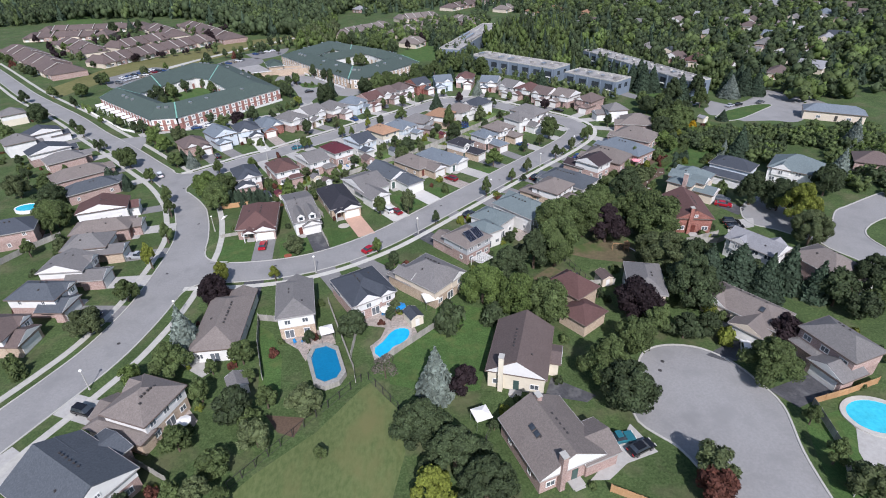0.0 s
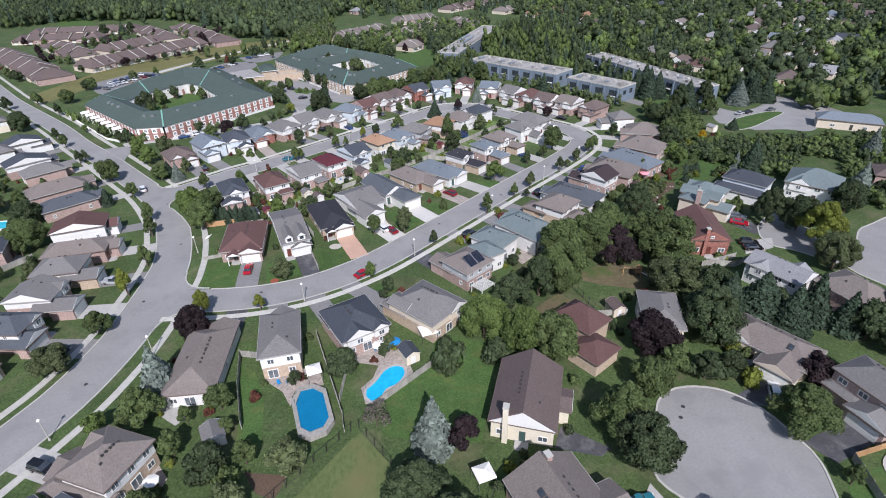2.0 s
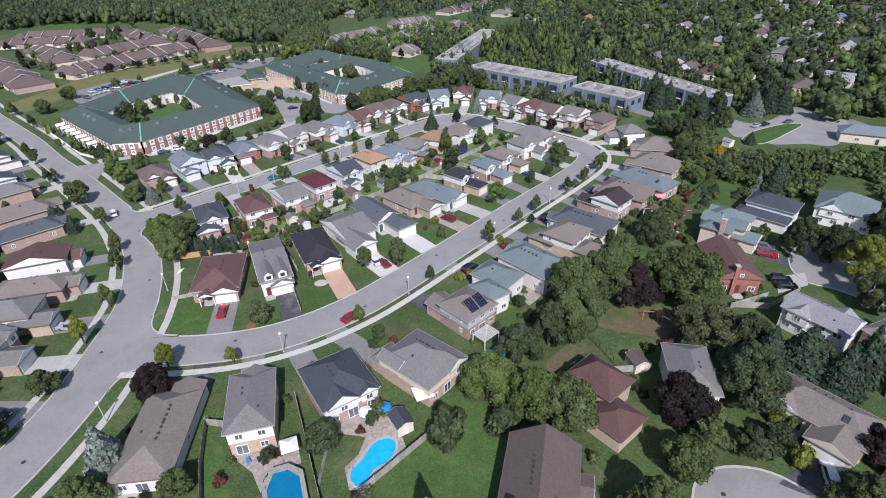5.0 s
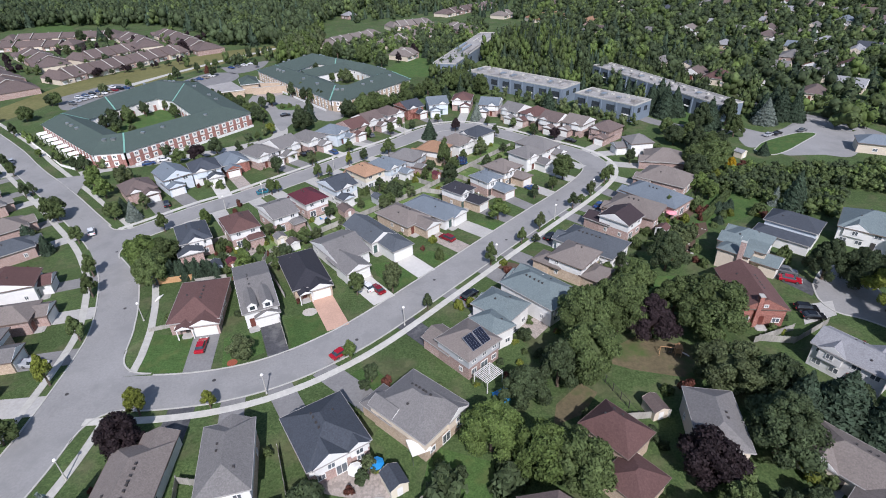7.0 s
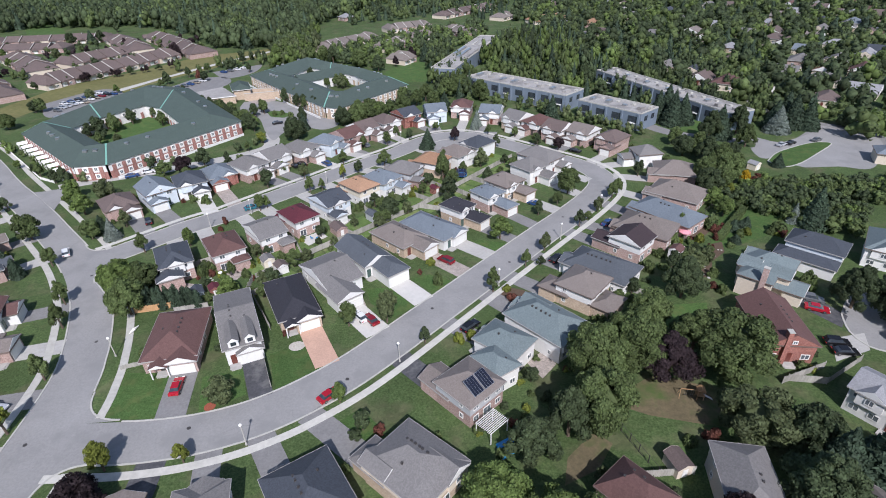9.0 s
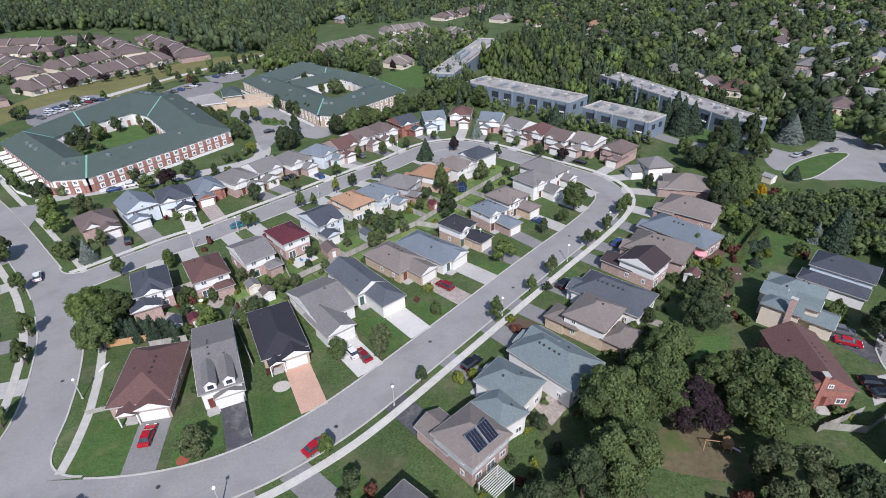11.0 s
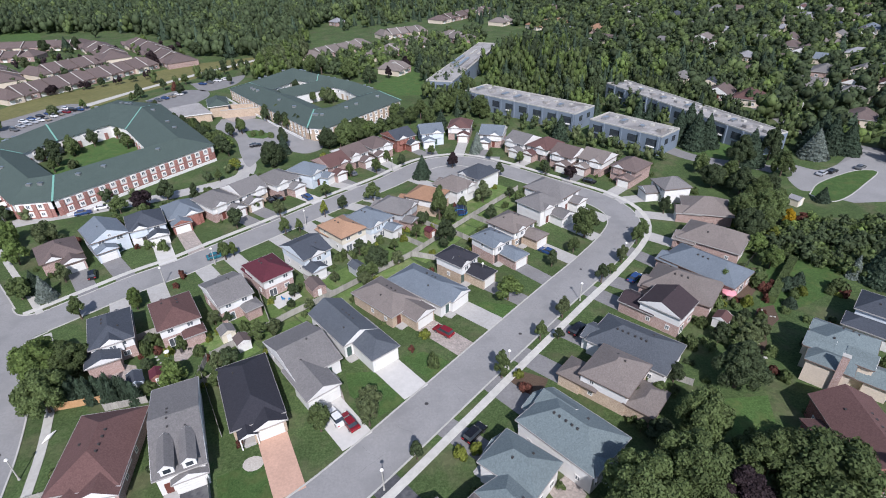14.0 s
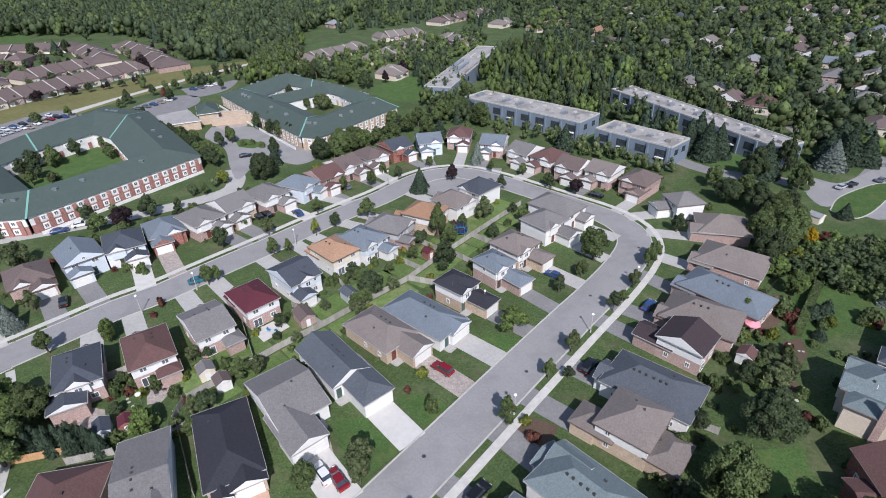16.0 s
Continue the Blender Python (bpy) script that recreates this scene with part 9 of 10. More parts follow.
tree(68.7, 91.8, 3.8, 12, "spruce")
tree(75.4, 95.5, 3.6, 12, "spruce")
tree(79.8, 91.6, 3.2, 10, "spruce")
tree(67.1, 157.5, 0.98, 1.69, "redshrub")
tree(70.5, 161.9, 0.98, 1.69, "redshrub")
tree(74.1, 166.7, 0.98, 1.69, "redshrub")
tree(78.1, 171.8, 0.98, 1.69, "redshrub")
tree(58.1, 147.3, 0.98, 1.69, "redshrub")
tree(59.4, 151.9, 1.5, 2.6, "shrub")
tree(65.9, 155.2, 2.04, 5.0, "olive")
tree(-16.7, 115.3, 1.44, 4.5, "bright")
tree(-12.0, 109.1, 1.53, 4.5, "dark")
tree(-9.1, 108.3, 1.17, 1.56, "redshrub")
tree(-13.0, 106.9, 1.2, 2.6, "dark")
tree(-38.0, 117.1, 2.9, 5, "olive")
tree(-51.2, 147.1, 1.49, 2.0, "shrub")
tree(-58.1, 130.1, 0.9, 1.2, "shrub")
tree(-42.6, 150.1, 1.23, 1.7, "shrub")
tree(-43.0, 130.1, 0.95, 1.3, "darkshrub")
tree(-39.9, 152.3, 1.9, 4.6, "olive")
tree(-37.7, 152.9, 2.0, 4.8, "dark")
tree(-38.6, 147.7, 1.7, 4.0, "maple")
tree(-34.3, 160.5, 2.2, 5.3, "maple")
tree(-26.6, 167.9, 0.88, 1.2, "shrub")
tree(-31.4, 161.8, 1.8, 4.3, "olive")
tree(-22.8, 161.7, 1.0, 2.4, "dark")
tree(-21.6, 169.3, 0.96, 1.3, "shrub")
tree(-25.9, 170.1, 1.4, 3.3, "olive")
tree(-19.0, 155.2, 0.77, 1.0, "shrub")
tree(-12.0, 180.5, 0.9, 1.2, "limeshrub")
tree(-14.1, 178.2, 1.8, 4.3, "olive")
tree(-14.6, 180.5, 2.0, 4.7, "maple")
tree(-9.3, 163.8, 0.69, 0.9, "shrub")
tree(-13.1, 182.2, 1.9, 4.6, "maple")
tree(-7.0, 187.4, 1.7, 4.0, "olive")
tree(1.5, 190.9, 1.17, 1.6, "limeshrub")
tree(4.7, 190.8, 1.02, 1.4, "shrub")
tree(4.5, 178.7, 0.91, 1.2, "darkshrub")
tree(12.2, 197.5, 1.11, 1.5, "limeshrub")
tree(15.5, 197.7, 1.7, 4.0, "olive")
tree(13.0, 187.5, 0.66, 0.9, "shrub")
tree(14.5, 202.9, 0.88, 1.2, "shrub")
tree(18.6, 209.3, 2.1, 5.0, "dark")
tree(20.1, 193.5, 1.02, 1.4, "shrub")
tree(28.2, 218.5, 1.9, 4.6, "maple")
tree(23.7, 217.3, 1.22, 1.6, "shrub")
tree(30.1, 204.1, 1.03, 1.4, "shrub")
tree(26.0, 223.4, 1.7, 4.1, "dark")
tree(32.1, 227.7, 1.33, 1.8, "limeshrub")
tree(17.6, 118.6, 1.5, 3.6, "dark")
tree(19.5, 114.3, 1.15, 1.6, "darkshrub")
tree(17.1, 115.3, 0.74, 1.0, "shrub")
tree(6.7, 123.4, 0.98, 1.3, "shrub")
tree(13.1, 108.9, 0.95, 1.3, "redshrub")
tree(15.8, 112.1, 0.85, 1.1, "limeshrub")
tree(10.4, 103.0, 1.12, 1.5, "shrub")
tree(14.9, 110.3, 0.82, 1.1, "shrub")
tree(9.3, 98.6, 1.2, 3.0, "olive")
tree(3.1, 87.7, 1.4, 3.2, "dark")
tree(0.6, 107.2, 0.68, 0.9, "shrub")
tree(-10.5, 89.7, 1.8, 4.4, "olive")
tree(-13.3, 86.5, 0.9, 1.2, "redshrub")
tree(-11.4, 87.8, 1.5, 3.6, "dark")
tree(-13.9, 101.0, 1.06, 1.4, "shrub")
tree(-26.2, 77.9, 0.73, 1.0, "shrub")
tree(-27.1, 81.2, 1.5, 3.6, "dark")
tree(-33.5, 78.1, 1.11, 1.5, "redshrub")
tree(-27.0, 93.9, 1.01, 1.4, "shrub")
tree(-43.6, 73.3, 1.6, 3.9, "maple")
tree(-46.0, 68.0, 1.0, 1.4, "shrub")
tree(-52.3, 88.4, 0.55, 0.7, "redshrub")
tree(-43.1, 60.0, 1.16, 1.6, "shrub")
tree(12.1, 64.4, 0.96, 1.3, "shrub")
tree(13.9, 63.6, 1.01, 1.4, "darkshrub")
tree(23.5, 79.7, 1.09, 1.5, "shrub")
tree(19.9, 68.8, 0.93, 1.3, "darkshrub")
tree(20.9, 47.7, 0.68, 0.9, "shrub")
tree(11.9, 62.8, 0.76, 1.0, "shrub")
tree(7.5, 58.6, 1.1, 2.6, "dark")
tree(9.7, 62.2, 1.15, 1.6, "limeshrub")
tree(24.1, 53.1, 0.84, 1.1, "shrub")
tree(33.7, 93.8, 1.6, 3.8, "dark")
tree(35.5, 92.5, 1.01, 1.4, "darkshrub")
tree(31.9, 97.0, 0.93, 1.3, "darkshrub")
tree(24.5, 97.8, 1.5, 3.5, "olive")
tree(40.4, 103.9, 1.31, 1.8, "shrub")
tree(44.3, 104.7, 1.45, 2.0, "redshrub")
tree(79.2, 78.7, 1.46, 2.0, "limeshrub")
tree(81.1, 70.2, 2.1, 5.1, "maple")
tree(82.1, 74.6, 0.73, 1.0, "darkshrub")
tree(72.0, 65.2, 0.9, 1.2, "shrub")
tree(67.9, 119.7, 1.05, 1.4, "shrub")
tree(69.4, 118.7, 0.8, 1.1, "limeshrub")
tree(64.2, 135.7, 1.37, 1.8, "shrub")
tree(74.3, 135.8, 1.3, 1.8, "shrub")
tree(66.6, 135.9, 1.01, 1.4, "redshrub")
tree(72.2, 122.9, 0.89, 1.2, "darkshrub")
tree(80.5, 153.9, 0.78, 1.1, "shrub")
tree(80.1, 158.0, 1.26, 1.7, "shrub")
tree(73.9, 152.6, 0.95, 1.3, "darkshrub")
tree(80.6, 112.7, 1.47, 2.0, "redshrub")
tree(84.3, 110.3, 0.91, 1.2, "darkshrub")
tree(81.5, 107.9, 1.1, 2.7, "maple")
tree(79.2, 103.4, 1.01, 1.4, "redshrub")
tree(34.9, 133.7, 1.2, 2.8, "maple")
tree(50.5, 144.0, 0.83, 1.1, "shrub")
tree(43.4, 156.4, 0.95, 1.3, "shrub")
tree(54.6, 151.6, 1.2, 3.0, "maple")
tree(54.8, 154.1, 0.97, 1.3, "shrub")
tree(55.2, 163.7, 0.71, 1.0, "shrub")
tree(62.9, 160.9, 1.06, 1.4, "darkshrub")
tree(58.1, 174.2, 1.07, 1.4, "darkshrub")
tree(68.0, 181.4, 0.99, 1.3, "shrub")
tree(74.4, 195.3, 0.85, 1.1, "shrub")
tree(88.6, 208.5, 1.11, 1.5, "shrub")
tree(90.4, 205.3, 1.6, 3.8, "maple")
tree(76.6, 213.7, 0.86, 1.2, "limeshrub")
tree(82.7, 221.8, 1.33, 1.8, "shrub")
tree(84.2, 214.8, 0.73, 1.0, "shrub")
tree(79.5, 225.5, 1.09, 1.5, "darkshrub")
tree(-45.9, 45.1, 1.9, 4.6, "dark")
tree(-43.8, 48.4, 1.16, 1.6, "redshrub")
tree(-51.8, 55.0, 1.1, 2.7, "maple")
tree(10.3, 293.5, 1.44, 1.9, "shrub")
tree(10.8, 296.3, 1.36, 1.8, "shrub")
tree(9.2, 286.4, 1.6, 3.9, "maple")
tree(-2.2, 285.1, 1.28, 1.7, "darkshrub")
tree(-11.2, 284.4, 1.8, 4.2, "maple")
tree(-15.1, 283.6, 2.2, 5.2, "maple")
tree(-20.8, 280.0, 1.6, 3.9, "maple")
tree(-13.2, 267.1, 0.87, 1.2, "darkshrub")
tree(-29.5, 271.0, 1.6, 3.9, "olive")
tree(-30.1, 268.8, 0.96, 1.3, "redshrub")
tree(-26.6, 272.0, 1.43, 1.9, "limeshrub")
tree(-12.1, 265.4, 1.01, 1.4, "shrub")
tree(-37.0, 259.3, 1.03, 1.4, "shrub")
tree(-33.9, 260.3, 1.09, 1.5, "shrub")
tree(-37.9, 262.5, 1.43, 1.9, "limeshrub")
tree(-39.8, 253.7, 1.29, 1.7, "shrub")
tree(-40.2, 256.9, 1.19, 1.6, "darkshrub")
tree(-45.9, 244.7, 1.01, 1.4, "limeshrub")
tree(-45.2, 250.8, 1.35, 1.8, "shrub")
tree(-48.7, 249.0, 1.05, 1.4, "shrub")
tree(22.9, 283.2, 0.76, 1.0, "shrub")
tree(26.7, 282.4, 0.96, 1.3, "darkshrub")
tree(24.8, 286.4, 1.45, 2.0, "shrub")
tree(31.8, 270.6, 0.66, 0.9, "redshrub")
tree(41.7, 269.0, 1.29, 1.7, "darkshrub")
tree(48.7, 268.3, 0.93, 1.3, "shrub")
tree(41.2, 273.3, 0.83, 1.1, "redshrub")
tree(34.8, 269.6, 1.5, 3.6, "olive")
tree(52.5, 261.6, 1.3, 3.1, "maple")
tree(47.8, 264.8, 1.08, 1.5, "shrub")
tree(47.4, 253.1, 1.3, 3.1, "dark")
tree(54.7, 259.3, 1.1, 2.6, "maple")
tree(66.8, 251.5, 1.06, 1.4, "darkshrub")
tree(67.2, 248.6, 2.0, 4.8, "olive")
tree(68.4, 244.8, 1.39, 1.9, "limeshrub")
tree(60.7, 237.0, 0.56, 0.8, "limeshrub")
tree(73.2, 243.8, 1.22, 1.6, "limeshrub")
tree(76.5, 241.8, 1.4, 3.3, "maple")
tree(75.2, 242.5, 0.75, 1.0, "darkshrub")
tree(22.2, 230.5, 0.98, 1.3, "limeshrub")
tree(10.8, 216.1, 1.9, 4.6, "maple")
tree(2.4, 223.4, 0.68, 0.9, "shrub")
tree(6.9, 207.4, 2.2, 5.2, "maple")
tree(0.1, 210.9, 1.2, 2.8, "dark")
tree(-1.1, 207.6, 1.8, 4.3, "dark")
tree(2.3, 206.0, 1.12, 1.5, "limeshrub")
tree(-5.9, 199.0, 1.32, 1.8, "limeshrub")
tree(-8.3, 194.8, 1.4, 3.5, "maple")
tree(-4.9, 204.0, 0.87, 1.2, "limeshrub")
tree(-17.1, 192.8, 2.1, 5.0, "dark")
tree(-15.5, 191.2, 1.5, 3.6, "maple")
tree(-12.4, 199.0, 1.3, 1.8, "shrub")
tree(-18.9, 186.2, 0.77, 1.0, "shrub")
tree(-21.7, 180.5, 1.4, 3.4, "olive")
tree(-26.5, 180.9, 1.44, 1.9, "shrub")
tree(-30.3, 175.3, 1.6, 3.7, "dark")
tree(-30.3, 171.6, 1.09, 1.5, "darkshrub")
tree(-43.4, 163.2, 1.14, 1.5, "limeshrub")
tree(-38.3, 168.2, 0.94, 1.3, "shrub")
tree(-45.2, 166.1, 1.5, 3.7, "olive")
tree(-44.9, 160.8, 0.78, 1.1, "limeshrub")
tree(-53.9, 157.8, 1.01, 1.4, "redshrub")
tree(-65.8, 155.7, 0.73, 1.0, "shrub")
tree(-95.9, 205.0, 1.03, 1.4, "redshrub")
tree(-97.1, 202.1, 1.9, 4.6, "dark")
tree(-98.5, 190.5, 0.65, 0.9, "shrub")
tree(-91.0, 211.6, 1.8, 4.2, "dark")
tree(-90.4, 213.5, 1.05, 1.4, "redshrub")
tree(-82.9, 217.8, 2.1, 5.0, "maple")
tree(-78.7, 222.8, 1.4, 3.3, "maple")
tree(-76.8, 223.7, 1.4, 3.3, "olive")
tree(-72.1, 220.9, 0.76, 1.0, "limeshrub")
tree(-72.1, 228.0, 2.1, 4.9, "dark")
tree(-73.9, 224.6, 1.39, 1.9, "shrub")
tree(-61.2, 235.2, 0.93, 1.3, "shrub")
tree(-68.0, 229.5, 1.9, 4.6, "maple")
tree(-57.5, 240.0, 1.8, 4.4, "dark")
tree(-159.3, 212.7, 0.58, 0.8, "limeshrub")
tree(-150.9, 179.4, 1.49, 2.0, "shrub")
tree(-153.9, 184.2, 1.9, 4.5, "dark")
tree(-140.3, 186.8, 1.04, 1.4, "redshrub")
tree(-146.0, 172.6, 1.13, 1.5, "shrub")
tree(-142.6, 171.2, 1.8, 4.2, "dark")
tree(-145.9, 174.3, 1.3, 3.0, "dark")
tree(-132.0, 175.7, 1.5, 3.5, "maple")
tree(-135.1, 163.5, 0.77, 1.0, "shrub")
tree(-130.4, 155.0, 0.92, 1.2, "darkshrub")
tree(-121.0, 159.8, 1.05, 1.4, "shrub")
tree(-122.8, 146.4, 1.3, 3.1, "dark")
tree(-116.3, 141.8, 1.47, 2.0, "shrub")
tree(-117.7, 140.4, 0.81, 1.1, "shrub")
tree(-102.9, 152.3, 0.56, 0.8, "redshrub")
tree(-105.0, 127.3, 1.21, 1.6, "darkshrub")
tree(-88.2, 134.6, 0.99, 1.3, "shrub")
tree(-103.5, 125.3, 1.2, 3.0, "dark")
tree(-99.5, 119.7, 2.0, 4.9, "olive")
tree(-87.2, 119.5, 1.09, 1.5, "darkshrub")
tree(-100.7, 109.5, 1.22, 1.6, "darkshrub")
tree(-97.3, 115.5, 1.6, 3.8, "maple")
tree(-83.2, 109.3, 0.93, 1.3, "shrub")
tree(-93.4, 101.2, 0.73, 1.0, "shrub")
tree(-97.2, 98.2, 1.24, 1.7, "darkshrub")
tree(-91.6, 105.8, 1.36, 1.8, "shrub")
tree(-94.2, 94.7, 1.5, 2.0, "redshrub")
tree(-95.1, 89.3, 1.23, 1.7, "shrub")
tree(-99.8, 77.7, 0.84, 1.1, "darkshrub")
tree(-97.2, 86.1, 2.2, 5.3, "maple")
tree(-86.4, 75.4, 0.85, 1.1, "shrub")
tree(-162.5, 186.9, 1.18, 1.6, "shrub")
tree(-168.9, 191.1, 1.08, 1.5, "shrub")
tree(-165.1, 188.6, 1.11, 1.5, "shrub")
tree(-165.5, 199.3, 0.85, 1.1, "shrub")
tree(-119.8, 114.4, 1.7, 4.1, "dark")
tree(-118.7, 113.1, 0.78, 1.1, "darkshrub")
tree(-118.4, 117.5, 1.8, 4.4, "maple")
tree(-114.5, 128.8, 0.66, 0.9, "limeshrub")
tree(96.5, 161.8, 1.1, 2.7, "maple")
tree(100.1, 157.9, 1.15, 1.6, "shrub")
tree(86.0, 158.3, 0.96, 1.3, "shrub")
tree(108.4, 146.0, 0.89, 1.2, "darkshrub")
tree(115.4, 158.6, 1.3, 3.2, "olive")
tree(117.7, 163.5, 1.11, 1.5, "limeshrub")
tree(111.3, 166.3, 1.5, 3.6, "dark")
tree(115.9, 147.4, 1.01, 1.4, "shrub")
tree(139.1, 152.8, 0.64, 0.9, "shrub")
tree(141.4, 170.4, 1.31, 1.8, "shrub")
tree(149.3, 165.4, 1.25, 1.7, "shrub")
tree(147.7, 158.8, 0.97, 1.3, "shrub")
tree(162.6, 203.7, 1.09, 1.5, "shrub")
tree(165.1, 202.5, 1.05, 1.4, "shrub")
tree(163.1, 221.8, 1.04, 1.4, "shrub")
tree(168.6, 215.3, 0.88, 1.2, "redshrub")
tree(174.4, 212.2, 1.11, 1.5, "redshrub")
tree(170.7, 203.8, 0.84, 1.1, "shrub")

# ---- marks on the roads ----
rngc = random.Random(12)
cracks = Solid()
for line, half in ((AVENUE, 4.2), (CRESCENT, 3.6)):
    nn = normals(line)
    for k in range(46):
        i = rngc.randrange(3, len(line) - 4)
        o = rngc.uniform(-half, half)
        p, w = line[i] + nn[i] * o, rngc.uniform(0.015, 0.035)
        d = (line[i + 1] - line[i]).normalized() if rngc.random() < 0.5 else nn[i]
        for q in range(rngc.randrange(3, 8)):
            e = Vector((d.x + rngc.uniform(-0.4, 0.4), d.y + rngc.uniform(-0.4, 0.4))).normalized()
            r, side = p + e * rngc.uniform(0.6, 1.2), Vector((-e.y, e.x)) * w
            if near_line(line[max(0, i - 6):i + 7], r) > half:
                break
            cracks.face((*(p - side), 0.042), (*(r - side), 0.042), (*(r + side), 0.042), (*(p + side), 0.042))
            p = r
tagged(new("road_cracks", cracks.mesh("road_cracks", M_MIDTAR)), "dark tar-filled cracks in the asphalt", "crack", "", "stuff")
for line, i, o in ((AVENUE, 18, 1.0), (AVENUE, 30, -1.5), (AVENUE, 42, 1.2), (AVENUE, 56, 0.8), (CRESCENT, 10, -1.5), (CRESCENT, 22, 1.4), (CRESCENT, 34, -1.2), (CRESCENT, 46, 1.2), (CRESCENT, 60, -1.0), (CRESCENT, 72, 1.0), (CRESCENT, 90, -1.0)):
    p = line[i] + normals(line)[i] * o
    single("manhole_cover", shared("manhole", lambda: Solid().beam((0, 0, 0.02), (0, 0, 0.045), 0.36, 0.36, 14), M_DARK), None, "round dark iron cover set in the road", "manhole cover", pose(p.x, p.y, 0), "manhole covers")
for x, y in (40.5, 73.4, ), (39.2, 71.1, ):
    single("manhole_cover", shared("manhole", lambda: Solid().beam((0, 0, 0.02), (0, 0, 0.045), 0.36, 0.36, 14), M_DARK), None, "round dark iron cover set in the road", "manhole cover", pose(x, y, 0), "manhole covers")

# ---- woods ----

grove("woods", scatter([(88.0, 194.0), (103.1, 201.4), (112.5, 193.2), (121.0, 197.1), (143.7, 202.0), (170.1, 192.8), (203.7, 193.8), (158.9, 142.5), (130.3, 138.6), (121.7, 145.1), (136.4, 179.6), (122.0, 186.8), (105.1, 182.2), (93.1, 183.1)], 4.2, 21, (1.7, 3.4), (2.2, 5.5)), "maple bright dark maple dark", "dense green wood beyond the courts", 260)
clear = [(136, 357, 8), (132, 347, 5), (143, 341, 8), (137, 332, 5), (141, 326, 8), (136, 316, 5), (149, 315, 8), (143, 306, 5), (157, 298, 8), (150, 289, 5), (233, 388, 8), (226, 379, 5), (213, 359, 8), (206, 350, 5), (189, 333, 8), (183, 324, 5), (212, 335, 8), (205, 327, 5), (198, 315, 8), (191, 306, 5), (230, 452, 8), (225, 442, 5), (286, 455, 8), (279, 446, 5), (204, 580, 8), (200, 570, 5), (212, 532, 8), (208, 522, 5), (266, 630, 8), (262, 620, 5), (276, 610, 8), (271, 600, 5), (269, 497, 8), (263, 488, 5), (225, 493, 8), (219, 483, 5), (136, 518, 8), (133, 508, 5)]
grove("woods", scatter([(23.3, 314.5), (44.6, 296.8), (57.9, 284.4), (83.9, 252.0), (81.6, 246.4), (62.6, 261.8), (53.2, 273.6), (40.4, 286.2), (22.2, 302.2)], 4.6, 31, (1.6, 2.8), (3.5, 6)), "maple dark olive", "hedge of small trees behind the houses", 90)
grove("woods", scatter([(-121.1, 217.9), (-101.8, 228.0), (-80.0, 239.5), (-67.2, 249.0), (-69.1, 253.8), (-81.7, 243.8), (-103.3, 230.6), (-123.9, 221.9)], 5.5, 32, (1.4, 2.4), (2.5, 5)), "maple dark olive", "bushes along the brick residence", 90)
grove("woods", scatter([(-179.8, 263.7), (-138.2, 226.4), (-136.6, 229.1), (-172.0, 263.0), (-181.4, 270.0)], 4.5, 33, (1.2, 2.0), (2, 4)), "bright maple", "bushes in front of the brick residence", 90)
clear2 = [(131, 469, 8), (127, 459, 5), (116, 463, 8), (113, 453, 5), (261, 399, 8), (254, 391, 5), (407, 594, 8), (400, 586, 5), (356, 522, 8), (349, 514, 5), (175, 364, 8), (169, 355, 5), (198, 633, 8), (194, 623, 5), (-175, 529, 8), (-171, 519, 5), (-159, 547, 8), (-155, 537, 5), (-139, 544, 8), (-136, 533, 5), (113, 514, 8), (111, 504, 5), (-79, 599, 8), (-78, 589, 5), (322, 546, 8), (316, 537, 5), (294, 589, 8), (288, 580, 5), (164, 457, 8), (160, 447, 5), (210, 387, 8), (203, 378, 5), (232, 356, 8), (224, 348, 5), (178, 282, 8), (171, 274, 5), (245, 644, 8), (241, 634, 5)]
clear3 = [(388, 547, 9), (380, 538, 6), (193, 437, 9), (187, 427, 6), (271, 376, 9), (263, 367, 6), (303, 417, 9), (295, 408, 6), (299, 609, 9), (293, 598, 6), (266, 430, 9), (259, 420, 6), (169, 540, 9), (165, 529, 6), (234, 409, 9), (227, 399, 6), (311, 465, 9), (303, 456, 6), (194, 403, 9), (188, 393, 6), (252, 455, 9), (246, 446, 6), (362, 502, 9), (355, 493, 6), (332, 447, 9), (324, 438, 6), (344, 590, 9), (337, 580, 6), (238, 537, 9), (232, 527, 6), (237, 429, 9), (230, 419, 6), (202, 293, 9), (194, 284, 6), (299, 529, 9), (293, 519, 6), (330, 483, 9), (322, 474, 6), (309, 436, 9), (301, 427, 6), (198, 604, 9), (194, 593, 6), (211, 645, 9), (207, 634, 6), (255, 365, 9), (247, 357, 6), (356, 565, 9), (348, 555, 6), (190, 650, 9), (186, 639, 6), (369, 591, 9), (362, 581, 6), (186, 553, 9), (181, 542, 6), (311, 492, 9), (304, 483, 6), (373, 521, 9), (365, 511, 6), (355, 540, 9), (347, 531, 6), (358, 609, 9), (351, 599, 6), (228, 330, 9), (220, 321, 6), (195, 462, 9), (190, 451, 6), (224, 578, 9), (219, 567, 6), (250, 566, 9), (244, 555, 6), (359, 478, 9), (351, 469, 6)]
grove("woods", scatter([(85.3, 199.6), (90.5, 197.6), (98.0, 194.5), (108.5, 201.2), (115.4, 197.3), (127.9, 199.7), (134.8, 194.2), (110.3, 164.7), (97.9, 172.2), (91.5, 181.4), (84.9, 185.9)], 3.6, 1, (1.5, 3.0), (2.0, 5.0)), "maple bright maple dark maple dark", "dense green wood beside the gardens", 260)
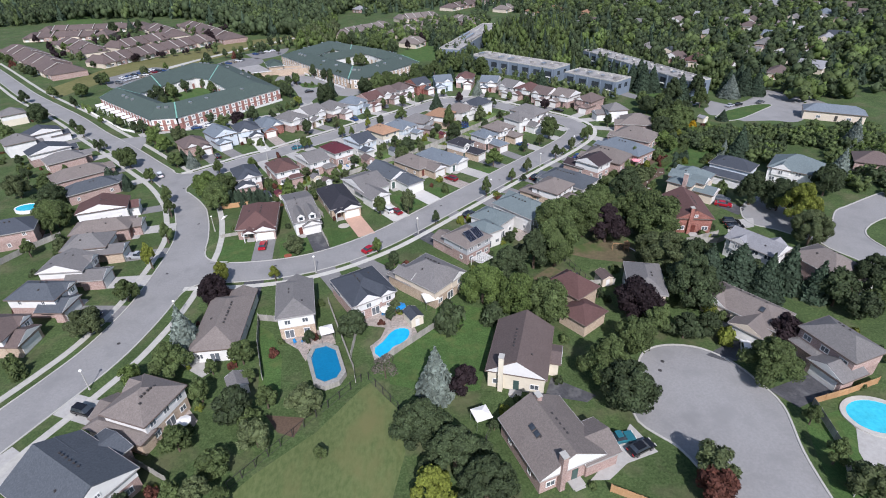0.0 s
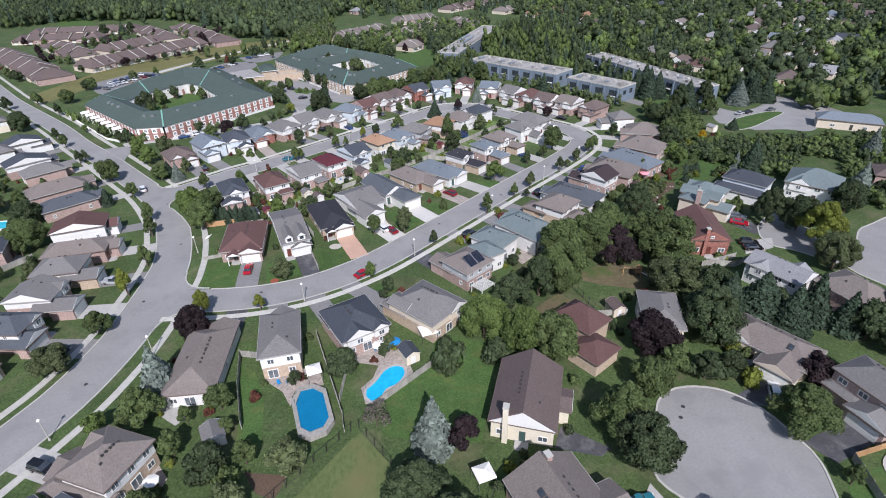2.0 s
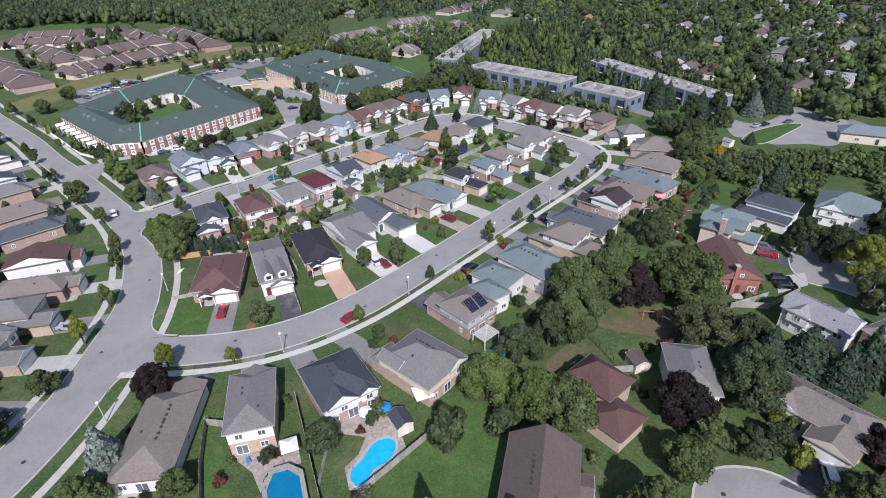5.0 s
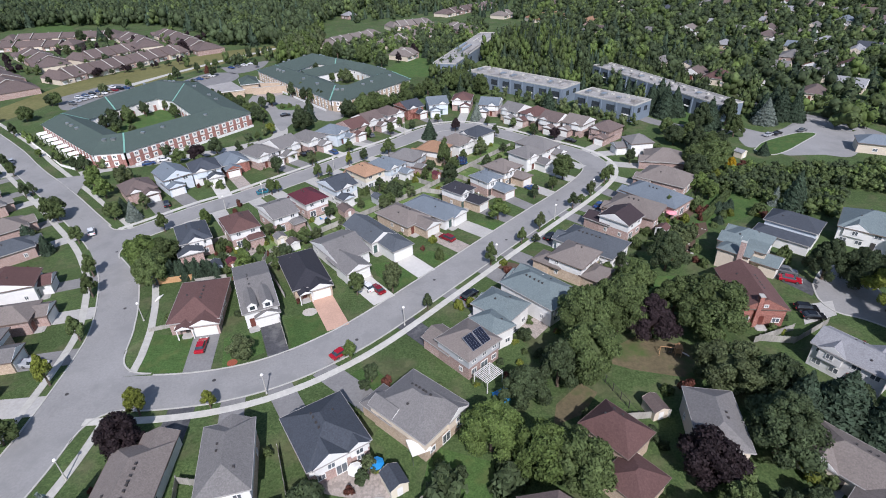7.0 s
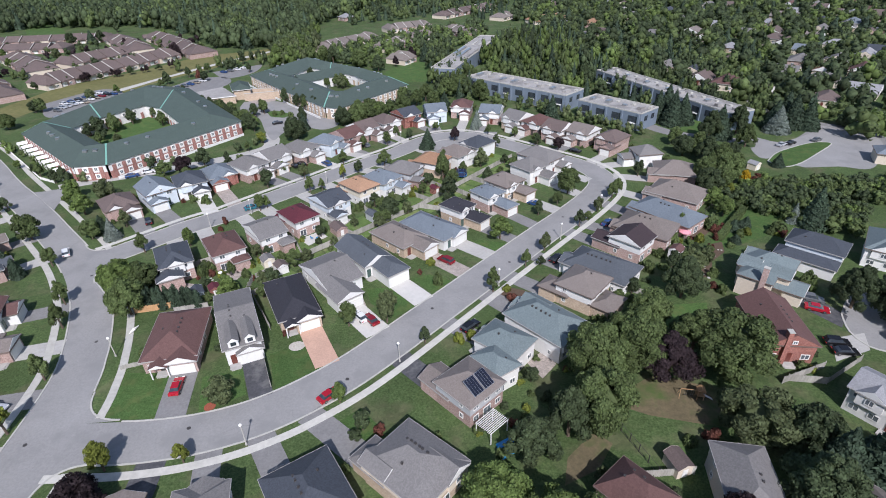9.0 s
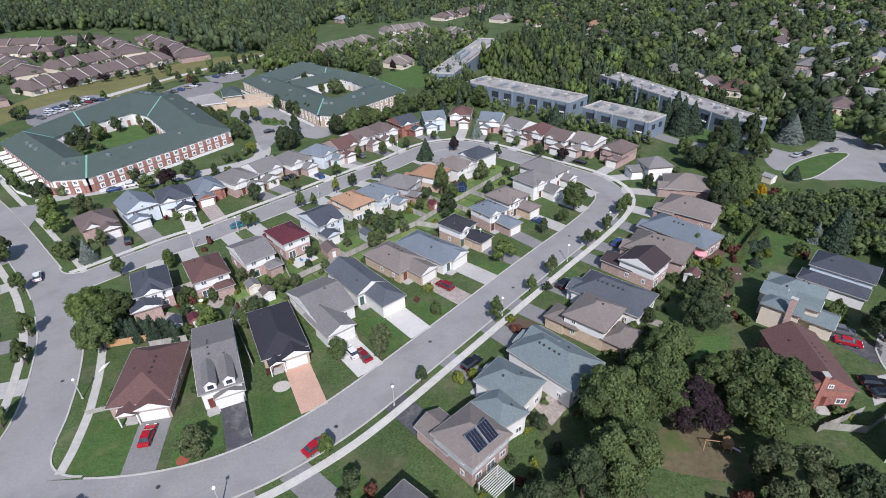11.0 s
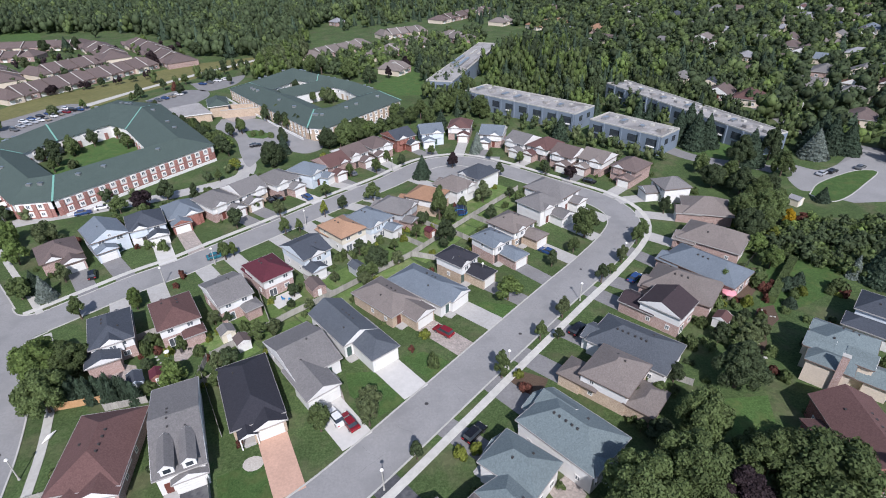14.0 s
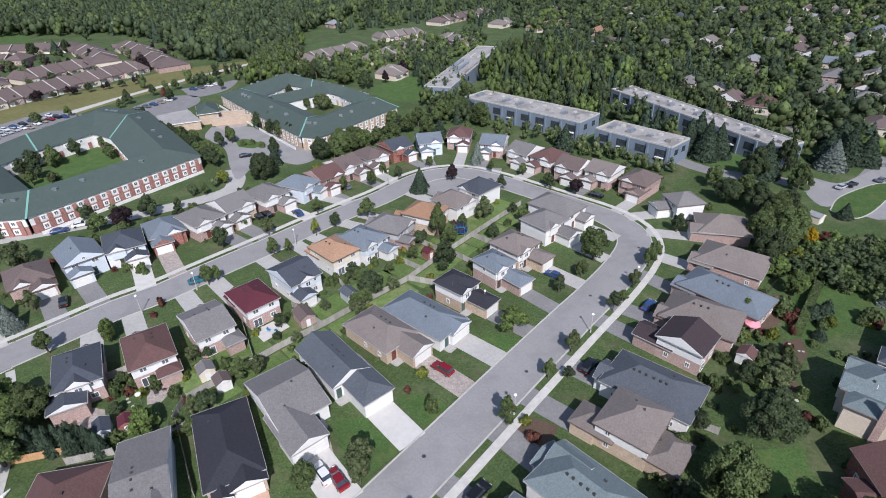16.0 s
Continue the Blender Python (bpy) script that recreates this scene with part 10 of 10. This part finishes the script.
grove("woods", scatter([(29.6, 376.1), (54.6, 433.7), (79.0, 447.8), (98.1, 407.7), (88.4, 351.0), (69.8, 333.0), (56.0, 360.8), (40.2, 374.7)], 7.0, 2, (4, 5.5), (13, 18)), "maple bright dark spruce", "tall trees behind the offices", 130)
grove("woods", scatter([(75.4, 306.3), (93.6, 316.6), (102.2, 288.5), (98.1, 278.9), (87.2, 305.0), (74.1, 293.6)], 6.0, 3, (3, 4.5), (7, 11)), "dark spruce maple", "trees between office blocks", 130)
far_edge = [(102.1, 410.2), (111.6, 377.6), (129.1, 345.8), (139.2, 311.3), (141.4, 277.7), (141.3, 267.1), (148.6, 251.0), (156.0, 231.6)]
far_green = far_edge + [(560, 330), (600, 700), (480, 880), (90, 880), (100, 700), (88, 480)]
grove("woods", scatter(far_green, 10.8, 4, (4.2, 7.4), (7.5, 12.5), [(a, b, 0.95 * c) for a, b, c in clear + clear2 + clear3]), "dark maple dark maple spruce dark maple bright dark", "far suburb under mixed green trees", 80)
grove("woods", scatter([(31, 338), (73, 296), (80, 305), (70, 334), (56, 360), (40, 372), (30, 360)], 6.5, 41, (3, 5), (8, 13)), "maple dark maple spruce bright", "trees close behind the front offices", 130)
grove("woods", scatter([(100, 338), (131, 256), (139, 262), (133, 300), (122, 335), (112, 358)], 6.0, 42, (3, 4.8), (7, 12)), "dark maple spruce maple", "trees close behind the long office block", 130)
grove("woods", scatter([(-435.1, 562.8), (-406.2, 567.7), (-382.1, 599.4), (-319.1, 610.6), (-249.5, 596.5), (-172.6, 515.3), (-126.5, 452.5), (-122.4, 491.5), (-165.9, 603.7), (-301.6, 679.0), (-436.6, 689.1), (-489.4, 636.6)], 8.5, 12, (4.2, 6.8), (10, 17)), "dark dark spruce dark maple", "edge of the wood behind the terraces", 90)
grove("woods", scatter([(71.5, 350.4), (100.1, 389.9), (124.1, 393.6), (107.9, 362.9), (92.5, 322.8), (79.9, 319.8)], 7.5, 14, (3, 4.8), (8, 13)), "dark spruce maple bright", "tall trees between the offices", 130)
grove("woods", scatter([(117.2, 374.1), (134.8, 364.1), (143.5, 322.3), (151.5, 282.7), (162.1, 293.9), (159.0, 346.9), (149.9, 400.3), (130.9, 403.1)], 8.0, 15, (3, 4.6), (7, 11)), "dark maple spruce dark", "trees along the back of the offices", 130)
west_edge = [(-519.2, 616.3), (-476.6, 666.9), (-435.7, 688.4), (-388.6, 663.7), (-343.7, 595.9), (-273.8, 594.8), (-254.5, 585.2), (-182.5, 502.4), (-158.8, 466.7), (-112.8, 452.4), (-96.3, 423.8), (-81.6, 427.9), (-88.9, 486.9), (-102.3, 540.6), (-94.8, 597.6), (-76.8, 614.1)]
grove("woods", scatter(west_edge + [(-40, 860), (-780, 860), (-740, 620)], 11.0, 5, (5.0, 8.2), (11, 19), clear + clear2), "dark dark maple dark spruce dark dark", "broad green wood beyond the terraces", 60)
grove("woods", scatter([(-98.1, 393.1), (-104.1, 454.6), (-93.7, 526.4), (-74.4, 417.6), (-78.5, 390.5)], 6.5, 6, (3.5, 5.5), (9, 14)), "bright maple olive", "clump of trees behind the brick residence", 130)
grove("woods", scatter([(-75.9, 425.5), (-42.3, 473.2), (5.4, 508.8), (46.8, 539.9), (47.8, 468.5), (18.8, 435.8), (4.0, 406.4), (-16.3, 416.8), (-33.7, 384.5), (-61.4, 401.5)], 7.0, 7, (2.8, 4.6), (5, 9.5)), "dark maple dark bright", "trees between far terraces", 80)
grove("woods", scatter([(-69.8, 562.1), (17.0, 608.5), (95.3, 530.6), (105.6, 422.5), (123.0, 499.8), (98.8, 745.9), (-66.2, 789.7), (-90.1, 670.4)], 13.0, 8, (3, 5), (7, 12)), "dark maple spruce", "far trees round terraces", 36)
grove("woods", scatter([(0.5, 341.3), (1.4, 406.8), (14.6, 420.0), (20.9, 359.6), (25.3, 328.9), (19.5, 304.7), (9.9, 303.5), (2.9, 314.4)], 6.5, 9, (3, 5), (8, 12)), "maple dark spruce", "trees at the end of the offices", 130)
grove("woods", scatter([(-277.6, 381.8), (-225.1, 357.3), (-179.0, 441.8), (-159.9, 451.4), (-190.3, 514.8), (-285.0, 500.3)], 15.0, 10, (2, 3.4), (4, 7)), "dark purple maple", "small trees between terraces", 60)
grove("woods", scatter([(-169.2, 383.9), (-137.4, 405.0), (-110.8, 438.5), (-94.8, 392.7), (-127.4, 378.6), (-151.1, 364.8)], 13.0, 11, (2.2, 3.4), (6, 9)), "dark maple", "row of trees along the field path", 90)
for k in range(15):  # small trees along the front of the terraces
    k += 0.3 * math.sin(k * 2.1)
    tree(-221.5 + 59.4 * k / 14, 355.5 + 49 * k / 14, 1.9 + 0.5 * math.sin(k * 1.7), 4.6 + math.sin(k * 2.9), ("dark", "purple", "maple")[int(k) % 3])
